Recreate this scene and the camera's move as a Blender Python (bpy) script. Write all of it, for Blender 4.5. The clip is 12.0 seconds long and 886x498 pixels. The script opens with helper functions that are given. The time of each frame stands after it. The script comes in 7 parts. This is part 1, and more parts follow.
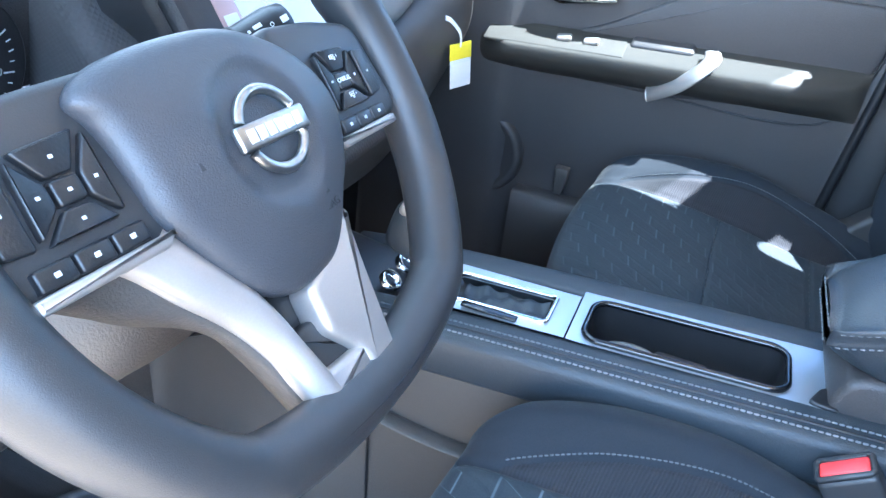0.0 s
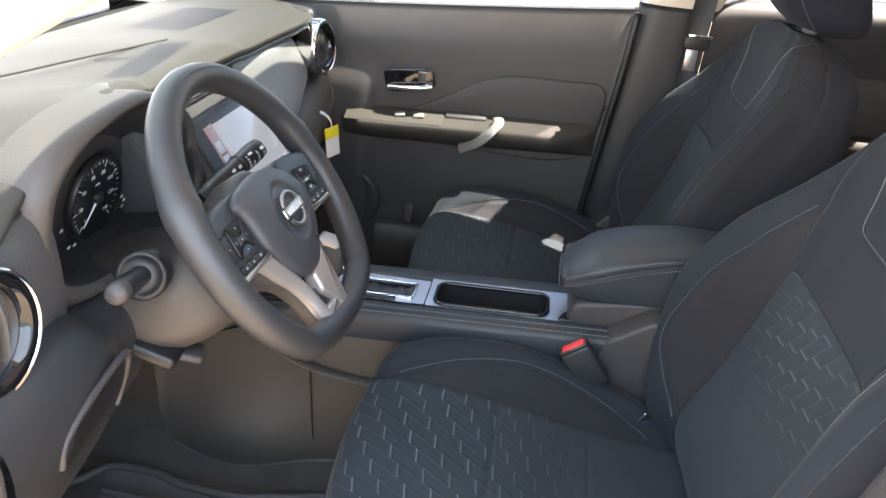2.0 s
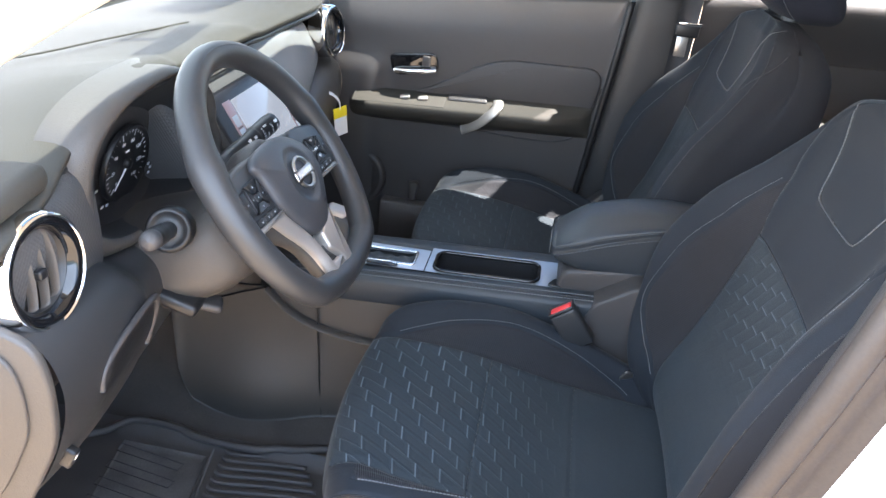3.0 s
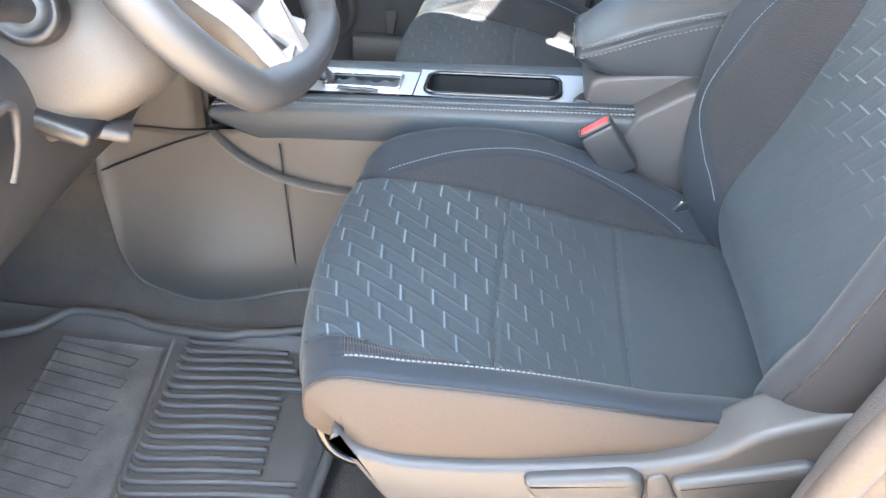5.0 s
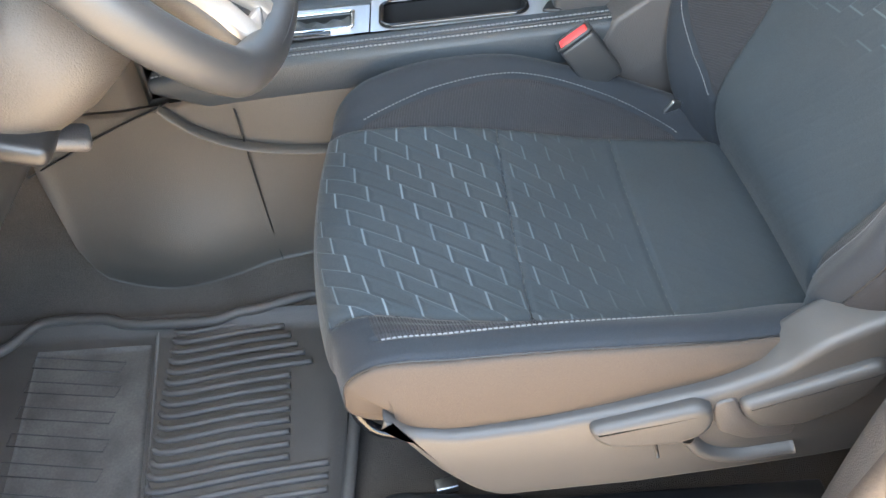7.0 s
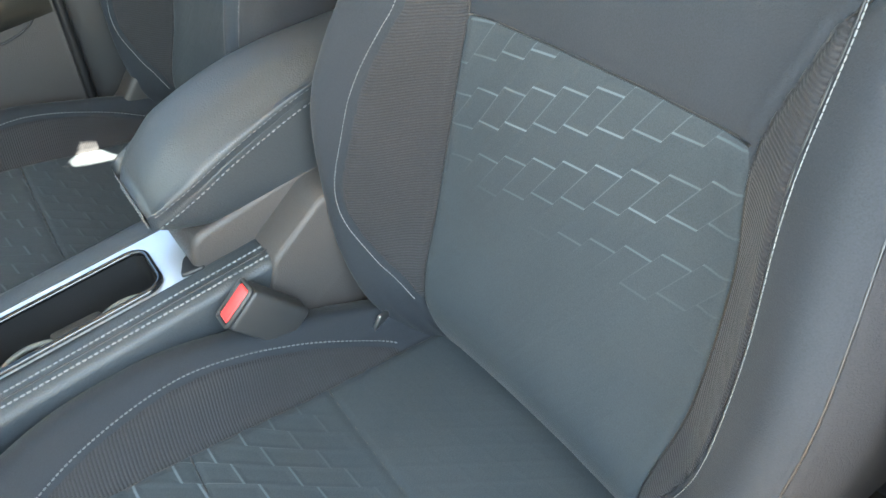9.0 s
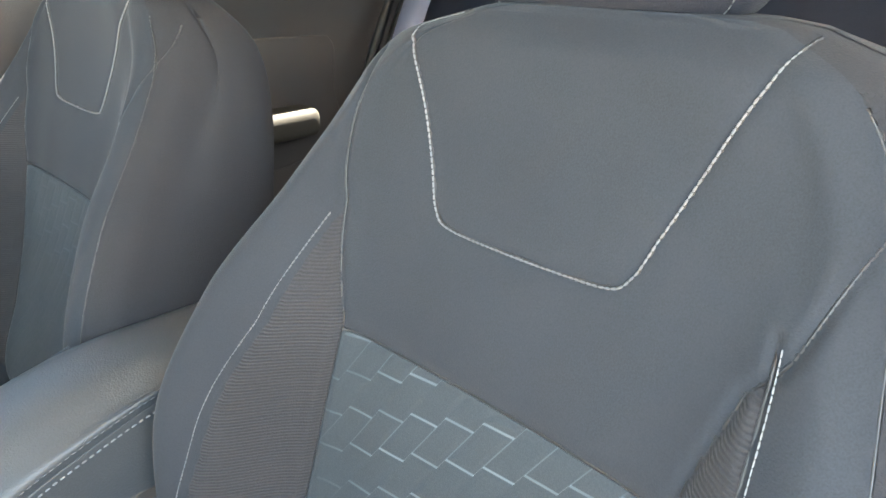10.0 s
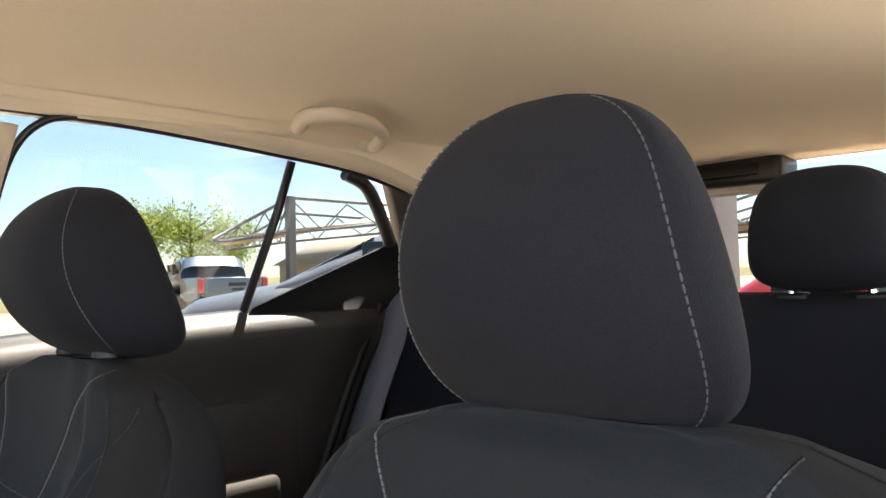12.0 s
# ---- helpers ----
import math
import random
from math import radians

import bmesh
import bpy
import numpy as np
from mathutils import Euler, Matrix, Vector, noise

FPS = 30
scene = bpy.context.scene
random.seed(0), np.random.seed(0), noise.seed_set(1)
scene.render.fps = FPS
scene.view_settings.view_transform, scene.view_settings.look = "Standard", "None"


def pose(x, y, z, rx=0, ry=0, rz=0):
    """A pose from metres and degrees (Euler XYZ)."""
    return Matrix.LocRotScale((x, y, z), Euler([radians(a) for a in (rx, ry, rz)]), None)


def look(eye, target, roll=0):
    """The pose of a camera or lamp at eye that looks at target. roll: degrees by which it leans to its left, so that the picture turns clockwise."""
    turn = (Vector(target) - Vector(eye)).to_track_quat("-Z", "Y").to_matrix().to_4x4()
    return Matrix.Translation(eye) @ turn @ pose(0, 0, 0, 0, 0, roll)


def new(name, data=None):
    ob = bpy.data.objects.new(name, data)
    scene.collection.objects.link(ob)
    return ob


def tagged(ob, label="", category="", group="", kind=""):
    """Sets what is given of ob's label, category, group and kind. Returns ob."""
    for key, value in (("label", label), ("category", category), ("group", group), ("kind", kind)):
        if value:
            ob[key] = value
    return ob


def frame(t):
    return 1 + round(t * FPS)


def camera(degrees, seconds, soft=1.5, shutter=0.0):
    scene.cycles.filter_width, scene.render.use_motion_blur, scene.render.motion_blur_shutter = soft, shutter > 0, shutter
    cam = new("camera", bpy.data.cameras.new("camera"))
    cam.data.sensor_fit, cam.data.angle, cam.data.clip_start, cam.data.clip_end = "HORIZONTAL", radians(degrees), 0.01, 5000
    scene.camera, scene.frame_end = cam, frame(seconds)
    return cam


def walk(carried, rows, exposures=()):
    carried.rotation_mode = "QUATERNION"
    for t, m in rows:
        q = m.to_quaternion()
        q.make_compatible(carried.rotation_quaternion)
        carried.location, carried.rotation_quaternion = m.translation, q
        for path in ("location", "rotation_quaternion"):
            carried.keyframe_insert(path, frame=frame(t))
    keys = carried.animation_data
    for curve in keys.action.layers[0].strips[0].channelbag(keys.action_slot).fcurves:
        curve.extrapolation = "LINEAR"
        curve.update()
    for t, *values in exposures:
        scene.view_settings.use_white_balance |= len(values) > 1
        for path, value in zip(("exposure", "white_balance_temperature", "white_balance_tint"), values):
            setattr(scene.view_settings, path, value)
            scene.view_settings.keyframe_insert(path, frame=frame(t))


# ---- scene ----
cam = camera(60.4, 12.0)
PATH = [
    (0, (-0.046, -0.665, 1.191), (-0.598, 0.973, 0.184), 6.9),
    (0.5, (-0.033, -0.737, 1.295), (-0.395, 0.964, 0.307), 6.2),
    (1, (-0.032, -0.873, 1.352), (-0.274, 0.876, 0.413), 5.7),
    (1.5, (-0.017, -0.994, 1.387), (-0.215, 0.78, 0.485), 5.6),
    (2, (0.026, -1.144, 1.415), (-0.172, 0.633, 0.519), 5.9),
    (2.5, (0.054, -1.227, 1.423), (-0.155, 0.544, 0.517), 6.2),
    (2.7, (0.059, -1.246, 1.428), (-0.154, 0.522, 0.517), 6.4),
    (4.3, (0.047, -1.101, 1.333), (-0.176, 0.599, 0.302), 3.4),
    (4.5, (0.029, -1.056, 1.278), (-0.168, 0.625, 0.212), 3.4),
    (5, (0.026, -1.037, 1.202), (-0.121, 0.584, 0.039), 3.1),
    (5.5, (0.03, -1.049, 1.18), (-0.079, 0.52, -0.056), 3.6),
    (6, (0.028, -1.049, 1.178), (-0.057, 0.495, -0.09), 3.6),
    (6.5, (-0.024, -1.028, 1.191), (-0.077, 0.489, -0.112), 1.0),
    (6.7, (-0.056, -1.006, 1.196), (-0.094, 0.495, -0.125), -1.0),
    (8.5, (0.013, -0.749, 1.236), (0.435, 0.583, -0.195), -13.7),
    (9, (0.051, -0.684, 1.25), (0.784, 0.641, -0.056), -9.4),
    (9.5, (0.082, -0.638, 1.256), (1.094, 0.714, 0.184), -4.8),
    (10, (0.102, -0.617, 1.26), (1.338, 0.751, 0.485), -1.2),
    (10.5, (0.111, -0.606, 1.269), (1.469, 0.777, 0.773), 0.7),
    (11, (0.124, -0.597, 1.283), (1.526, 0.799, 0.986), 0.9),
    (11.5, (0.127, -0.594, 1.287), (1.558, 0.795, 1.148), 0.3),
    (12, (0.126, -0.597, 1.293), (1.54, 0.816, 1.374), -1.6),
]
EXPOSURES = [(0, 4.3, 4850, 7), (0.5, 4.4, 5450, 8), (1, 4.22, 6150, 11), (1.5, 3.6, 6450, 13), (2, 3.3, 6550, 14), (2.5, 3.32, 6150, 14), (4.5, 4.5, 5850, 9), (5, 5.0, 6250, 10), (5.5, 4.7, 6350, 11), (6.5, 4.55, 6500, 10), (8.5, 4.3, 6500, 2), (9, 4.7, 6550, 2), (9.5, 4.88, 6650, 4), (10, 4.72, 6600, 6), (10.5, 4.4, 6650, 8), (11, 3.18, 7000, 10), (11.5, 2.75, 7300, 11), (12, 2.5, 6700, 11)]
walk(cam, [(t, look(eye, target, roll)) for t, eye, target, roll in PATH], EXPOSURES)

# ---- world, sun and exposure ----
SUN = Vector((0.47, 0.16, 1.0)).normalized()
world = bpy.data.worlds.new("world")
scene.world = world
world.use_nodes = True
wn = world.node_tree
sky = wn.nodes.new("ShaderNodeTexSky")
sky.sky_type, sky.sun_disc = "NISHITA", False
sky.sun_elevation = math.asin(SUN.z)
sky.sun_rotation = math.atan2(SUN.x, SUN.y)
sky.air_density, sky.dust_density = 1.0, 0.5
wn.links.new(sky.outputs["Color"], wn.nodes["Background"].inputs["Color"])
wn.nodes["Background"].inputs["Strength"].default_value = 0.055
sun = new("sun", bpy.data.lights.new("sun", "SUN"))
sun.data.energy, sun.data.angle, sun.data.color = 4.0, radians(0.5), (1.0, 0.92, 0.81)
sun.matrix_world = look(SUN * 20, (0, 0, 0))


def opening_fill(name, at, target, width, height, watts, colour):
    """Added area lamp at an opening of the car, on top of the sky's own light."""
    ob = new(name, bpy.data.lights.new(name, "AREA"))
    ob.data.shape, ob.data.size, ob.data.size_y, ob.data.energy, ob.data.color = "RECTANGLE", width, height, watts, colour
    ob.matrix_world = look(at, target)
    return ob


opening_fill("driver_opening_fill", (-0.20, -0.82, 1.28), (-0.12, 0.0, 0.62), 1.05, 0.50, 1.15, (0.82, 0.92, 1.0))
# Added to brighten the headliner from the driver's side rear window.
opening_fill("rear_ceiling_fill", (0.90, -0.625, 1.37), (0.85, 0.15, 1.57), 0.78, 0.26, 0.30, (1.0, 0.93, 0.84))
opening_fill("windscreen_fill", (-0.66, 0.0, 1.32), (-0.10, 0.0, 0.78), 1.15, 0.70, 1.7, (0.95, 0.97, 1.0))


# ---- materials ----
def node(tree, kind, **values):
    n = tree.nodes.new(kind)
    for key, value in values.items():
        n.inputs[key.replace("_", " ")].default_value = value
    return n


def surface(name, colour, rough=0.5, metal=0.0, mottle=(6.0, 0.15), grain=(400.0, 0.15, 0.0006), spec=0.5, coat=0.0, sheen=0.0):
    """A procedural surface: colour with variation at two scales, uneven roughness and fine relief. mottle: scale, amount; grain: scale, amount, metres of relief."""
    m = bpy.data.materials.new(name)
    m.use_nodes = True
    t = m.node_tree
    b = t.nodes["Principled BSDF"]
    b.inputs["Metallic"].default_value = metal
    b.inputs["Specular IOR Level"].default_value = spec
    b.inputs["Coat Weight"].default_value = coat
    b.inputs["Sheen Weight"].default_value = sheen
    co = t.nodes.new("ShaderNodeTexCoord")
    big = node(t, "ShaderNodeTexNoise", Scale=mottle[0], Detail=4.0)
    fine = node(t, "ShaderNodeTexNoise", Scale=grain[0], Detail=2.0)
    for n in (big, fine):
        t.links.new(co.outputs["Object"], n.inputs["Vector"])
    mix = t.nodes.new("ShaderNodeMath")
    mix.operation = "MULTIPLY_ADD"
    t.links.new(big.outputs["Fac"], mix.inputs[0])
    mix.inputs[1].default_value = 2 * mottle[1]
    mix.inputs[2].default_value = 1 - mottle[1]
    mix2 = t.nodes.new("ShaderNodeMath")
    mix2.operation = "MULTIPLY_ADD"
    t.links.new(fine.outputs["Fac"], mix2.inputs[0])
    mix2.inputs[1].default_value = 2 * grain[1]
    mix2.inputs[2].default_value = 1 - grain[1]
    both = t.nodes.new("ShaderNodeMath")
    both.operation = "MULTIPLY"
    t.links.new(mix.outputs[0], both.inputs[0])
    t.links.new(mix2.outputs[0], both.inputs[1])
    tint = t.nodes.new("ShaderNodeVectorMath")
    tint.operation = "SCALE"
    tint.inputs[0].default_value = colour
    t.links.new(both.outputs[0], tint.inputs["Scale"])
    t.links.new(tint.outputs[0], b.inputs["Base Color"])
    r = t.nodes.new("ShaderNodeMath")
    r.operation = "MULTIPLY_ADD"
    t.links.new(big.outputs["Fac"], r.inputs[0])
    r.inputs[1].default_value = 0.16
    r.inputs[2].default_value = max(0.0, rough - 0.08)
    t.links.new(r.outputs[0], b.inputs["Roughness"])
    if grain[2]:
        bump = node(t, "ShaderNodeBump", Strength=1.0, Distance=grain[2])
        t.links.new(fine.outputs["Fac"], bump.inputs["Height"])
        t.links.new(bump.outputs["Normal"], b.inputs["Normal"])
    return m


def calc(t, op, a, b=None, c=None):
    n = t.nodes.new("ShaderNodeMath")
    n.operation = op
    for k, v in enumerate((a, b, c)):
        if v is None:
            continue
        if isinstance(v, (int, float)):
            n.inputs[k].default_value = v
        else:
            t.links.new(v, n.inputs[k])
    return n.outputs[0]


def glass_surface(name, tint):
    """Clear pane: lets the view through and mirrors at grazing angles."""
    m = bpy.data.materials.new(name)
    m.use_nodes = True
    t = m.node_tree
    t.nodes.remove(t.nodes["Principled BSDF"])
    clear = node(t, "ShaderNodeBsdfTransparent", Color=(*tint, 1))
    gloss = node(t, "ShaderNodeBsdfGlossy", Roughness=0.0)
    fresnel = node(t, "ShaderNodeLayerWeight", Blend=0.5)
    mix = t.nodes.new("ShaderNodeMixShader")
    t.links.new(calc(t, "MULTIPLY_ADD", calc(t, "POWER", fresnel.outputs["Facing"], 5.0), 0.4, 0.03), mix.inputs[0])
    t.links.new(clear.outputs[0], mix.inputs[1])
    t.links.new(gloss.outputs[0], mix.inputs[2])
    t.links.new(mix.outputs[0], t.nodes["Material Output"].inputs["Surface"])
    return m


def ramp(t, source, low, high):
    n = t.nodes.new("ShaderNodeMapRange")
    n.interpolation_type = "SMOOTHSTEP"
    t.links.new(source, n.inputs["Value"])
    n.inputs["From Min"].default_value, n.inputs["From Max"].default_value = low, high
    return n.outputs["Result"]


def seat_fabric(name):
    """Upholstery in three cloths that meet along the seams: plain weave, ribbed knit in the bolsters, and a
    centre cloth with an embossed slanting brick pattern, some of whose short edges are woven in pale thread."""
    m = bpy.data.materials.new(name)
    m.use_nodes = True
    t = m.node_tree
    b = t.nodes["Principled BSDF"]
    att = {}
    for key in ("across", "along", "rib", "centre", "pale"):
        a = t.nodes.new("ShaderNodeAttribute")
        a.attribute_name = key
        att[key] = a.outputs["Fac"]
    u, v = att["across"], att["along"]
    ROW, LONG, STAGGER, SLANT = 0.0248, 0.0425, 0.0125, 0.66
    # slanted brick: rows run along the seat, each shifted against the next
    row = calc(t, "DIVIDE", calc(t, "ADD", calc(t, "ADD", u, 5.0), calc(t, "MULTIPLY", v, SLANT)), ROW)
    rown = calc(t, "FLOOR", row)
    rf = calc(t, "FRACT", row)
    w = calc(t, "ADD", calc(t, "ADD", v, 5.0), calc(t, "MULTIPLY", rf, 0.002))
    w = calc(t, "DIVIDE", calc(t, "ADD", w, calc(t, "MULTIPLY", rown, STAGGER)), LONG)
    wf = calc(t, "FRACT", w)
    dshort = calc(t, "MULTIPLY", calc(t, "MINIMUM", wf, calc(t, "SUBTRACT", 1.0, wf)), LONG)
    dlong = calc(t, "MULTIPLY", calc(t, "MINIMUM", rf, calc(t, "SUBTRACT", 1.0, rf)), ROW)
    short = calc(t, "SUBTRACT", 1.0, ramp(t, dshort, 0.0004, 0.0016))
    long = calc(t, "SUBTRACT", 1.0, ramp(t, dlong, 0.0002, 0.0009))
    cell = t.nodes.new("ShaderNodeTexWhiteNoise")
    cell.noise_dimensions = "2D"
    xy = t.nodes.new("ShaderNodeCombineXYZ")
    t.links.new(rown, xy.inputs[0])
    t.links.new(calc(t, "ROUND", w), xy.inputs[1])
    t.links.new(xy.outputs[0], cell.inputs["Vector"])
    # pale carries the thread's sheen, painted in by place on the seat
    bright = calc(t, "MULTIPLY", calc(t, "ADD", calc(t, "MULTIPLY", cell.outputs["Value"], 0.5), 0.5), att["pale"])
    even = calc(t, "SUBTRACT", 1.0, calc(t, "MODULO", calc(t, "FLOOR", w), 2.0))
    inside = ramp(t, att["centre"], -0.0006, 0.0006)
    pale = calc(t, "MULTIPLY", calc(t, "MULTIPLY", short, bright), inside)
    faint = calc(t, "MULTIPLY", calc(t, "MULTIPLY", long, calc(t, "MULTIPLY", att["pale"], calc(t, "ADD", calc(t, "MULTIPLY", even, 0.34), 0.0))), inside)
    thread = calc(t, "MINIMUM", calc(t, "ADD", pale, faint), 1.0)
    puff = calc(t, "MINIMUM", ramp(t, dshort, 0.0, 0.0060), ramp(t, dlong, 0.0, 0.0060))
    emboss = calc(t, "MULTIPLY", calc(t, "SUBTRACT", 1.0, puff), calc(t, "MULTIPLY", inside, calc(t, "MULTIPLY_ADD", att["pale"], 0.8, 0.2)))
    # ribs of the knit
    knit = ramp(t, att["rib"], -0.0006, 0.0006)
    wave = calc(t, "SINE", calc(t, "MULTIPLY", v, 2200.0))
    ribs = calc(t, "MULTIPLY", calc(t, "ADD", calc(t, "MULTIPLY", wave, 0.5), 0.5), knit)
    # weave
    co = t.nodes.new("ShaderNodeTexCoord")
    weave = node(t, "ShaderNodeTexNoise", Scale=900.0, Detail=2.0)
    cloud = node(t, "ShaderNodeTexNoise", Scale=9.0, Detail=4.0)
    for n in (weave, cloud):
        t.links.new(co.outputs["Object"], n.inputs["Vector"])
    shade = calc(t, "MULTIPLY", calc(t, "ADD", calc(t, "MULTIPLY", weave.outputs["Fac"], 0.7), 0.65), calc(t, "ADD", calc(t, "MULTIPLY", cloud.outputs["Fac"], 0.4), 0.8))
    plain = node(t, "ShaderNodeMix")
    plain.data_type = "RGBA"
    plain.inputs[6].default_value, plain.inputs[7].default_value = (0.0180, 0.0212, 0.0265, 1), (0.026, 0.0260, 0.029, 1)
    t.links.new(knit, plain.inputs[0])
    centre = node(t, "ShaderNodeMix")
    centre.data_type = "RGBA"
    centre.inputs[7].default_value = (0.0275, 0.0345, 0.0405, 1)
    t.links.new(plain.outputs[2], centre.inputs[6])
    t.links.new(inside, centre.inputs[0])
    shaded = t.nodes.new("ShaderNodeVectorMath")
    shaded.operation = "SCALE"
    t.links.new(centre.outputs[2], shaded.inputs[0])
    t.links.new(calc(t, "MULTIPLY", shade, calc(t, "SUBTRACT", 1.0, calc(t, "MULTIPLY", ribs, 0.25))), shaded.inputs["Scale"])
    final = node(t, "ShaderNodeMix")
    final.data_type = "RGBA"
    final.inputs[7].default_value = (0.120, 0.145, 0.165, 1)
    t.links.new(shaded.outputs[0], final.inputs[6])
    t.links.new(thread, final.inputs[0])
    t.links.new(final.outputs[2], b.inputs["Base Color"])
    height = calc(t, "SUBTRACT", calc(t, "MULTIPLY", weave.outputs["Fac"], 0.5), calc(t, "ADD", calc(t, "MULTIPLY", ribs, 0.8), calc(t, "MULTIPLY", emboss, 1.5)))
    bump = node(t, "ShaderNodeBump", Strength=0.8, Distance=0.0006)
    t.links.new(height, bump.inputs["Height"])
    t.links.new(bump.outputs["Normal"], b.inputs["Normal"])
    b.inputs["Roughness"].default_value = 0.85
    b.inputs["Sheen Weight"].default_value = 0.06
    b.inputs["Sheen Roughness"].default_value = 0.4
    b.inputs["Specular IOR Level"].default_value = 0.24
    return m


FABRIC = seat_fabric("seat_cloth")
CLOTH = surface("plain_cloth", (0.0138, 0.0153, 0.0225), 0.9, mottle=(9, 0.2), grain=(900, 0.35, 0.0005), sheen=0.03, spec=0.2)
SIDECLOTH = surface("side_cloth", (0.0175, 0.0180, 0.0210), 0.85, mottle=(12, 0.12), grain=(900, 0.3, 0.0004), spec=0.25)
THREAD = surface("pale_thread", (0.120, 0.126, 0.132), 0.7, grain=(1500, 0.2, 0.0))
VINYL = surface("black_leatherette", (0.028, 0.034, 0.040), 0.5, grain=(600, 0.2, 0.0004))
PLASTIC = surface("dark_grained_plastic", (0.044, 0.040, 0.039), 0.5, grain=(650, 0.22, 0.0005))
SOFT = surface("dash_soft_plastic", (0.041, 0.037, 0.030), 0.7, grain=(700, 0.18, 0.0005), spec=0.35)
# Brown tint is warm light off the ground, put into the cloth's colour.
BOUNCE_BOXING = surface("bounce_lit_boxing_cloth", (0.052, 0.042, 0.035), 0.85, mottle=(30, 0.08), grain=(900, 0.25, 0.0003), spec=0.2)
SEATGREY = surface("seat_trim_plastic", (0.036, 0.034, 0.033), 0.5, grain=(1000, 0.12, 0.00016))
GREY = surface("grey_trim_plastic", (0.059, 0.052, 0.046), 0.5, grain=(700, 0.18, 0.0004))
BLACK = surface("black_plastic", (0.012, 0.012, 0.013), 0.4, grain=(600, 0.2, 0.0002))
PIANO = surface("gloss_black", (0.006, 0.006, 0.007), 0.08, grain=(50, 0.1, 0.0), coat=0.3)
SATIN = surface("satin_silver", (0.42, 0.39, 0.36), 0.44, metal=0.7, grain=(900, 0.06, 0.0))
PANEL = surface("brushed_silver_panel", (0.54, 0.58, 0.62), 0.32, metal=0.8, grain=(900, 0.1, 0.0001))
CHROME = surface("chrome", (0.85, 0.85, 0.86), 0.09, metal=1.0, grain=(80, 0.03, 0.0))
RIMSKIN = surface("wheel_rim_skin", (0.028, 0.028, 0.029), 0.44, grain=(1400, 0.2, 0.00010))
HUBSKIN = surface("airbag_cover_skin", (0.040, 0.041, 0.046), 0.46, grain=(1000, 0.15, 0.0003))
LINER = surface("headliner_cloth", (0.86, 0.76, 0.62), 0.9, mottle=(3, 0.06), grain=(700, 0.12, 0.0004), spec=0.2)
PILLAR = surface("pale_pillar_plastic", (0.60, 0.53, 0.44), 0.6, grain=(500, 0.08, 0.0003))
CARPET = surface("black_carpet", (0.080, 0.067, 0.057), 0.95, mottle=(14, 0.3), grain=(700, 0.5, 0.002), spec=0.2)
DUSTY = surface("dusty_rubber", (0.104, 0.092, 0.082), 0.75, mottle=(15, 0.85), grain=(300, 0.3, 0.0003))
RUBBER = surface("floor_mat_rubber", (0.082, 0.071, 0.063), 0.55, mottle=(12, 0.35), grain=(500, 0.2, 0.0004))
SEAL = surface("door_seal_rubber", (0.042, 0.032, 0.026), 0.6, grain=(300, 0.2, 0.0003))
WHITE = surface("white_car_paint", (0.78, 0.80, 0.83), 0.25, mottle=(2, 0.03), grain=(200, 0.02, 0.0), coat=0.6)
RED = surface("red_release_button", (0.75, 0.05, 0.05), 0.35, grain=(300, 0.05, 0.0))
WEB = surface("grey_belt_webbing", (0.12, 0.13, 0.18), 0.7, grain=(1200, 0.3, 0.0004))
WEB_DARK = surface("dark_belt_webbing", (0.035, 0.036, 0.04), 0.7, grain=(1200, 0.3, 0.0004))
STEEL = surface("bare_steel", (0.45, 0.44, 0.42), 0.35, metal=1.0, grain=(300, 0.2, 0.0))
PAPER = surface("white_card", (0.80, 0.80, 0.80), 0.6, grain=(300, 0.04, 0.0))
YELLOW = surface("yellow_print", (0.85, 0.70, 0.02), 0.6, grain=(300, 0.05, 0.0))
INK = surface("pale_print", (0.55, 0.56, 0.58), 0.6, grain=(300, 0.05, 0.0))
PADSKIN = surface("smooth_pad_skin", (0.185, 0.183, 0.178), 0.42, grain=(900, 0.1, 0.0002))
DIMPLED = surface("dimpled_grey_plastic", (0.062, 0.061, 0.062), 0.65, grain=(300, 0.1, 0.0), spec=0.3)
dt = DIMPLED.node_tree
dco = dt.nodes.new("ShaderNodeTexCoord")
dots = node(dt, "ShaderNodeTexVoronoi", Scale=250.0, Randomness=0.0)
dbump = node(dt, "ShaderNodeBump", Strength=1.0, Distance=0.0008)
flat = node(dt, "ShaderNodeMapping")
turn = Euler((0, radians(32), 0))
flat.inputs["Rotation"].default_value = turn
flat.inputs["Location"].default_value = -(turn.to_matrix() @ Vector((0.1785, -0.033, 0.09)))
diamond = node(dt, "ShaderNodeMapping")
diamond.inputs["Rotation"].default_value = (radians(45), 0, 0)
dt.links.new(dco.outputs["Object"], flat.inputs["Vector"])
dt.links.new(flat.outputs["Vector"], diamond.inputs["Vector"])
dt.links.new(diamond.outputs["Vector"], dots.inputs["Vector"])
dt.links.new(dots.outputs["Distance"], dbump.inputs["Height"])
dt.links.new(dbump.outputs["Normal"], dt.nodes["Principled BSDF"].inputs["Normal"])
RUBBER_TRIM = surface("matt_black_trim", (0.014, 0.014, 0.015), 0.75, grain=(400, 0.2, 0.0003), spec=0.2)
GLASS = glass_surface("clear_glass", (0.90, 0.92, 0.91))
TINTED = glass_surface("tinted_rear_glass", (0.76, 0.79, 0.80))
SCREEN_GLASS = glass_surface("tinted_windscreen_glass", (0.66, 0.69, 0.67))


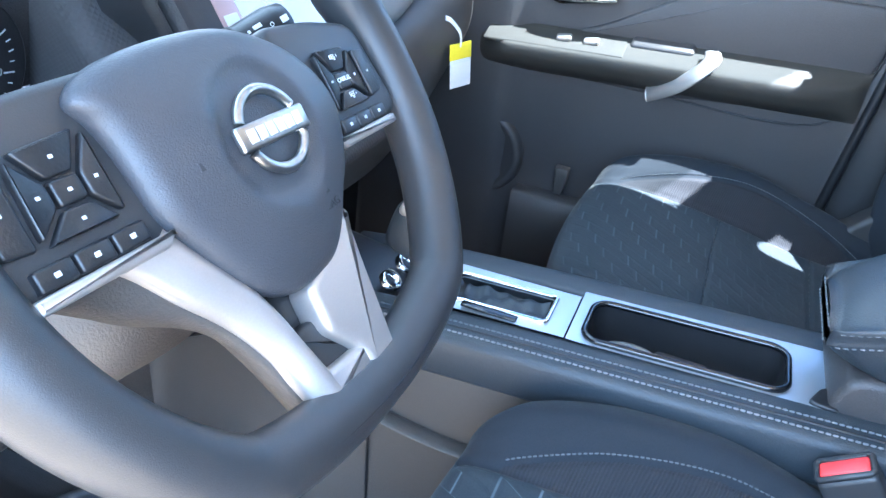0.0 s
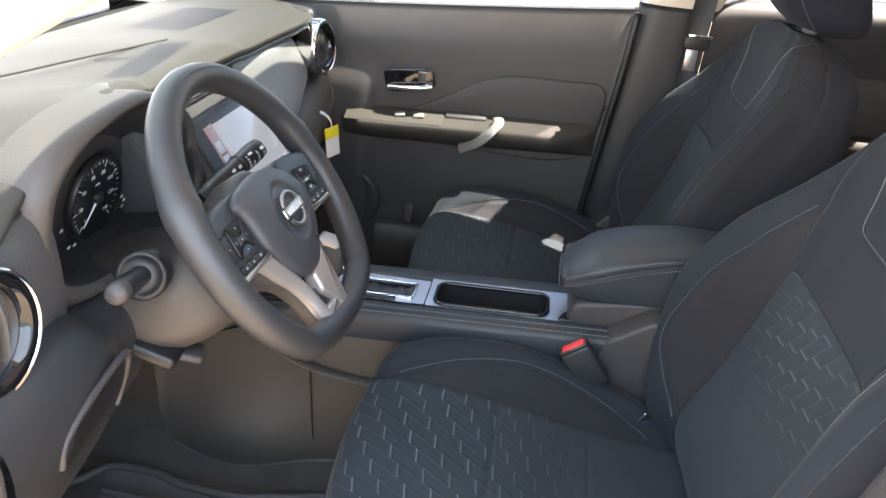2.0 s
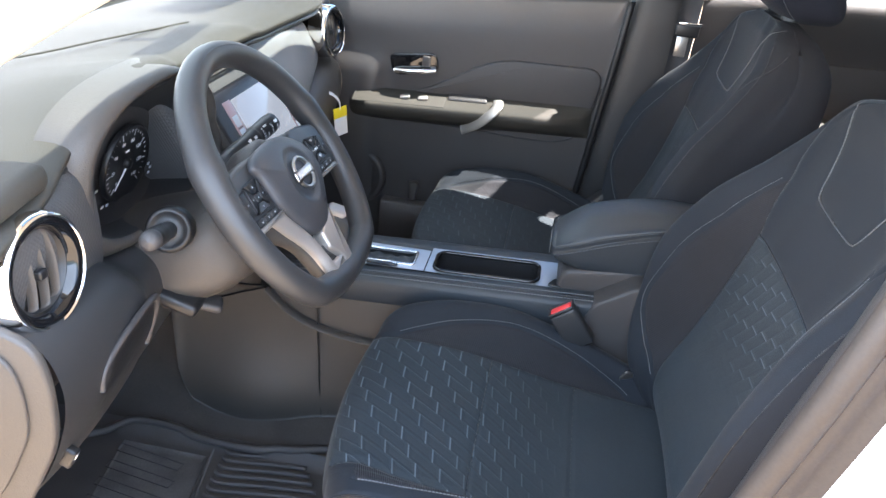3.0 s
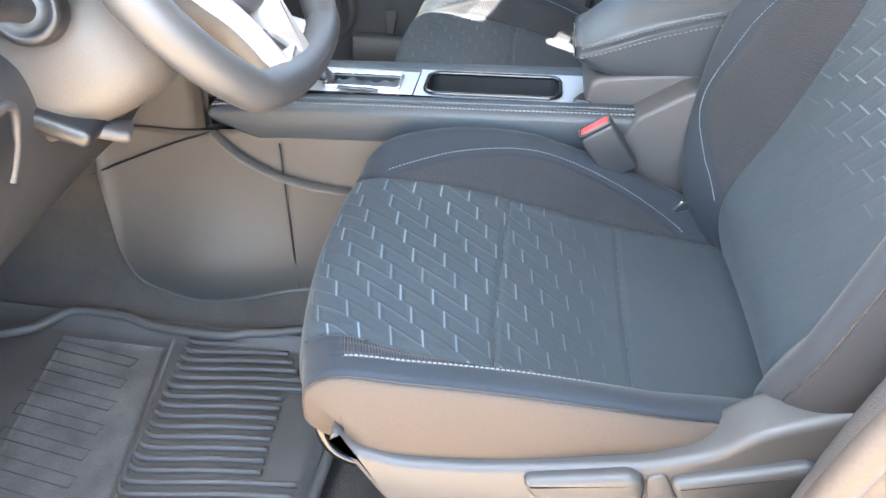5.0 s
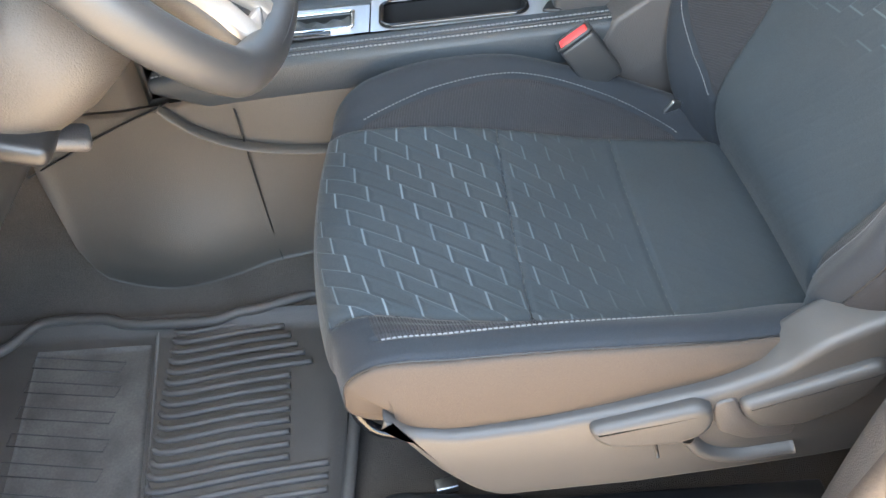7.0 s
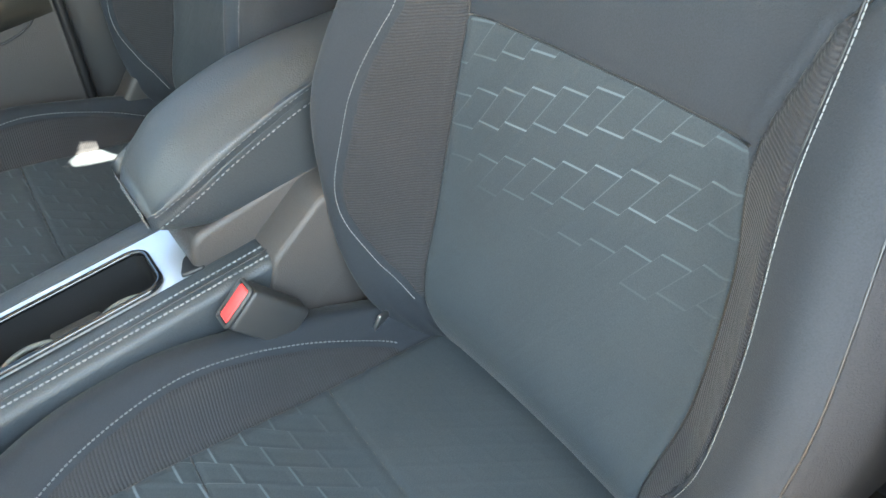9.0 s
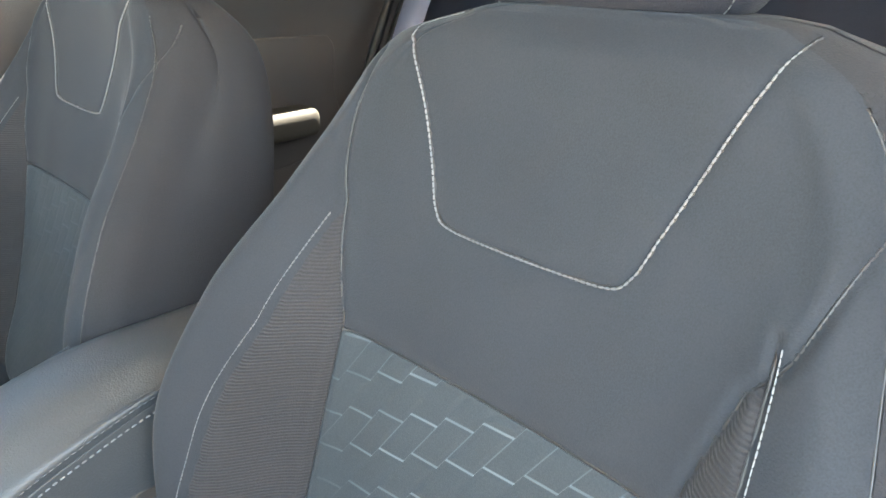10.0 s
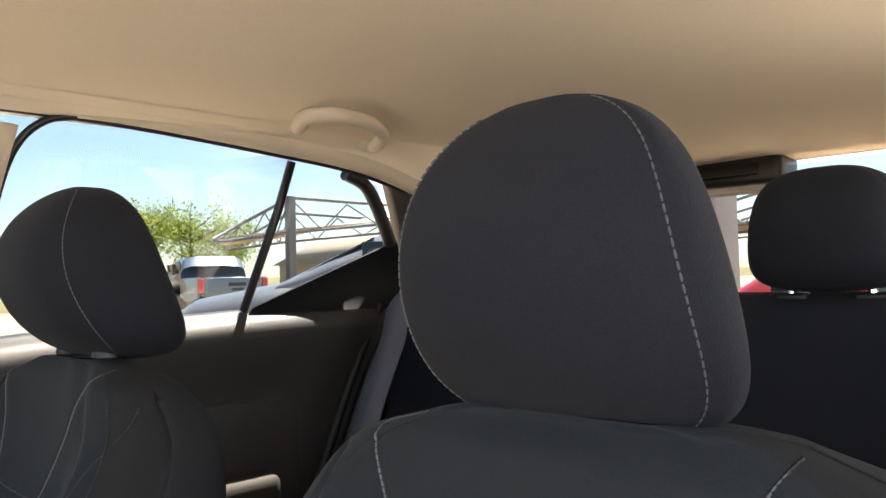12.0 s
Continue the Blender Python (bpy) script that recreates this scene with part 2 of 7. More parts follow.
# ---- building helpers; a shape is (vertices, faces) ----
def link_mesh(name, shape, material, smooth=True, attributes=None):
    verts, faces = shape
    me = bpy.data.meshes.new(name)
    me.from_pydata([tuple(map(float, v)) for v in verts], [], [tuple(map(int, f)) for f in faces])
    me.polygons.foreach_set("use_smooth", [smooth] * len(me.polygons))
    for key, values in (attributes or {}).items():
        a = me.attributes.new(key, "FLOAT", "POINT")
        a.data.foreach_set("value", np.asarray(values, dtype=np.float32))
    me.materials.append(material)
    me.update()
    return new(name, me)


def part(name, shape, material, parent, label="", smooth=True, attributes=None):
    ob = link_mesh(name, shape, material, smooth, attributes)
    ob.parent = parent
    if label:
        ob["label"] = label
    return ob


def thing(name, label, category, at=(0, 0, 0), group="", kind=""):
    ob = new(name)
    ob.empty_display_size = 0.05
    ob.location = at
    return tagged(ob, label, category, group, kind)


def join(*shapes):
    verts, faces = [], []
    for v, f in shapes:
        n = len(verts)
        verts.extend(map(tuple, v))
        faces.extend(tuple(i + n for i in q) for q in f)
    return verts, faces


def move(shape, m):
    if not isinstance(m, Matrix):
        m = Matrix.Translation(m)
    return [tuple(m @ Vector(v)) for v in shape[0]], shape[1]


def sheet(points, wrap_u=False, wrap_v=False):
    """Faces over a grid of points [u][v]."""
    p = np.asarray(points, dtype=float)
    nu, nv = p.shape[:2]
    faces = []
    for i in range(nu if wrap_u else nu - 1):
        for j in range(nv if wrap_v else nv - 1):
            a, b = (i + 1) % nu, (j + 1) % nv
            faces.append((i * nv + j, a * nv + j, a * nv + b, i * nv + b))
    return p.reshape(-1, 3), faces


def solid(points, depth):
    """A grid sheet given thickness along a vector, with closed edges."""
    p = np.asarray(points, dtype=float)
    nu, nv = p.shape[:2]
    v, f = sheet(p)
    n = len(v)
    back = v + np.asarray(depth)
    faces = list(f) + [tuple(i + n for i in reversed(q)) for q in f]
    rim = [i * nv for i in range(nu)] + [(nu - 1) * nv + j for j in range(1, nv)] + [i * nv + nv - 1 for i in range(nu - 2, -1, -1)] + [j for j in range(nv - 2, 0, -1)]
    for a, b in zip(rim, rim[1:] + rim[:1]):
        faces.append((a, b, b + n, a + n))
    return np.vstack([v, back]), faces


def from_bm(bm):
    bm.verts.index_update()
    out = [tuple(v.co) for v in bm.verts], [tuple(v.index for v in f.verts) for f in bm.faces]
    bm.free()
    return out


def rbox(sx, sy, sz, r=0.004, seg=2):
    """Rounded box about the origin."""
    bm = bmesh.new()
    bmesh.ops.create_cube(bm, size=1.0)
    bmesh.ops.scale(bm, vec=(sx, sy, sz), verts=bm.verts)
    r = min(r, 0.49 * min(sx, sy, sz))
    if r > 0:
        bmesh.ops.bevel(bm, geom=bm.edges[:], offset=r, segments=seg, affect="EDGES", profile=0.5)
    return from_bm(bm)


def prism(outline, depth, r=0.002, seg=2, round_corners=0.0, corner_seg=4):
    """An outline in x-y pushed out along z from 0 to depth, edges rounded."""
    pts = list(outline)
    if round_corners:
        out = []
        n = len(pts)
        for i in range(n):
            p, q, s = (Vector((*pts[k % n], 0)) for k in (i - 1, i, i + 1))
            d = min(round_corners, 0.45 * (p - q).length, 0.45 * (s - q).length)
            a, b = q + (p - q).normalized() * d, q + (s - q).normalized() * d
            for k in range(corner_seg + 1):
                w = k / corner_seg
                out.append(tuple(((1 - w) ** 2 * a + 2 * w * (1 - w) * q + w * w * b).xy))
        pts = out
    bm = bmesh.new()
    face = bm.faces.new([bm.verts.new((x, y, 0)) for x, y in pts])
    made = bmesh.ops.extrude_face_region(bm, geom=[face])
    bmesh.ops.translate(bm, vec=(0, 0, depth), verts=[g for g in made["geom"] if isinstance(g, bmesh.types.BMVert)])
    bmesh.ops.recalc_face_normals(bm, faces=bm.faces)
    if r > 0:
        flat = [e for e in bm.edges if abs(e.verts[0].co.z - e.verts[1].co.z) < 1e-9]
        bmesh.ops.bevel(bm, geom=flat, offset=r, segments=seg, affect="EDGES", profile=0.5)
    return from_bm(bm)


def lathe(profile, n=32):
    """A profile of (radius, z) turned about z."""
    rows = []
    for k in range(n):
        a = 2 * math.pi * k / n
        rows.append([(r * math.cos(a), r * math.sin(a), z) for r, z in profile])
    return sheet(rows, wrap_u=True)


def frames_along(pts, closed=False):
    p = np.asarray(pts, dtype=float)
    d = (np.roll(p, -1, 0) - np.roll(p, 1, 0)) if closed else np.gradient(p, axis=0)
    d /= np.linalg.norm(d, axis=1)[:, None]
    up = np.array([0.0, 0.0, 1.0]) if abs(d[0][2]) < 0.9 else np.array([1.0, 0, 0])
    out = []
    for t in d:
        up = up - t * np.dot(up, t)
        up /= np.linalg.norm(up)
        out.append((np.cross(t, up), up))
    return p, d, out


def tube(pts, r, n=10, closed=False, flat=1.0):
    """A round bar along a line; r a number or one per point; flat squeezes it in the second direction."""
    p, d, fr = frames_along(pts, closed)
    rr = np.broadcast_to(np.asarray(r, dtype=float), (len(p),))
    rows = []
    for q, (s, u), radius in zip(p, fr, rr):
        rows.append([q + radius * (math.cos(a) * s + flat * math.sin(a) * u) for a in np.linspace(0, 2 * math.pi, n, endpoint=False)])
    v, f = sheet(rows, wrap_u=closed, wrap_v=True)
    if not closed:
        m = len(rows)
        f = list(f) + [tuple(range(n))[::-1], tuple((m - 1) * n + k for k in range(n))]
    return v, f


def smooth_line(pts, n=24, closed=False):
    """Catmull-Rom line through a few points."""
    p = np.asarray(pts, dtype=float)
    m = len(p)
    out = []
    spans = m if closed else m - 1
    for i in range(spans):
        if closed:
            a, b, c, e = (p[(i + k) % m] for k in (-1, 0, 1, 2))
        else:
            a, b, c, e = p[max(i - 1, 0)], p[i], p[i + 1], p[min(i + 2, m - 1)]
        for w in np.linspace(0, 1, n, endpoint=False):
            out.append(0.5 * (2 * b + (c - a) * w + (2 * a - 5 * b + 4 * c - e) * w ** 2 + (3 * b - a - 3 * c + e) * w ** 3))
    if not closed:
        out.append(p[-1])
    return np.array(out)


def ease(xs, ys):
    """A smooth function through stations (monotone cubic)."""
    x, y = np.asarray(xs, float), np.asarray(ys, float)
    d = np.diff(y) / np.diff(x)
    m = np.concatenate([[d[0]], np.where(d[:-1] * d[1:] > 0, 2 * d[:-1] * d[1:] / (d[:-1] + d[1:] + 1e-12), 0), [d[-1]]])

    def f(q):
        q = np.clip(q, x[0], x[-1])
        i = np.clip(np.searchsorted(x, q) - 1, 0, len(x) - 2)
        h = x[i + 1] - x[i]
        w = (q - x[i]) / h
        return ((1 + 2 * w) * (1 - w) ** 2) * y[i] + w * (1 - w) ** 2 * h * m[i] + w * w * (3 - 2 * w) * y[i + 1] + w * w * (w - 1) * h * m[i + 1]
    return f


def stitches(line, normals, length=0.0042, gap=0.0022, width=0.0011, slant=0.0):
    """Short raised threads laid along a line on a surface."""
    p, nrm = np.asarray(line, float), np.asarray(normals, float)
    step = np.linalg.norm(np.diff(p, axis=0), axis=1)
    s = np.concatenate([[0], np.cumsum(step)])
    verts, faces = [], []
    at = 0.0
    while at + length < s[-1]:
        a, b = (np.array([np.interp(q, s, p[:, k]) for k in range(3)]) for q in (at, at + length))
        n = np.array([np.interp(at, s, nrm[:, k]) for k in range(3)])
        n /= np.linalg.norm(n)
        d = (b - a) / np.linalg.norm(b - a)
        side = np.cross(n, d)
        a, b = a + side * slant * 0.5, b - side * slant * 0.5
        k = len(verts)
        for q, w in ((a, 0.55), (a * 0.7 + b * 0.3, 1.0), (a * 0.3 + b * 0.7, 1.0), (b, 0.55)):
            verts += [q - side * width * w - n * 0.0006, q + n * width * 0.8 * w, q + side * width * w - n * 0.0006]
        for i in range(3):
            j = k + 3 * i
            faces += [(j, j + 1, j + 4, j + 3), (j + 1, j + 2, j + 5, j + 4)]
        faces += [(k, k + 2, k + 1), (k + 9, k + 10, k + 11)]
        at += length + gap
    return verts, faces


def lettering(name, text, size, m, material, parent, depth=0.0002, align="CENTER"):
    """Raised writing in the built-in font, as a mesh part."""
    cu = bpy.data.curves.new(name, "FONT")
    cu.body, cu.size, cu.extrude, cu.align_x, cu.align_y, cu.resolution_u = text, size, depth, align, "CENTER", 2
    tmp = bpy.data.objects.new(name, cu)
    scene.collection.objects.link(tmp)
    me = bpy.data.meshes.new_from_object(tmp.evaluated_get(bpy.context.evaluated_depsgraph_get()))
    bpy.data.objects.remove(tmp)
    me.transform(m)
    me.materials.clear()
    me.materials.append(material)
    ob = new(name, me)
    ob.parent = parent
    return ob


# ---- front seats ----
def spline_at(ctrl, idx):
    """Catmull-Rom through the control points of a half section; idx counts control points."""
    c = np.vstack([ctrl[1] * (-1, 1), ctrl, ctrl[-1:]])
    i = np.clip(np.floor(idx).astype(int), 0, len(ctrl) - 2)
    w = (idx - i)[:, None]
    a, b, d, e = c[i], c[i + 1], c[i + 2], c[np.minimum(i + 3, len(c) - 1)]
    return 0.5 * (2 * b + (d - a) * w + (2 * a - 5 * b + 4 * d - e) * w ** 2 + (3 * b - a - 3 * d + e) * w ** 3)


Z_BACK = (0.58, 0.70, 0.80, 0.90, 1.00, 1.08, 1.145, 1.193, 1.213)
back_x = ease(Z_BACK, (0.345, 0.302, 0.342, 0.373, 0.393, 0.420, 0.440, 0.450, 0.466))
back_a = ease(Z_BACK, (0.150, 0.155, 0.165, 0.160, 0.146, 0.150, 0.135, 0.110, 0.070))
back_b = ease(Z_BACK, (0.020, 0.045, 0.088, 0.105, 0.075, 0.035, 0.012, 0.004, 0.000))
back_w = ease(Z_BACK, (0.205, 0.238, 0.268, 0.276, 0.262, 0.236, 0.205, 0.148, 0.080))
back_wo = ease(Z_BACK, (0.195, 0.228, 0.258, 0.266, 0.252, 0.230, 0.212, 0.178, 0.132))
back_d = ease(Z_BACK, (0.120, 0.140, 0.150, 0.150, 0.148, 0.140, 0.122, 0.086, 0.046))
back_round = ease(Z_BACK, (1.0, 1.0, 1.0, 1.0, 1.0, 0.97, 0.80, 0.46, 0.28))
back_wr = ease(Z_BACK, (0.205, 0.238, 0.262, 0.268, 0.256, 0.238, 0.218, 0.180, 0.128))


def back_section(z, s=1):
    """Half section at height z; the -y bolster (s = -1) is slimmer, to fit the camera's view."""
    a, b, w, d = back_a(z) - (0.0 if s > 0 else 0.017), back_b(z) * (1.0 if s > 0 else 0.76), back_w(z) + 0.006 if s > 0 else back_wo(z), back_d(z)
    k = w - 0.035 * min(1.0, w / 0.2)
    r = max(w, back_wr(z)) if s < 0 else w
    d = d if s < 0 else d * back_round(z)
    return np.array([(0, 0), (a * 0.5, 0.001), (a, 0.004 + 0.06 * b), (a + (k - a) * 0.55, 0.70 * b), (k, b), (w - 0.005, b - min(0.028, 0.24 * d)), (w, b - min(0.068, 0.55 * d)),
                     (r, -0.45 * d), (r - 0.012, -0.86 * d), (r - 0.06, -d), (0, -d)])


def back_point(idx, z):
    """Points on the backrest's skin, seat centre at y = 0."""
    idx = np.atleast_1d(idx).astype(float)
    q = np.where((idx >= 0)[:, None], spline_at(back_section(float(z)), np.abs(idx)), spline_at(back_section(float(z), -1), np.abs(idx)))
    return np.stack([back_x(float(z)) - q[:, 1], np.sign(idx) * q[:, 0], np.full(len(q), z)], 1)


S_CUSH = (0.0, 0.10, 0.20, 0.30, 0.40, 0.46, 0.51, 0.56, 0.61, 0.66)
cush_x = ease(S_CUSH, (0.335, 0.240, 0.140, 0.040, -0.060, -0.112, -0.144, -0.152, -0.132, -0.095))
cush_z = ease(S_CUSH, (0.624, 0.633, 0.644, 0.668, 0.690, 0.697, 0.680, 0.642, 0.612, 0.598))
cush_a = ease(S_CUSH, (0.168, 0.168, 0.166, 0.158, 0.150, 0.142, 0.150, 0.160, 0.160, 0.160))
cush_b = ease(S_CUSH, (0.020, 0.048, 0.068, 0.072, 0.054, 0.034, 0.010, 0.002, 0.000, 0.000))
cush_ao = ease(S_CUSH, (0.120, 0.132, 0.150, 0.160, 0.166, 0.160, 0.158, 0.160, 0.160, 0.160))
cush_bo = ease(S_CUSH, (0.042, 0.066, 0.068, 0.052, 0.030, 0.020, 0.008, 0.002, 0.000, 0.000))
cush_w = ease(S_CUSH, (0.235, 0.252, 0.262, 0.264, 0.258, 0.248, 0.238, 0.228, 0.220, 0.214))
cush_wo = ease(S_CUSH, (0.205, 0.226, 0.240, 0.244, 0.246, 0.244, 0.238, 0.228, 0.220, 0.214))
cush_nose = ease((0.0, 0.30, 0.42, 0.50, 0.66), (0.0, 0.0, 0.022, 0.048, 0.048))
box_drop = ease(S_CUSH, (0.022, 0.036, 0.062, 0.096, 0.104, 0.096, 0.080, 0.060, 0.045, 0.040))


def cush_section(s, side=1):
    a, b, w = (cush_a(s), cush_b(s), cush_w(s)) if side > 0 else (cush_ao(s), cush_bo(s), cush_wo(s))
    k = w - (0.046 if side > 0 else 0.034)
    if side < 0:
        # the boxing panel beside the door stands nearly upright under its seam
        d = box_drop(s)
        lower = [(w - 0.012, b + 0.001), (w - 0.004, b - 0.010), (w - 0.001, b - 0.5 * d), (w - 0.010, b - d), (w - 0.040, b - d - 0.012), (0, -0.095)]
    else:
        lower = [(w - 0.012, b - 0.016), (w, b - 0.048), (w + 0.004, b - 0.075), (w + 0.002, -0.075), (w - 0.03, -0.085), (0, -0.085)]
    return np.array([(0, 0), (a * 0.5, 0.001), (a, 0.004 + 0.08 * b), (a + (k - a) * 0.55, 0.72 * b), (k, b)] + lower)


def cush_point(idx, s):
    idx = np.atleast_1d(idx).astype(float)
    q = np.where((idx >= 0)[:, None], spline_at(cush_section(float(s)), np.abs(idx)), spline_at(cush_section(float(s), -1), np.abs(idx)))
    e = 0.004
    tx, tz = cush_x(s + e) - cush_x(s - e), cush_z(s + e) - cush_z(s - e)
    n = math.hypot(tx, tz)
    nx, nz = tz / n, -tx / n
    nose = cush_nose(s) * np.clip(1 - ((q[:, 0] * np.sign(idx) - 0.030) / 0.25) ** 2, 0, 1)
    return np.stack([cush_x(s) + nx * q[:, 1] - nose, np.sign(idx) * q[:, 0], cush_z(s) + nz * q[:, 1]], 1)


def idx_for(section, y, top=5.0):
    i = np.linspace(0, top, 200)
    return float(np.interp(abs(y), np.maximum.accumulate(spline_at(section, i)[:, 0]), i))


def skin_normal(fn, idx, s):
    e = 0.02
    du = fn(np.array([idx + e]), s)[0] - fn(np.array([idx - e]), s)[0]
    dv = fn(np.array([idx]), s + 0.004)[0] - fn(np.array([idx]), s - 0.004)[0]
    n = np.cross(du, dv)
    n /= np.linalg.norm(n) + 1e-12
    return n


def lens(q, low, high, out=2.1):
    """Control index of a bolster's stitched edge: meets the centre panel at both ends and bows outward between."""
    w = np.clip((q - low) / (high - low), 0, 1)
    return 2.0 + out * np.sin(math.pi * w) ** 0.75


def outer_edge(s, lo, hi):
    """Control index of the cushion's stitched seam beside the door, nearly straight."""
    w = np.clip((s - lo) / (hi - lo), 0, 1)
    return 2.0 + 1.7 * w ** 0.6


def panel_edge(z, side):
    """Control index of the seam beside the backrest's centre panel; it swings outward over the shoulder."""
    z = np.asarray(z, float)
    if side > 0:
        return 2.0 + 0.35 * np.clip((z - 0.99) / 0.08, 0, 1) + 2.4 * np.clip((z - 1.072) / 0.11, 0, 1) ** 1.3
    return 2.0 + 0.7 * np.clip((z - 0.95) / 0.13, 0, 1) ** 1.6 + 2.5 * np.clip((z - 1.06) / 0.12, 0, 1)


def bolster_edge(z, side):
    """Control index of the stitched outer edge of a backrest bolster."""
    z = np.asarray(z, float)
    if side > 0:
        return lens(z, 0.70, 1.072, 1.12) + 0.55 * np.exp(-((z - 0.80) / 0.06) ** 2) * np.clip((z - 0.70) / 0.04, 0, 1) + 0.3 * np.clip((z - 0.99) / 0.08, 0, 1)
    return 2.0 + 0.9 * np.sin(0.5 * math.pi * np.clip((z - 0.690) / 0.15, 0, 1)) ** 0.8


def near(points, line):
    best = np.full(len(points), 9.0)
    for k in range(0, len(line), 40):
        d = np.linalg.norm(points[:, None, :] - line[None, k:k + 40, :], axis=2).min(1)
        best = np.minimum(best, d)
    return best


def skin(fn, idx, rows, seams, inward):
    """Grid of a cover with the seams pulled in."""
    grid = np.array([fn(idx, s) for s in rows])
    flat = grid.reshape(-1, 3)
    for line, depth, width in seams:
        line = np.asarray(line)
        box = np.all((flat > line.min(0) - 0.02) & (flat < line.max(0) + 0.02), axis=1)
        d = near(flat[box], line)
        flat[box] += inward * (depth * np.exp(-(d / width) ** 2))[:, None]
    return flat.reshape(grid.shape)


def sunk(seams, inward):
    """Dark sewn joints that lie at the bottom of the seams."""
    return [tube([tuple(p) for p in (np.asarray(line) + inward * (depth - 0.0004))[::2]], 0.0011, 5) for line, depth, width in seams]


INSET_TOP = 0.985
idx_half = np.concatenate([np.linspace(0, 6.2, 78), np.linspace(6.4, 10, 14)])
IDX = np.concatenate([-idx_half[:0:-1], idx_half])


def backrest_cover():
    rows = np.concatenate([np.linspace(0.60, 1.14, 150), np.linspace(1.143, 1.199, 26), np.linspace(1.2005, 1.213, 12), [1.213, 1.213]])
    seams, threads = [], []
    v_half = smooth_line([(0, 1.075), (0.060, 1.077), (0.077, 1.086), (0.089, 1.113), (0.111, 1.163), (0.133, 1.210)], 14)
    for side in (1, -1):
        zz = np.linspace(0.702, 1.070, 90) if side > 0 else np.linspace(0.692, 1.088, 90)
        bow = np.array([back_point(np.array([side * bolster_edge(z, side)]), z)[0] for z in zz])
        seams.append((bow, 0.0045, 0.0035))
        off = [(side * (bolster_edge(z, side) + 0.12), z) for z in zz]
        threads.append(stitches([back_point(np.array([i]), z)[0] for i, z in off], [skin_normal(back_point, i, z) * (-1) for i, z in off], length=0.0036, gap=0.0005, width=0.0007 if side > 0 else 0.0004))
        seams.append((np.array([back_point(np.array([side * panel_edge(z, side)]), z)[0] for z in np.linspace(0.64, 1.18, 150)]), 0.0060, 0.0040))
        seams.append((np.array([back_point(np.array([side * (4.42 if side < 0 else 6.0)]), z)[0] for z in np.linspace(0.64, 1.19, 120)]), 0.003, 0.003))
        vi = [(side * idx_for(back_section(z, side), y), z) for y, z in v_half]
        line = np.array([back_point(np.array([i + 1e-6]), z)[0] for i, z in vi])
        seams.append((line, 0.0022, 0.003))
        threads.append(stitches(line - np.array([0.0005, 0, 0]), [(-0.95, 0, 0.2)] * len(line), length=0.0036, gap=0.0006, width=0.0008))
    seams.append((np.array([back_point(np.array([i]), INSET_TOP)[0] for i in np.linspace(-2, 2, 80)]), 0.0020, 0.0035))
    grid = skin(back_point, IDX, rows, seams, np.array([1.0, 0, 0]))
    middle = grid[-3].mean(0)
    for k, (size, up) in enumerate(((0.84, 0.0030), (0.5, 0.0045))):
        grid[-2 + k] = middle + (grid[-3] - middle) * size + (0, 0, up)
    aidx, zz = np.abs(IDX)[None, :] + 0 * rows[:, None], rows[:, None] + 0 * IDX[None, :]
    width = 0.045
    inner = (IDX > 0)[None, :] | (zz < 0)
    edge = np.where(inner, bolster_edge(zz, 1), bolster_edge(zz, -1))
    rib = np.minimum(aidx - np.where(inner, panel_edge(zz, 1), panel_edge(zz, -1)), edge - aidx) * width
    rib = np.where((zz > np.where(inner, 0.70, 0.690)) & (zz < np.where(inner, 1.072, 1.09)), rib, -0.01)
    centre = np.minimum((2 - aidx) * 0.08, INSET_TOP - zz)
    # sheen put into the colour: fades downward and towards the sides
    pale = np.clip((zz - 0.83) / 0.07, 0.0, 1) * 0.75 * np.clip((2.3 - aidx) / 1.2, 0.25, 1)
    shape = sheet(grid)
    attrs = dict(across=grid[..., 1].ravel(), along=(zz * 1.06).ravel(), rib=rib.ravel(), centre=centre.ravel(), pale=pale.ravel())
    cap = len(rows) * len(IDX)
    v, f = shape
    f = list(f) + [tuple(range((len(rows) - 1) * len(IDX), cap))]
    return (v, f), attrs, threads, sunk(seams[1:], np.array([1.0, 0, 0]))


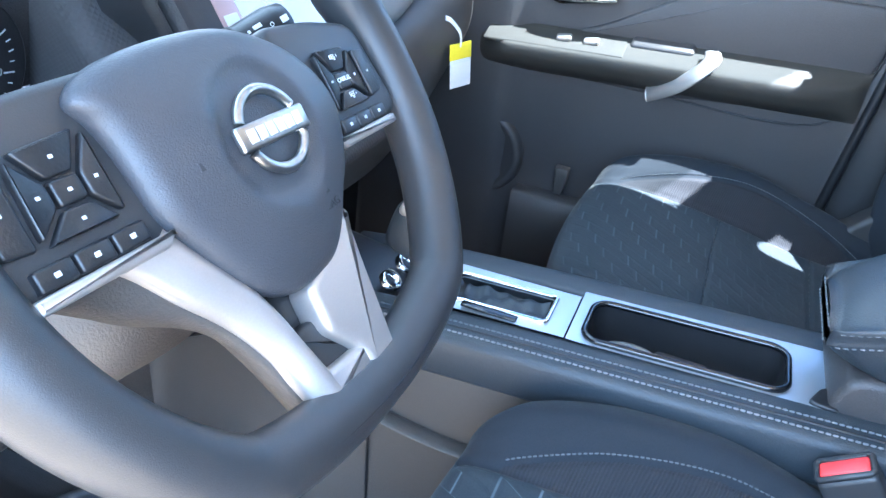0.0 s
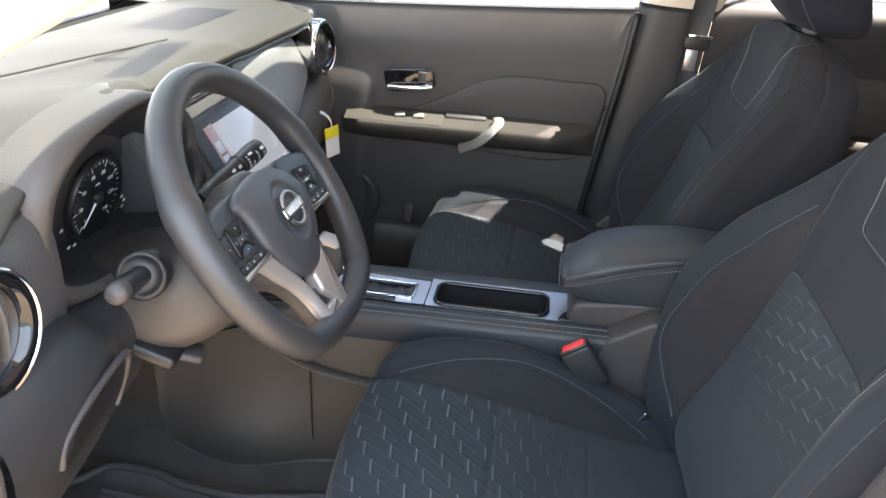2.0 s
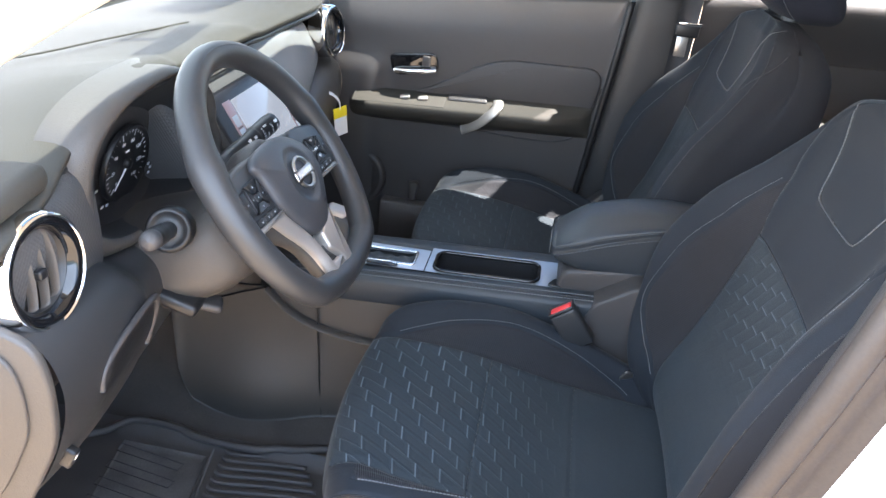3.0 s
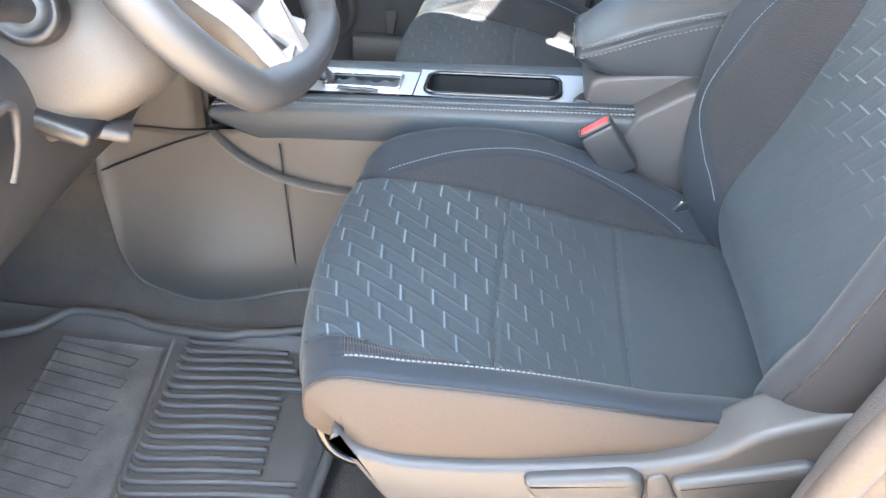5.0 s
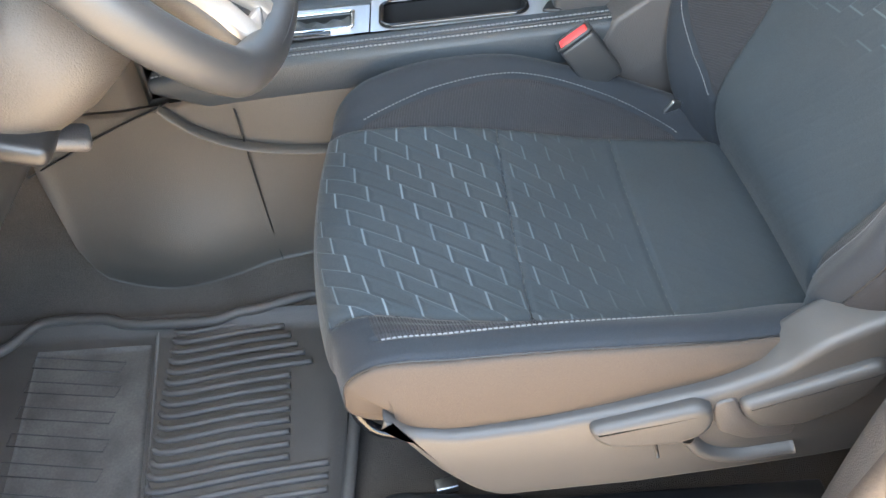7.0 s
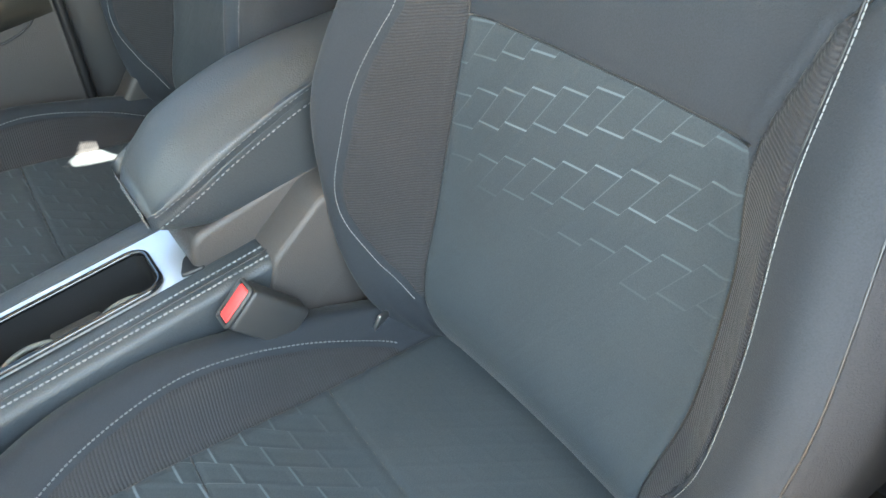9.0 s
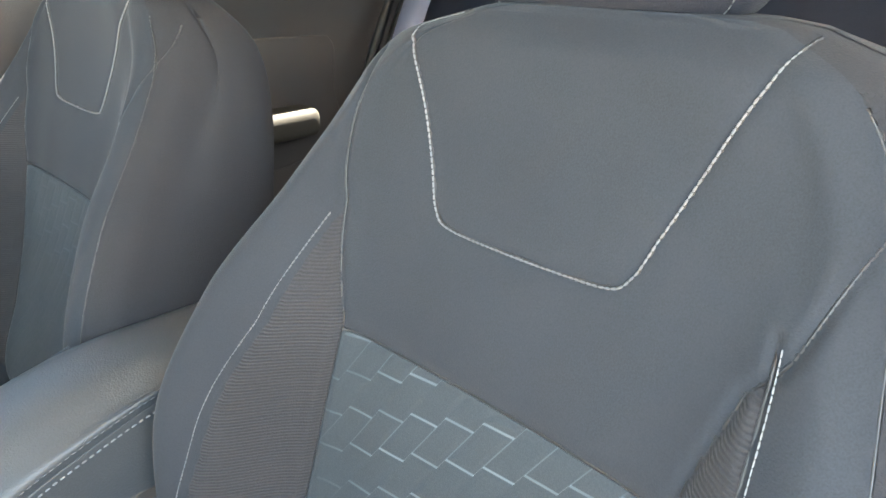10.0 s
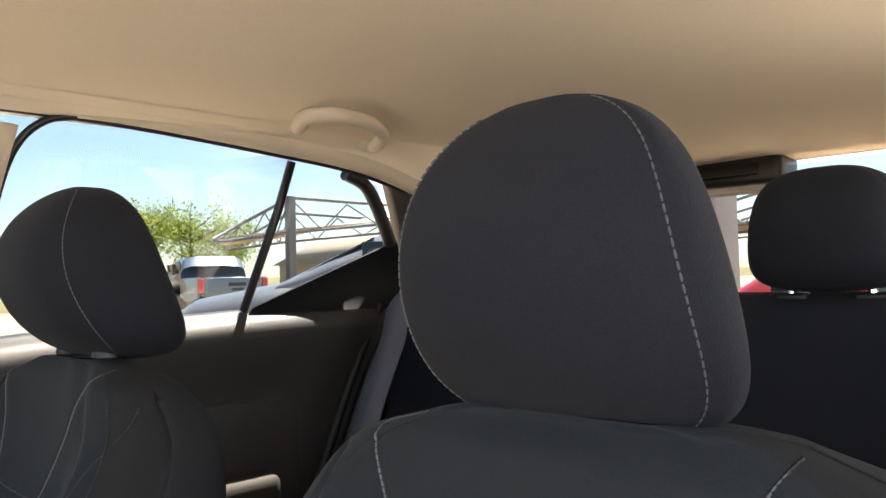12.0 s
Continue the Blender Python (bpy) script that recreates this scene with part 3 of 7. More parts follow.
def cushion_cover():
    rows = np.concatenate([np.linspace(0.0, 0.42, 120), np.linspace(0.424, 0.66, 70)])
    seams, threads = [], []
    lo, hi = 0.085, 0.465
    for side in (1, -1):
        bowed = (lambda s: lens(s, lo, hi, 1.25)) if side > 0 else (lambda s: outer_edge(s, lo, hi))
        ss = np.linspace(lo + 0.002, hi - 0.002, 100)
        bow = np.array([cush_point(np.array([side * bowed(s)]), s)[0] for s in ss])
        seams.append((bow, 0.0045, 0.0035))
        off = [(side * (bowed(s) + 0.12), s) for s in ss]
        threads.append(stitches([cush_point(np.array([i]), s)[0] for i, s in off], [skin_normal(cush_point, i, s) for i, s in off], length=0.0036, gap=0.0012, width=0.0009))
        seams.append((np.array([cush_point(np.array([side * 2.0]), s)[0] for s in np.linspace(0.02, 0.50, 120)]), 0.0062, 0.0045))
        seams.append((np.array([cush_point(np.array([6.3 if side > 0 else -5.0]), s)[0] for s in np.linspace(0.02, 0.64, 140)]), 0.003, 0.003))
    for s in (0.178, 0.322):
        seams.append((np.array([cush_point(np.array([i]), s)[0] for i in np.linspace(-2, 2, 80)]), 0.0032, 0.0028))
    grid = skin(cush_point, IDX, rows, seams, np.array([0, 0, -1.0]))
    aidx, ss = np.abs(IDX)[None, :] + 0 * rows[:, None], rows[:, None] + 0 * IDX[None, :]
    edge = np.where((IDX > 0)[None, :] | (ss < -1), lens(ss, lo, hi, 1.25), outer_edge(ss, lo, hi))
    rib = np.minimum(aidx - 2, edge - aidx) * 0.045
    rib = np.where((ss > lo) & (ss < hi), rib, -0.01)
    centre = np.minimum((2 - aidx) * 0.08, 0.56 - ss)
    # painted sheen, strongest towards the front of the cushion
    pale = np.clip((ss - 0.18) / 0.20, 0.02, 1) * np.clip((0.53 - ss) / 0.05, 0, 1)
    attrs = dict(across=grid[..., 1].ravel(), along=(-ss).ravel(), rib=rib.ravel(), centre=centre.ravel(), pale=pale.ravel())
    return sheet(grid), attrs, threads, sunk(seams[1:], np.array([0, 0, -1.0]))


def pillow(width, height, depth, lean=0.0, top=0.72, bottom=0.62, n=56, m=40):
    """A soft block, full in front, rounded all round, narrower towards top and bottom."""
    rows = []
    for k in range(m + 1):
        a = math.pi * k / m
        v = -math.cos(a)
        z = 0.5 * height * math.copysign(abs(v) ** 0.75, v)
        r = max(0.0, math.sin(a)) ** 0.36
        pinch = 1 - (1 - (top if v > 0 else bottom)) * abs(v) ** 2.2
        row = []
        for j in range(n):
            b = 2 * math.pi * j / n
            y = 0.5 * width * pinch * r * math.copysign(abs(math.cos(b)) ** 0.5, math.cos(b))
            x = 0.5 * depth * r * math.copysign(abs(math.sin(b)) ** 0.7, math.sin(b)) * (1 - (0.45 if math.sin(b) > 0 else 0.06) * v)
            row.append((x + lean * z - 0.012 * (1 - (y / width * 2) ** 2) * (x < 0), y, z))
        rows.append(row)
    return sheet(rows, wrap_v=True)


def restraint_section(shape, v):
    """Half width, middle, half depth and height of a head restraint at v (0 bottom, 1 top)."""
    height, wide, front, rear = shape
    u = 2 * v - 1
    r = max(0.0, 1 - abs(u) ** (6.0 if u < 0 else 5.0)) ** (1 / 2.6)
    bend = lambda a, b, c: a * (1 - v) * (1 - 2 * v) + b * 4 * v * (1 - v) + c * v * (2 * v - 1)
    f, g = bend(*front), rear[0] + (rear[1] - rear[0]) * v
    return bend(*wide) * r, 0.5 * (f + g), 0.5 * (g - f) * r, 0.5 * height * u


def restraint_point(shape, v, b):
    w, c, d, z = restraint_section(shape, v)
    co, si = math.cos(b), math.sin(b)
    y, x = w * math.copysign(abs(co) ** 0.5, co), d * math.copysign(abs(si) ** 0.62, si)
    return c + x - (0.010 * (1 - (y / 0.1) ** 2) if x < 0 else 0), y, z


SEAM_AT = radians(-30)


def restraint(shape, n=88, m=64):
    """A head restraint: bowed face, straight sloping rear, narrower at the top, with a seam down each side."""
    grid = np.array([[restraint_point(shape, 0.5 - 0.5 * math.cos(math.pi * k / m), 2 * math.pi * j / n) for j in range(n)] for k in range(m + 1)])
    flat = grid.reshape(-1, 3)
    for b in (SEAM_AT, math.pi - SEAM_AT):
        line = np.array([restraint_point(shape, v, b) for v in np.linspace(0.01, 0.99, 160)])
        d = near(flat, line)
        flat[:, 0] += 0.0016 * np.exp(-(d / 0.003) ** 2)
    return sheet(flat.reshape(grid.shape), wrap_v=True)


def restraint_threads(shape):
    made = []
    for b, s in ((SEAM_AT, 1), (math.pi - SEAM_AT, -1)):
        line = np.array([restraint_point(shape, v, b - s * 0.05) for v in np.linspace(0.02, 0.975, 120)]) - (0.0004, 0, 0)
        made.append(stitches(line, [(-0.8, s * 0.6, 0)] * 120, length=0.0044, gap=0.0010, width=0.0006))
    return made


# height, half widths (bottom, middle, top), face x (bottom, middle, top), rear x (bottom, top)
HEAD_DRIVER = (0.192, (0.100, 0.103, 0.070), (0.492, 0.434, 0.470), (0.520, 0.482))
HEAD_PASSENGER = (0.202, (0.100, 0.104, 0.076), (0.490, 0.418, 0.464), (0.602, 0.528))
HEAD_REAR = (0.166, (0.098, 0.097, 0.077), (-0.045, -0.055, -0.030), (0.050, 0.030))
HEAD_Z = 1.297
BACK = backrest_cover()
CUSH = cushion_cover()


def front_seat(y, side, label, lift, size, x=0.0, slide=0.0, rise=0.0, woven=1.0):
    """A front seat; side is the outboard side (-1 or 1), which carries the trim and levers; woven dims the thread's
    painted sheen.
    """
    base = Vector((0.10 + x, y, 0.36))
    seat = thing("car_seat", label, "car seat", base, group="front seats")
    here = Matrix.Translation((-0.10, 0, -base.z))
    there = here @ Matrix.Translation((slide, 0, rise))
    # both seats share unmirrored covers, shaped to fit the camera's view
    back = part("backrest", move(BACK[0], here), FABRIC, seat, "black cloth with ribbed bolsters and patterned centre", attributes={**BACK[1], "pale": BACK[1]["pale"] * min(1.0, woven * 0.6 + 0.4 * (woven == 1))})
    # plain brown-grey cloth round the sides and rear
    back.data.materials.append(SIDECLOTH)
    for face in back.data.polygons:
        if all(IDX[k % len(IDX)] <= -4.40 for k in face.vertices):
            face.material_index = 1
    for line in BACK[2]:
        part("stitching", move(line, here), THREAD, back, "pale grey thread", smooth=False)
    for line in BACK[3]:
        part("seam", move(line, here), BLACK, back, "dark sewn joint")
    cush = part("seat_cushion", move(CUSH[0], there), FABRIC, seat, "dark cloth with slanting brick pattern", attributes={**CUSH[1], "pale": CUSH[1]["pale"] * woven})
    # the boxing panel under the side seam is plain cloth with ground bounce in its colour
    cush.data.materials.append(BOUNCE_BOXING)
    for face in cush.data.polygons:
        if all(IDX[k % len(IDX)] <= -4.98 for k in face.vertices):
            face.material_index = 1
    for line in CUSH[2]:
        part("stitching", move(line, there), THREAD, cush, "pale grey thread", smooth=False)
    for line in CUSH[3]:
        part("seam", move(line, there), BLACK, cush, "dark sewn joint")
    at = here @ Matrix.Translation((0, 0, HEAD_Z + lift))
    head = part("headrest", move(restraint(size), at), CLOTH, seat)
    for line in restraint_threads(size):
        part("stitching", move(line, at), THREAD, head, "pale thread", smooth=False)
    for dy in (0.055, -0.055):
        part("headrest_post", move(tube([(0.500, dy, 1.17), (0.500, dy, 1.26)], 0.006), here), CHROME, seat, "bright metal")
        part("post_collar", move(lathe([(0.0, 1.230), (0.013, 1.230), (0.016, 1.225), (0.016, 1.20), (0, 1.20)], 16), here @ Matrix.Translation((0.496, dy, 0))), BLACK, seat)
    # outboard side trim with the levers
    outline = [(-0.110, 0.662), (-0.100, 0.655), (-0.086, 0.638), (-0.048, 0.629), (0.020, 0.635), (0.081, 0.647), (0.179, 0.670), (0.226, 0.692), (0.252, 0.722), (0.285, 0.742), (0.33, 0.766), (0.385, 0.765), (0.40, 0.70), (0.38, 0.58), (0.30, 0.558), (0.231, 0.547), (0.121, 0.532), (-0.008, 0.525), (-0.032, 0.540), (-0.064, 0.578), (-0.094, 0.628)]
    turn = Matrix(((1, 0, 0, 0), (0, 0, 1, 0), (0, 1, 0, 0), (0, 0, 0, 1)))
    plate = move(prism(outline, 0.050, r=0.009, seg=4, round_corners=0.014), turn)
    oy = side * 0.2345
    trim = part("side_trim", move(plate, here @ Matrix.Translation((0, oy - (0.017 if side < 0 else 0.033), 0))), SEATGREY, seat, "grey-brown grained plastic")
    out = side * 0.008 - (0.020 if side < 0 else 0)
    lever = move(prism([(0.068, 0.640), (0.074, 0.624), (0.090, 0.611), (0.150, 0.610), (0.172, 0.622), (0.178, 0.640), (0.172, 0.660), (0.160, 0.664), (0.115, 0.652)], 0.020, r=0.008, seg=4, round_corners=0.008), turn)
    part("height_lever", move(lever, here @ Matrix.Translation((0, oy + out, 0))), SEATGREY, trim)
    recline = move(prism([(0.195, 0.662), (0.202, 0.643), (0.220, 0.627), (0.256, 0.628), (0.290, 0.648), (0.308, 0.672), (0.312, 0.700), (0.300, 0.706), (0.250, 0.684)], 0.020, r=0.008, seg=4, round_corners=0.008), turn)
    part("recline_lever", move(recline, here @ Matrix.Translation((0, oy + out, 0))), SEATGREY, trim)
    hollow = move(prism([(0.176, 0.658), (0.192, 0.664), (0.204, 0.640), (0.222, 0.624), (0.256, 0.622), (0.256, 0.604), (0.215, 0.602), (0.188, 0.616), (0.178, 0.640)], 0.006, r=0.002, round_corners=0.006), turn)
    part("lever_recess", move(hollow, here @ Matrix.Translation((0, oy + side * 0.0165 - 0.003, 0))), PLASTIC, trim, "dark recess")
    sweep = smooth_line([(0.160, 0, 0.612), (0.170, 0, 0.596), (0.186, 0, 0.583), (0.215, 0, 0.577), (0.262, 0, 0.584)], 6)
    part("moulded_sweep", move(tube(sweep, 0.014, 12, flat=0.6), here @ Matrix.Translation((0, oy + side * 0.0125, 0))), SEATGREY, trim)
    part("trim_slot", move(tube([(0.132, 0, 0.606), (0.139, 0, 0.578)], 0.0018, 6), here @ Matrix.Translation((0, oy + side * 0.0165, 0))), BLACK, trim)
    # frame and rails
    for dy in (0.19, -0.19):
        part("seat_rail", move(rbox(0.42, 0.030, 0.026, 0.004), here @ Matrix.Translation((0.17, dy, 0.372))), BLACK, seat)
        part("rail_bracket", move(prism([(-0.17, dy - 0.030), (-0.135, dy - 0.045), (-0.05, dy - 0.02), (0.02, dy - 0.016), (0.02, dy + 0.016), (-0.06, dy + 0.022), (-0.135, dy + 0.030), (-0.165, dy + 0.018)], 0.016, r=0.005, seg=2, round_corners=0.012), here @ Matrix.Translation((0.014, 0.014, 0.356))), BLACK, seat, "black painted metal foot")
        part("rail_end", move(rbox(0.028, 0.016, 0.012, 0.002), here @ pose(-0.059, dy + 0.050, 0.366, 0, 0, 10)), STEEL, seat, "bare metal rail end")
        part("rail_bolt", move(lathe([(0, 0.010), (0.008, 0.010), (0.010, 0.007), (0.018, 0.005), (0.020, 0.0), (0, 0)], 18), here @ Matrix.Translation((-0.120, dy + 0.010, 0.371))), PIANO, seat, "dark bolt head")
    part("cushion_pan", move(rbox(0.40, 0.42, 0.10, 0.040, 4), here @ Matrix.Translation((0.120, 0, 0.550))), CLOTH, seat)
    part("slide_bar", move(tube(smooth_line([(-0.04, -0.165, 0.512), (-0.105, -0.165, 0.518), (-0.135, -0.163, 0.533), (-0.147, -0.157, 0.562), (-0.138, -0.14, 0.59), (-0.125, -0.10, 0.60), (-0.125, 0.10, 0.60)], 8), 0.0065), here), PIANO, seat, "dark polished metal bar")
    return seat


front_seat(-0.335, -1, "black cloth driver's seat with pale stitching and brick pattern", 0.0, HEAD_DRIVER, 0.0, 0.013)
front_seat(0.330, 1, "black cloth passenger seat with pale stitching, partly sunlit", 0.014, HEAD_PASSENGER, -0.034, 0.026, 0.0, 0.38)


# ---- steering wheel ----
def steering_wheel():
    n = Vector((math.cos(0.625) * math.cos(0.046), math.cos(0.625) * math.sin(0.046), math.sin(0.625)))
    r = Vector((0, 0, 1)).cross(n).normalized()
    u = n.cross(r)
    m = Matrix((r, u, n)).transposed().to_4x4()
    m.translation = (-0.2635, -0.3605, 1.038)
    m = m @ pose(0, 0, 0, 0, 0, -4.5)
    wheel = thing("steering_wheel", "black flat-bottomed steering wheel with satin silver spoke trim", "steering wheel")
    wheel.matrix_world = m
    line = []
    for a in np.linspace(0, 2 * math.pi, 120, endpoint=False):
        x, y = 0.1715 * math.cos(a), 0.1715 * math.sin(a)
        if y < -0.135:
            y = -0.135 + (y + 0.135) * 0.42
        line.append((x, y, 0.0))
    thick = [0.0168 + 0.0018 * abs(math.cos(a)) + 0.0022 * math.exp(-((abs(math.cos(a)) - 0.94) / 0.035) ** 2) * (math.sin(a) > 0) for a in np.linspace(0, 2 * math.pi, 120, endpoint=False)]
    rim = part("rim", tube(line, thick, 18, closed=True), RIMSKIN, wheel, "smooth black moulded rim")
    inner = [(x * 1.03, y * 1.03, 0.0158) for x, y, z in line]
    part("seam", tube(inner, 0.0009, 6, closed=True), BLACK, rim, "moulding seam")

    OFF = -0.0125

    edge = smooth_line([(0.080, -0.006), (0.074, 0.013), (0.058, 0.030), (0.036, 0.042), (0.010, 0.049), (-0.022, 0.050), (-0.052, 0.0475), (-0.074, 0.043), (-0.087, 0.034), (-0.0825, 0.024), (-0.0790, 0.012), (-0.0770, -0.004), (-0.0740, -0.022), (-0.0655, -0.037), (-0.0565, -0.052),
                        (-0.0455, -0.067), (-0.0335, -0.077), (-0.0185, -0.0825), (0.0, -0.083), (0.018, -0.080), (0.034, -0.070), (0.049, -0.055), (0.064, -0.040), (0.075, -0.023)], 4, closed=True)
    rows = []
    for q in [0.001, *np.linspace(0.06, 0.86, 18), 0.90, 0.93, 0.955, 0.975, 0.99, 1.0, 1.0, 0.985, 0.95]:
        row = []
        low = 0.0
        if len(rows) > 24:
            low = (0.003, 0.008, 0.022)[len(rows) - 25]
        for x, y in edge:
            px, py = x * q, -0.012 + (y + 0.012) * q
            z = 0.029 - 0.011 * q ** 2 - 0.005 * max(0, -y / 0.084) * q - 0.0065 * (1 - math.sqrt(1 - min(1, max(0, (q - 0.86) / 0.14)) ** 2)) - low
            disc = math.hypot(px, py + 0.007)
            z -= 0.004 * (1 / (1 + math.exp((disc - 0.035) / 0.0014)))
            row.append((px + OFF, py, z))
        rows.append(row)
    hub = part("airbag_cover", sheet(rows, wrap_v=True), HUBSKIN, wheel, "domed dark grey cover")
    # emblem: open ring with a bar across it
    for a0, a1 in ((20, 160), (200, 340)):
        arc = [(0.0225 * math.cos(radians(a)) + OFF, 0.0200 * math.sin(radians(a)) - 0.007, 0.0272) for a in np.linspace(a0, a1, 28)]
        part("emblem_arc", tube(arc, 0.0030, 8, flat=0.8), STEEL, hub, "silver arc")
    part("emblem_bar", move(rbox(0.056, 0.0125, 0.004, 0.0015), (OFF, -0.007, 0.0275)), STEEL, hub, "silver bar")
    for k in range(6):
        part("emblem_mark", move(rbox(0.0055, 0.0066, 0.0008, 0.0002, 1), (OFF - 0.019 + 0.0076 * k, -0.007, 0.0297)), INK, hub, "pale raised mark", smooth=False)
    part("moulded_mark", move(rbox(0.010, 0.004, 0.0006, 0.0002, 1), (OFF - 0.048, -0.010, 0.0235)), BLACK, hub, smooth=False)
    for s in (-1, 1):
        def mir(pts):
            return [(s * x + OFF, y) for x, y in pts][:: s]
        plate = prism(mir([(0.055, 0.046), (0.105, 0.044), (0.152, 0.036), (0.162, -0.026), (0.100, -0.034), (0.055, -0.036)]), 0.022, r=0.005, seg=3, round_corners=0.012)
        spoke = part("spoke", move(plate, (0, 0, -0.014)), RIMSKIN, wheel, "black switch panel")

        def scaled(pts):
            return [(0.087 + (x - 0.086) * 0.93, y * 0.92 + 0.002) for x, y in pts]
        for pts in ([(0.090, 0.024), (0.122, 0.022), (0.113, 0.008), (0.100, 0.008)], [(0.126, 0.020), (0.128, -0.014), (0.115, -0.004), (0.115, 0.006)],
                    [(0.090, -0.017), (0.126, -0.017), (0.113, -0.006), (0.100, -0.006)], [(0.086, 0.022), (0.097, 0.006), (0.097, -0.004), (0.086, -0.015)],
                    [(0.099, 0.0065), (0.113, 0.0065), (0.113, -0.0045), (0.099, -0.0045)], [(0.131, 0.018), (0.146, 0.016), (0.146, -0.014), (0.132, -0.016)]):
            pts = scaled(pts)
            b = part("button", move(prism(mir(pts), 0.0045, r=0.0010, round_corners=0.0015, corner_seg=2), (0, 0, 0.0075)), BLACK, spoke)
            cx, cy = s * sum(p[0] for p in pts) / 4 + OFF, sum(p[1] for p in pts) / 4
            part("button_mark", move(rbox(0.0018, 0.0014, 0.0003, 0.0, 1), (cx, cy, 0.0122)), INK, b, smooth=False)
        for k in range(3):
            cx = s * (0.091 + 0.0185 * k) + OFF
            b = part("button", move(rbox(0.0170, 0.0085, 0.006, 0.0012), (cx, -0.0225, 0.0085)), BLACK, spoke)
            part("button_mark", move(rbox(0.0026, 0.0020, 0.0003, 0.0, 1), (cx, -0.0225, 0.0117)), INK, b, smooth=False)
        strip = mir([(0.142, -0.0275), (0.142, -0.0335), (0.076, -0.0335), (0.070, -0.0275)])
        part("switch_trim", move(prism(strip, 0.012, r=0.002, seg=2, round_corners=0.002), (0, 0, 0.001)), SATIN, wheel, "satin silver strip")
        if s > 0:
            arm = [(0.036, -0.058), (0.028, -0.092), (0.018, -0.141), (-0.008, -0.141), (-0.010, -0.126), (-0.026, -0.108), (-0.024, -0.084)]
            part("spoke_trim", move(prism(arm, 0.020, r=0.005, seg=4, round_corners=0.005), (0, 0, -0.009)), SATIN, wheel, "satin silver")
    # left arm: a crowned satin band, and the rounded grey cover that it runs into
    upper = smooth_line([(-0.082, -0.024), (-0.0745, -0.037), (-0.062, -0.055), (-0.0525, -0.071), (-0.046, -0.088), (-0.042, -0.104), (-0.036, -0.124), (-0.031, -0.142)], 5)
    ridge = smooth_line([(-0.109, -0.034), (-0.102, -0.042), (-0.091, -0.057), (-0.077, -0.074), (-0.068, -0.088), (-0.060, -0.105), (-0.056, -0.121), (-0.050, -0.142)], 5)
    rows = []
    for (ax, ay), (bx, by) in zip(upper, ridge):
        row = [(ax + 0.003, ay + 0.002, -0.014), (ax + 0.001, ay + 0.001, -0.002), (ax, ay, 0.004)]
        row += [(ax + (bx - ax) * w, ay + (by - ay) * w, 0.0045 + 0.0065 * math.sin(math.pi * w ** 0.8) - 0.002 * w) for w in np.linspace(0.08, 0.96, 9)]
        rows.append(row + [(bx, by, -0.001), (bx + 0.004, by + 0.003, -0.010)])
    part("spoke_trim", sheet(rows), SATIN, wheel, "satin silver")
    low = smooth_line([(-0.136, -0.031), (-0.120, -0.043), (-0.106, -0.054), (-0.081, -0.069), (-0.066, -0.084), (-0.059, -0.099), (-0.054, -0.114), (-0.046, -0.142)], 5)
    high = smooth_line([(-0.140, -0.024), (-0.128, -0.027), (-0.112, -0.032), (-0.090, -0.056), (-0.076, -0.073), (-0.067, -0.087), (-0.058, -0.105), (-0.049, -0.140)], 5)
    rows = []
    for (ax, ay), (bx, by) in zip(high, low):
        mx, my = (ax + bx) / 2, (ay + by) / 2
        rows.append([(ax + 0.012, ay + 0.012, -0.004), (ax, ay, -0.003), (mx - 0.0015, my - 0.0015, -0.009), (bx, by, -0.018), (bx + 0.002, by + 0.003, -0.024), (bx + 0.012, by + 0.012, -0.032), (ax + 0.022, ay + 0.022, -0.030)])
    part("rear_cover", sheet(rows, wrap_v=True), GREY, wheel, "brown-grey rear cover of the wheel")
    part("spoke_trim", move(prism([(-0.006, -0.126), (-0.006, -0.1405), (-0.050, -0.1405), (-0.043, -0.123)], 0.018, r=0.004, seg=3, round_corners=0.002), (0, 0, -0.0085)), SATIN, wheel, "satin silver")
    part("spoke_recess", move(prism([(-0.046, -0.100), (-0.020, -0.100), (0.0, -0.128), (-0.043, -0.128)], 0.012, r=0.003, round_corners=0.004), (0, 0, -0.010)), RIMSKIN, wheel, "dark recess between the arms")
    lettering("raised_text", "SRS", 0.0065, pose(OFF + 0.020, -0.046, 0.0222), BLACK, hub)
    lettering("raised_text", "AIRBAG", 0.0065, pose(OFF + 0.020, -0.054, 0.0205), BLACK, hub)
    for text, dx, dy in (("RES +", 0.106, 0.017), ("CANCEL", 0.106, 0.0015), ("SET -", 0.108, -0.0095)):
        lettering("button_text", text, 0.0040, pose(OFF + dx * 0.93 + 0.007, dy * 0.92 + 0.002, 0.0122), INK, wheel)
    part("lower_spoke", move(prism([(-0.050, -0.05), (0.030, -0.05), (0.016, -0.145), (-0.036, -0.145)], 0.012, r=0.004, round_corners=0.01), (0, 0, -0.018)), BLACK, wheel)
    part("boss", move(lathe([(0, -0.075), (0.046, -0.075), (0.056, -0.05), (0.058, -0.016), (0.05, -0.006), (0, -0.002)], 40), (0, 0, 0)), PLASTIC, wheel)
    return wheel


steering_wheel()


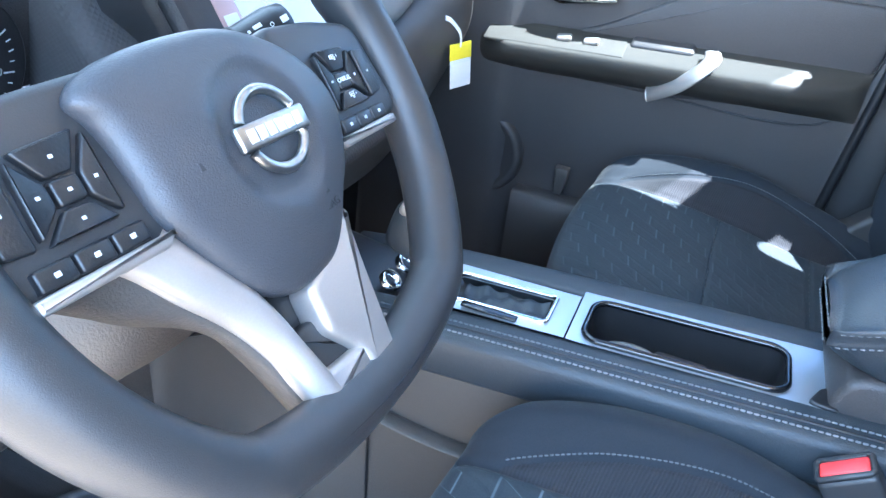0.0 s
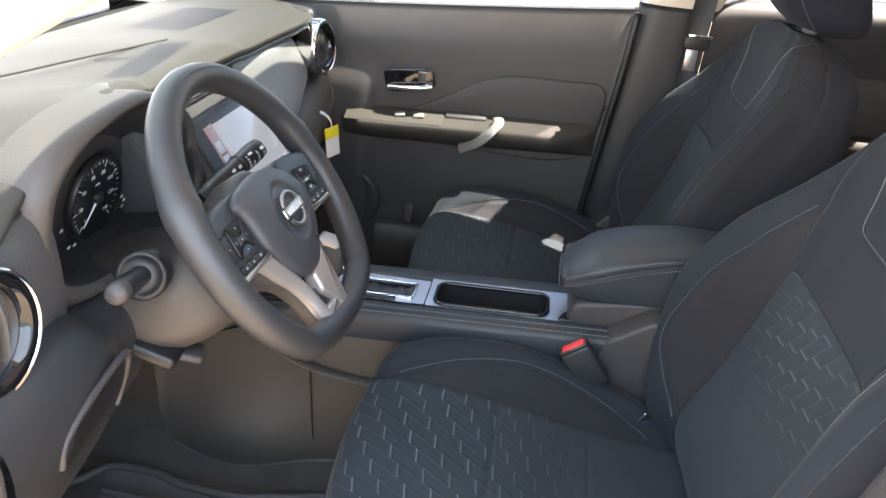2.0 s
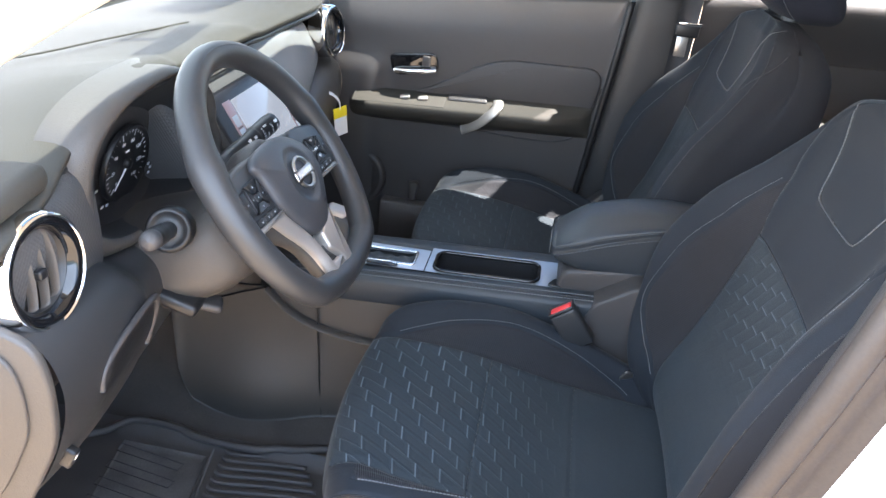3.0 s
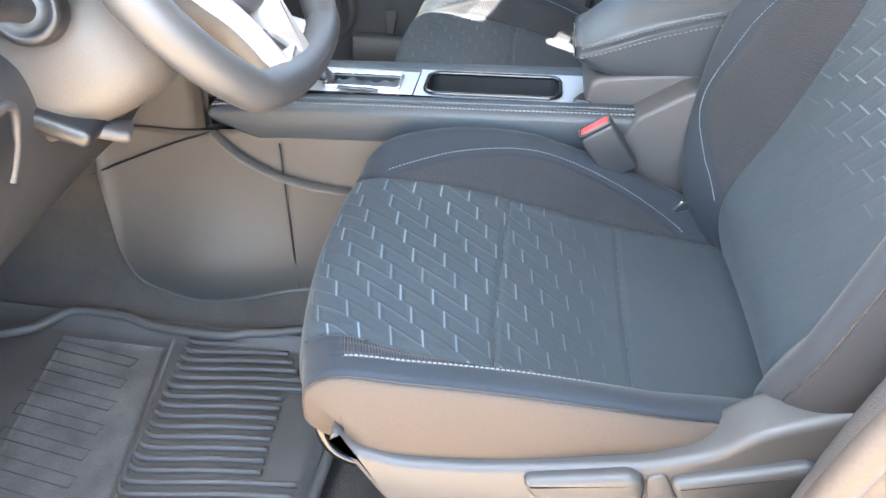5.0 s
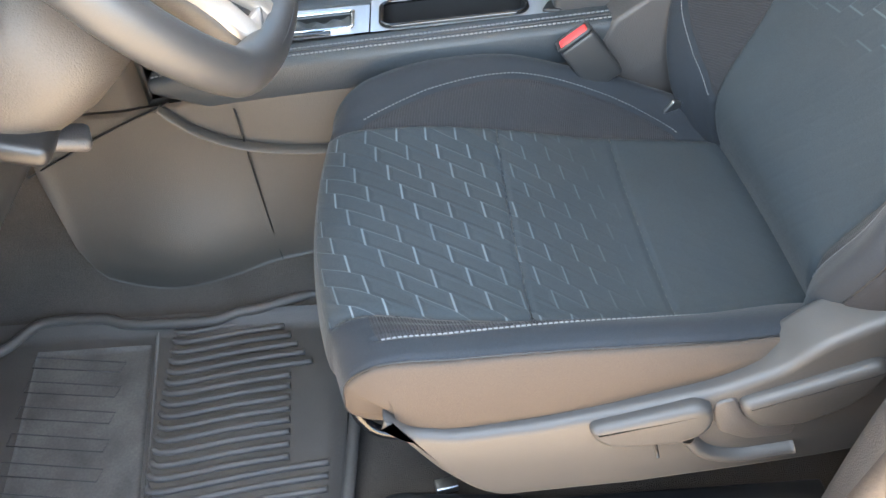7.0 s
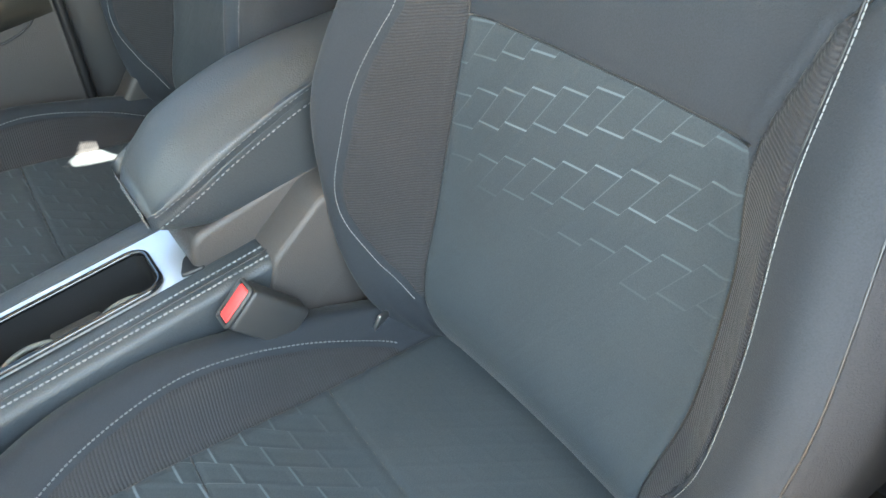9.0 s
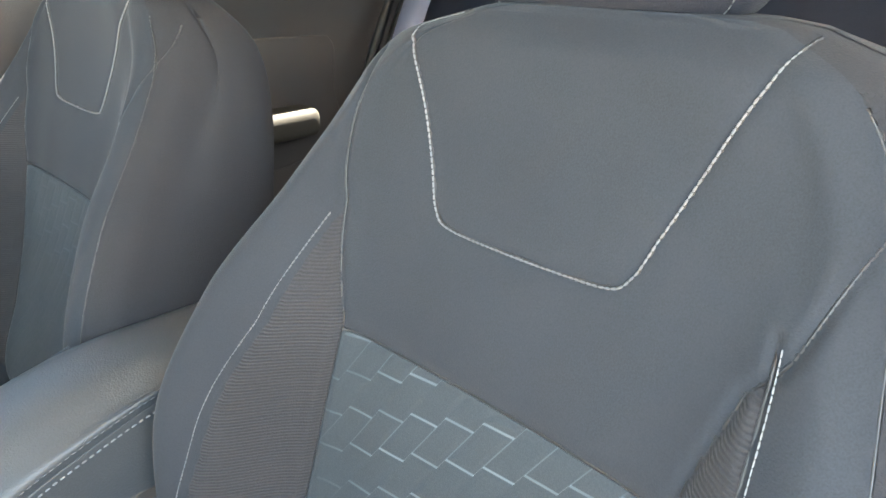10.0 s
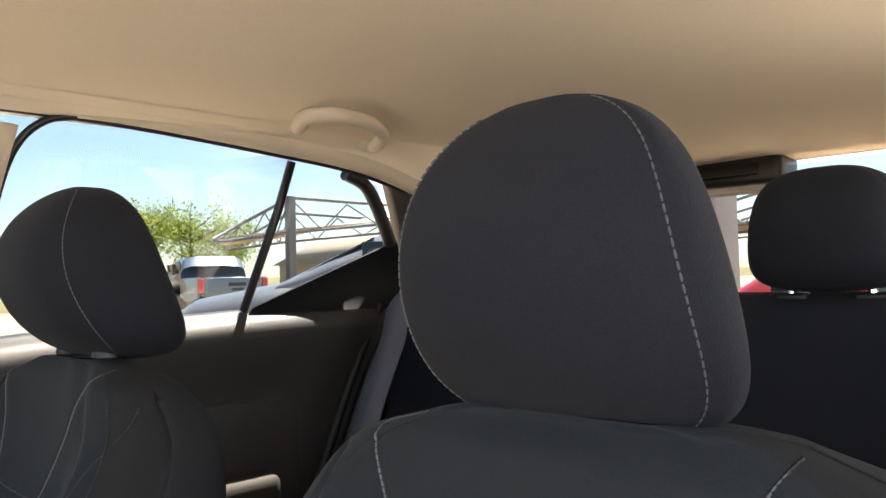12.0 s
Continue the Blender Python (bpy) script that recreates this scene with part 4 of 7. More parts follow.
# ---- dashboard ----
dash = thing("dashboard", "dark grey moulded dashboard with sunlit top pad", "dashboard", (-0.6, 0.0, 0.9))
D0 = Matrix.Translation((0.6, 0, -0.9))
Y_DASH = (-0.74, -0.64, -0.54, -0.46, -0.39, -0.33, -0.28, -0.20, -0.08, 0.02, 0.08, 0.20, 0.35, 0.48, 0.60)
lip_x = ease(Y_DASH, (-0.385, -0.405, -0.437, -0.440, -0.428, -0.432, -0.462, -0.490, -0.486, -0.468, -0.472, -0.480, -0.484, -0.495, -0.54))
lip_z = ease(Y_DASH, (1.095, 1.108, 1.120, 1.142, 1.160, 1.158, 1.140, 1.122, 1.120, 1.128, 1.122, 1.116, 1.110, 1.104, 1.095))


def dash_top():
    rows = []
    for y in np.linspace(-0.74, 0.60, 120):
        lx, lz = float(lip_x(y)), float(lip_z(y))
        hump = 0.010 * math.exp(-((y + 0.36) / 0.16) ** 2) + 0.006 * math.exp(-(y / 0.1) ** 2)
        prof = [(-1.02, 1.035), (-0.90, 1.070), (-0.78, 1.092 + 0.3 * hump), (-0.66, 1.104 + hump), (0.5 * (lx - 0.62), 0.5 * (lz + 1.112) + 0.6 * hump), (lx - 0.03, lz + 0.001), (lx, lz - 0.004), (lx + 0.003, lz - 0.012), (lx - 0.006, lz - 0.020), (lx - 0.05, lz - 0.030), (lx - 0.14, lz - 0.045)]
        line = smooth_line([(x, y, z) for x, z in prof], 6)
        rows.append(line)
    return sheet(rows)


# A solid black bar stands for the shadow in the gap under the lip.
gap = [(float(lip_x(y)) - 0.004, y, float(lip_z(y)) - 0.0225) for y in np.linspace(-0.73, 0.58, 100)]
part("lip_shadow_bar", move(tube(gap, 0.005, 6), D0), BLACK, dash, "black bar painting the shadow under the top pad")
top = part("top_pad", move(dash_top(), D0), SOFT, dash, "matt grey top pad, sunlit")
ridge = smooth_line([(-0.74, -0.42, 1.1225), (-0.69, -0.28, 1.1155), (-0.65, -0.12, 1.1155), (-0.61, 0.03, 1.116), (-0.605, 0.06, 1.1155)], 10)
part("crease", move(tube(ridge, 0.003, 8, flat=0.6), D0), SOFT, top, "raised crease line")
part("left_pad", move(move(rbox(0.16, 0.10, 0.03, 0.012, 3), pose(-0.475, -0.69, 1.113, 0, -3, 8)), D0), SOFT, dash)


def ring_loft(rings, wrap=True):
    return sheet(rings, wrap_v=wrap)


def oval(x, cy, cz, hy, hz, p=2.6, n=64, shear=0.0, lean=0.0, cut=None):
    out = []
    for a in np.linspace(0, 2 * math.pi, n, endpoint=False):
        c, s = math.cos(a), math.sin(a)
        e = cut if cut and c > 0 and s > 0 else p
        k = (abs(c) ** e + abs(s) ** e) ** (-1 / e)
        w = 0.72 + (0.2 if s > 0 else -0.4) * k * s if cut and c > 0 else 1.0
        out.append((x + lean * k * s * hz, cy + k * c * hy * w + shear * k * s * hz, cz + k * s * hz))
    return out


# instrument binnacle: a hooded well with the dial at its bottom
hood = [oval(-0.478, -0.372, 1.047, 0.206, 0.116, 3.0, lean=0.10, cut=1.45), oval(-0.437, -0.372, 1.049, 0.199, 0.110, 3.0, lean=0.10, cut=1.45), oval(-0.419, -0.370, 1.051, 0.188, 0.103, 2.8, lean=0.10, cut=1.45),
        oval(-0.419, -0.367, 1.052, 0.180, 0.098, 2.7, lean=0.10, cut=1.45), oval(-0.430, -0.363, 1.050, 0.174, 0.094, 2.7, lean=0.08, cut=1.45), oval(-0.50, -0.345, 1.026, 0.156, 0.080, 2.7, lean=0.12, cut=1.45), oval(-0.522, -0.335, 1.010, 0.146, 0.072, 2.7, lean=0.2, cut=1.45)]
binn = part("binnacle", move(ring_loft(hood[:5]), D0), GREY, dash, "hooded grey surround of the instruments")
part("binnacle_throat", move(ring_loft(hood[4:]), D0), RIMSKIN, binn, "dark inner wall of the hood")
well = [oval(-0.5195, -0.335, 1.011, 0.146, 0.072, 2.7, lean=0.2, cut=1.45), oval(-0.518, -0.335, 1.010, 0.130, 0.064, 2.7, lean=0.2, cut=1.45), oval(-0.5185, -0.335, 1.010, 0.004, 0.003, 2.7, lean=0.2, cut=1.45)]
part("instrument_well", move(ring_loft(well), D0), PLASTIC, binn, "black floor of the well")
DIAL = pose(-0.510, -0.331, 1.003, 0, 0, 0) @ Matrix(((0, 0.2, 0.98, 0), (1, 0, 0, 0), (0, 0.98, -0.2, 0), (0, 0, 0, 1)))
face = part("speedometer", move(lathe([(0, 0.001), (0.052, 0.001), (0.056, 0.004), (0.058, 0.003), (0.058, -0.004)], 48), D0 @ DIAL), BLACK, binn, "round black speedometer dial")
for k in range(29):
    a = radians(228 - 276 * k / 28)
    big = k % 4 == 0
    r1 = 0.041 if big else 0.046
    tick = move(rbox(0.050 - r1, 0.0011 if big else 0.0006, 0.0005, 0.0, 1), D0 @ DIAL @ pose(0.5 * (r1 + 0.050) * math.cos(a), 0.5 * (r1 + 0.050) * math.sin(a), 0.0016, 0, 0, math.degrees(a)))
    part("dial_tick", tick, INK, face, smooth=False)
for k in range(8):
    a = radians(228 - 276 * k / 7)
    lettering("dial_number", str(20 * k), 0.0085, D0 @ DIAL @ pose(0.0335 * math.cos(a), 0.0335 * math.sin(a), 0.0014), INK, face)
lettering("dial_number", "MPH", 0.005, D0 @ DIAL @ pose(0, 0.018, 0.0014), PAPER, face)
a = radians(228)
needle = tube([(-0.008 * math.cos(a), -0.008 * math.sin(a), 0.004), (0.043 * math.cos(a), 0.043 * math.sin(a), 0.004)], [0.0016, 0.0007], 6)
part("needle", move(needle, D0 @ DIAL), PAPER, face, "white needle")
part("needle_hub", move(lathe([(0, 0.008), (0.006, 0.008), (0.008, 0.005), (0.008, 0.0)], 20), D0 @ DIAL), BLACK, face)
for k, (dy, dz) in enumerate(((0.055, -0.02), (0.062, -0.028), (0.058, -0.036), (-0.080, -0.010), (-0.062, -0.042), (-0.050, -0.044))):
    part("lamp_symbol", move(rbox(0.006, 0.004, 0.0005, 0, 1), D0 @ DIAL @ pose(dy, dz, 0.006)), INK, binn, smooth=False)

# centre stack with the touch screen
SCR = pose(-0.4215, -0.033, 0.990, 0, -32, 0)
stack = part("centre_panel", move(move(rbox(0.10, 0.38, 0.27, 0.018, 3), SCR @ pose(-0.066, -0.035, 0.0)), D0), DIMPLED, dash, "dimpled grey centre panel")
part("screen_surround", move(move(rbox(0.020, 0.2895, 0.1615, 0.014, 3), SCR @ pose(-0.012, -0.004, 0)), D0), PLASTIC, dash, "thin dark frame round the screen")
bez = part("screen_bezel", move(move(rbox(0.026, 0.286, 0.158, 0.012, 3), SCR @ pose(-0.013, -0.004, 0)), D0), BLACK, dash, "black bezel")

PALEKEY = surface("pale_key_print", (0.42, 0.46, 0.50), 0.3, grain=(300, 0.03, 0.0))
PINK = surface("pink_print", (0.30, 0.20, 0.20), 0.3, grain=(300, 0.03, 0.0))
SCREEN = bpy.data.materials.new("lit_screen")
SCREEN.use_nodes = True
sb = SCREEN.node_tree.nodes["Principled BSDF"]
sb.inputs["Base Color"].default_value = (0.02, 0.02, 0.022, 1)
sb.inputs["Roughness"].default_value = 0.12
sb.inputs["Emission Color"].default_value = (0.80, 0.85, 0.92, 1)
sb.inputs["Emission Strength"].default_value = 0.052
part("screen", move(move(rbox(0.003, 0.168, 0.118, 0.001), SCR @ pose(0.0, 0.005, 0)), D0), SCREEN, bez, "pale lit touch screen")
for s in (-1, 1):
    part("screen_strip", move(move(rbox(0.0026, 0.027, 0.122, 0.001), SCR @ pose(0.0, 0.005 + s * 0.0975, 0.0)), D0), PINK, bez, "pinkish key strip")
    for k in range(4):
        part("screen_key", move(move(rbox(0.0034, 0.019, 0.019, 0.001), SCR @ pose(0.0, 0.005 + s * 0.0975, 0.026 - 0.0235 * k)), D0), PALEKEY, bez, "pale screen key")
        part("key_line", move(move(rbox(0.0038, 0.017, 0.0012, 0.0), SCR @ pose(0.0, 0.005 + s * 0.0975, 0.0142 - 0.0235 * k)), D0), BLACK, bez, smooth=False)
# centre vents under the lip
vent = part("centre_vent", move(move(rbox(0.05, 0.25, 0.029, 0.009, 3), pose(-0.508, -0.085, 1.0915, 0, -14, 0)), D0), RUBBER_TRIM, dash, "dark centre air vents")
for k in range(3):
    part("vent_slat", move(move(rbox(0.03, 0.24, 0.0022, 0.0008), pose(-0.494, -0.085, 1.084 + 0.0075 * k, 0, -14, 0)), D0), RUBBER_TRIM, vent)
for y in (-0.15, -0.02):
    part("vent_tab", move(move(rbox(0.012, 0.026, 0.006, 0.002), pose(-0.478, y, 1.0915, 0, -14, 0)), D0), CHROME, vent, "bright vane tab")
part("vent_frame", move(tube([(-0.485 + (z - 1.0915) * -0.25, y - 0.085, z) for x, y, z in oval(0, 0, 1.0915, 0.124, 0.0145, 4.0, 40)], 0.0018, 8, closed=True), D0), PLASTIC, vent, "dark frame")


def round_vent(at, yaw, tilt):
    """Round air outlet: chrome ring, dark bowl, three curved slats."""
    m = Matrix.Translation(at) @ pose(0, 0, 0, 0, 90 - tilt, yaw)
    vent = thing("air_vent", "round air vent with chrome ring and dark slats", "air vent", group="round air vents")
    vent.matrix_world = m
    part("ring", lathe([(0.0525, 0.008), (0.0535, 0.0128), (0.0555, 0.0125), (0.0585, 0.008), (0.060, 0.0), (0.060, -0.03)], 56), CHROME, vent, "polished chrome ring")
    part("inner_ring", lathe([(0.039, -0.01), (0.041, 0.004), (0.046, 0.0095), (0.0515, 0.0115), (0.053, 0.009), (0.053, 0.0)], 48), PIANO, vent, "gloss black ring")
    part("bowl", lathe([(0, -0.035), (0.02, -0.033), (0.036, -0.02), (0.040, 0.0), (0.046, 0.004)], 40), BLACK, vent)
    for k in (-1, 0, 1):
        half = math.sqrt(0.039 ** 2 - (0.017 * k) ** 2)
        rows = [[(q, 0.017 * k + 0.006 * (1 - (q / half) ** 2) + w, 0.000 - 0.5 * abs(w - 0.003)) for w in (-0.0055, 0.0, 0.0055)] for q in np.linspace(-half, half, 16)]
        part("slat", solid(rows, (0, 0, -0.006)), GREY, vent, "grey vane")
    part("tab", move(rbox(0.010, 0.012, 0.008, 0.002), (0.003, 0, 0.002)), BLACK, vent)
    return vent


round_vent((-0.392, -0.683, 1.040), 0, 6)
round_vent((-0.475, 0.507, 1.034), -6, 8)

# passenger side of the dashboard
def face_loft(stations, n=8):
    """Panel through stations of (y, profile of x-z points), smooth both ways."""
    rows = [smooth_line([(x, y, z) for x, z in prof], n) for y, prof in stations]
    cols = np.array(rows)
    out = np.array([smooth_line(cols[:, j], 8) for j in range(cols.shape[1])])
    return sheet(out)


pad = face_loft([(0.060, [(-0.53, 1.100), (-0.496, 1.094), (-0.476, 1.050), (-0.440, 0.985), (-0.434, 0.948), (-0.46, 0.92)]),
                 (0.170, [(-0.53, 1.098), (-0.486, 1.090), (-0.464, 1.045), (-0.434, 0.985), (-0.430, 0.955), (-0.46, 0.93)]),
                 (0.235, [(-0.53, 1.096), (-0.488, 1.086), (-0.466, 1.042), (-0.438, 0.990), (-0.436, 0.962), (-0.46, 0.94)]),
                 (0.33, [(-0.54, 1.084), (-0.503, 1.076), (-0.482, 1.038), (-0.460, 0.992), (-0.458, 0.968), (-0.48, 0.948)]),
                 (0.44, [(-0.55, 1.066), (-0.522, 1.060), (-0.503, 1.030), (-0.487, 0.998), (-0.484, 0.980), (-0.50, 0.960)]),
                 (0.485, [(-0.56, 1.045), (-0.538, 1.040), (-0.520, 1.018), (-0.507, 1.000), (-0.504, 0.988), (-0.52, 0.972)])])
part("lower_panel", move(solid([[(x, -0.080 - 0.003 * math.sin(9 * x), z) for z in np.linspace(0.60 - 0.25 * (x + 0.66), 0.93, 8)] for x in np.linspace(-0.70, -0.415, 12)], (0, 0.02, 0)), D0), GREY, dash, "brown-grey side panel under the dashboard")
part("passenger_pad", move(pad, D0), PADSKIN, dash, "smooth grey padded panel, partly sunlit")
lower = face_loft([(0.06, [(-0.52, 0.925), (-0.46, 0.915), (-0.445, 0.89), (-0.455, 0.83), (-0.50, 0.72), (-0.56, 0.66)]),
                   (0.25, [(-0.52, 0.955), (-0.448, 0.946), (-0.424, 0.910), (-0.43, 0.83), (-0.48, 0.72), (-0.56, 0.66)]),
                   (0.44, [(-0.54, 0.970), (-0.474, 0.958), (-0.444, 0.920), (-0.445, 0.85), (-0.50, 0.73), (-0.56, 0.66)]),
                   (0.585, [(-0.58, 0.970), (-0.505, 0.960), (-0.470, 0.922), (-0.474, 0.85), (-0.54, 0.73), (-0.60, 0.66)])])
part("glovebox", move(lower, D0), GREY, dash, "dark grey glovebox panel")
part("dash_end", move(move(rbox(0.14, 0.05, 0.20, 0.02, 3), pose(-0.57, 0.575, 1.005, 0, 0, -14)), D0), PLASTIC, dash)
part("dash_core", move(move(rbox(0.34, 1.26, 0.40, 0.03), pose(-0.76, -0.07, 0.86)), D0), PLASTIC, dash)

# driver's lower side: knee panel, pocket, end cap
knee = face_loft([(-0.735, [(-0.50, 1.01), (-0.385, 1.000), (-0.350, 0.965), (-0.352, 0.90), (-0.40, 0.80), (-0.50, 0.70)]),
                  (-0.66, [(-0.50, 1.00), (-0.388, 0.990), (-0.352, 0.955), (-0.355, 0.88), (-0.405, 0.79), (-0.50, 0.69)]),
                  (-0.56, [(-0.50, 0.985), (-0.395, 0.972), (-0.362, 0.935), (-0.372, 0.87), (-0.42, 0.78), (-0.50, 0.68)]),
                  (-0.48, [(-0.52, 0.96), (-0.42, 0.945), (-0.392, 0.91), (-0.40, 0.85), (-0.44, 0.77), (-0.52, 0.67)]),
                  (-0.22, [(-0.54, 0.95), (-0.45, 0.935), (-0.43, 0.90), (-0.44, 0.84), (-0.47, 0.77), (-0.54, 0.67)]),
                  (-0.07, [(-0.54, 0.95), (-0.45, 0.935), (-0.43, 0.90), (-0.44, 0.84), (-0.47, 0.77), (-0.54, 0.67)])])
part("knee_panel", move(knee, D0), RIMSKIN, dash, "dark plastic knee panel")
side = Matrix(((1, 0, 0, 0), (0, 0, 1, 0), (0, 1, 0, 0), (0, 0, 0, 1)))
cap = prism([(-0.35, 0.96), (-0.36, 1.00), (-0.40, 1.015), (-0.70, 1.03), (-0.70, 0.68), (-0.50, 0.70), (-0.40, 0.79), (-0.352, 0.89)], 0.012, r=0.004, seg=3, round_corners=0.03)
end = part("end_cap", move(move(cap, side), D0 @ Matrix.Translation((0, -0.748, 0))), GREY, dash, "grey-brown end panel beside the door opening")
fuse = prism([(-0.375, 0.95), (-0.385, 0.985), (-0.42, 0.995), (-0.66, 1.00), (-0.66, 0.72), (-0.50, 0.73), (-0.42, 0.81), (-0.376, 0.90)], 0.006, r=0.002, seg=2, round_corners=0.03)
part("access_cover", move(move(fuse, side), D0 @ Matrix.Translation((0, -0.7525, 0))), GREY, end, "removable grey cover")
part("filler_switch", move(move(rbox(0.020, 0.012, 0.026, 0.003), pose(-0.372, -0.712, 0.842, 0, 25, 0)), D0), BLACK, dash, "black switch with pale pump symbol")
part("switch_symbol", move(move(rbox(0.001, 0.006, 0.008, 0), pose(-0.3615, -0.712, 0.842, 0, 25, 0)), D0), PAPER, dash, "pale symbol")
# A black sheet on the knee panel paints the shade inside the cubby.
pocket = face_loft([(-0.672, [(-0.349, 0.912), (-0.351, 0.89), (-0.362, 0.862)]), (-0.62, [(-0.350, 0.934), (-0.353, 0.90), (-0.368, 0.856)]), (-0.545, [(-0.358, 0.936), (-0.362, 0.905), (-0.374, 0.872)])], 4)
part("pocket_lip", move(tube(smooth_line([(-0.349, -0.674, 0.900), (-0.349, -0.665, 0.922), (-0.350, -0.62, 0.937), (-0.357, -0.545, 0.939), (-0.366, -0.535, 0.905), (-0.374, -0.545, 0.870)], 8), 0.004, 8), D0), PLASTIC, dash, "rounded lip of the cubby")
part("pocket", move(pocket, D0), BLACK, dash, "black sheet painted as the shaded cubby opening")
strip = face_loft([(-0.735, [(-0.425, 1.092), (-0.395, 1.075), (-0.392, 1.03), (-0.40, 0.985)]), (-0.62, [(-0.435, 1.105), (-0.405, 1.085), (-0.402, 1.03), (-0.412, 0.965)]), (-0.53, [(-0.46, 1.10), (-0.432, 1.07), (-0.425, 1.0), (-0.43, 0.94)])], 6)
part("vent_surround", move(strip, D0), DIMPLED, dash, "textured grey surround")

# steering column shroud with the stalks
rings = []
for q, (cx, cz, hy, hz) in zip(np.linspace(0, 1, 6), ((-0.50, 0.878, 0.106, 0.060), (-0.44, 0.896, 0.104, 0.058), (-0.39, 0.914, 0.098, 0.056), (-0.35, 0.932, 0.090, 0.052), (-0.322, 0.948, 0.076, 0.046), (-0.312, 0.958, 0.054, 0.034))):
    rings.append(oval(cx, -0.362, cz, hy, hz, 3.2, 48, lean=-0.55))
column = thing("steering_column", "brown-grey steering column shroud with control stalks", "steering column", (-0.45, -0.362, 0.9))
C0 = Matrix.Translation((0.45, 0.362, -0.9))
part("shroud", move(sheet(rings, wrap_v=True), C0), GREY, column)
part("tilt_lever", move(move(rbox(0.085, 0.034, 0.013, 0.006, 3), pose(-0.372, -0.432, 0.868, 0, 18, 22)), C0), PLASTIC, column, "dark tilt lever")
part("lower_recess", move(move(rbox(0.10, 0.11, 0.02, 0.008, 3), pose(-0.40, -0.42, 0.885, 0, 20, 6)), C0), BLACK, column)
for s, tip, root in ((-1, (-0.343, -0.566, 1.026), (-0.378, -0.462, 0.984)), (1, (-0.352, -0.178, 1.043), (-0.380, -0.268, 1.012))):
    a, b = Vector(root), Vector(tip)
    d = (b - a)
    line = [a - d * 0.3, a, a + d * 0.35, a + d * 0.5, a + d * 0.85, a + d * 0.97, b]
    st = part("stalk", move(tube(line, [r * (0.76 if s < 0 else 0.92) for r in (0.014, 0.015, 0.0135, 0.0155, 0.0165, 0.0145, 0.008)], 18), C0), BLACK, column, "black control stalk")
    q = d.to_track_quat("Z", "Y").to_matrix().to_4x4()
    if s < 0:
        part("stalk_collar", move(move(lathe([(0.029, -0.030), (0.029, -0.006), (0.027, 0.001), (0.022, 0.002), (0.020, -0.001), (0.011, 0.002)], 32), Matrix.Translation(a + d * 0.10) @ q), C0), BLACK, st)
    # Nominal viewpoint that the stalk's marks are turned to face.
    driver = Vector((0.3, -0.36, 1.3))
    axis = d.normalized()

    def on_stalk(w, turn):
        """Place on the stalk's skin: along it, and round it from the side facing the viewpoint."""
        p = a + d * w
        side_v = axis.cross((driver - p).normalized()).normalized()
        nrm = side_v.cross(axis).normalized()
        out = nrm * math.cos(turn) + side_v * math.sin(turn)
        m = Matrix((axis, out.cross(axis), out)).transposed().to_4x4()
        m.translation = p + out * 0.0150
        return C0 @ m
    if s > 0:
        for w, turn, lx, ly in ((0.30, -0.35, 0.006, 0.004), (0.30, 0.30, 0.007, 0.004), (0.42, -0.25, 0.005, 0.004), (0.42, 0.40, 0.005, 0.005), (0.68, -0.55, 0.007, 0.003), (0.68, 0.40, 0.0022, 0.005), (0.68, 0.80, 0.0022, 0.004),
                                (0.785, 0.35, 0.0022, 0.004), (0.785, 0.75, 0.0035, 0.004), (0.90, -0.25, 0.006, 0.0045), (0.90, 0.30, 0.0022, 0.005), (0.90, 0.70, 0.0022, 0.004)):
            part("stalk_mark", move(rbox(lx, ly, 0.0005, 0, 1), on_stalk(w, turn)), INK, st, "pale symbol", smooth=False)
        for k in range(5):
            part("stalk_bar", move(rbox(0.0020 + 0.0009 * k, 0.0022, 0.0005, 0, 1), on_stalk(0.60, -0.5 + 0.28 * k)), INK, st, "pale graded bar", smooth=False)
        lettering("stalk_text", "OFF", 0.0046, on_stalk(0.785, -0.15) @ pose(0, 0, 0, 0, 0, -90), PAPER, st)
        part("stalk_ring", move(move(lathe([(0.0150, -0.0012), (0.0156, -0.0006), (0.0156, 0.0006), (0.0150, 0.0012)], 28), Matrix.Translation(a + d * 0.52) @ q), C0), PLASTIC, st, "groove round the twist grip")
part("stalk_end", move(lathe([(0, 0.009), (0.008, 0.007), (0.0112, 0.002), (0.0116, -0.012), (0.0116, -0.014)], 24), C0 @ Matrix.Translation((-0.340, -0.574, 1.029)) @ (Vector((0.035, -0.104, 0.042)).to_track_quat("Z", "Y").to_matrix().to_4x4())), PLASTIC, column, "dark knurled stalk knob")
key = part("starter_button", move(lathe([(0, 0.006), (0.010, 0.006), (0.0125, 0.0), (0.0135, -0.004), (0.0135, -0.02)], 24), C0 @ pose(-0.40, -0.205, 0.955, 0, 70, 0)), CHROME, column, "bright start button")

# card tag hanging from the dashboard end
tag = thing("price_tag", "white card tag with a yellow band on a paper loop", "tag", (-0.415, 0.40, 0.885))
T0 = Matrix.Translation((0.415, -0.40, -0.885))
CARD = pose(-0.412, 0.398, 0.856, 4, -4, -26)
part("card", move(move(rbox(0.0012, 0.042, 0.066, 0.0005), CARD), T0), PAPER, tag)
part("band", move(move(rbox(0.0026, 0.0425, 0.024, 0.0005), CARD @ pose(0, 0, 0.0215)), T0), YELLOW, tag, "yellow printed band")
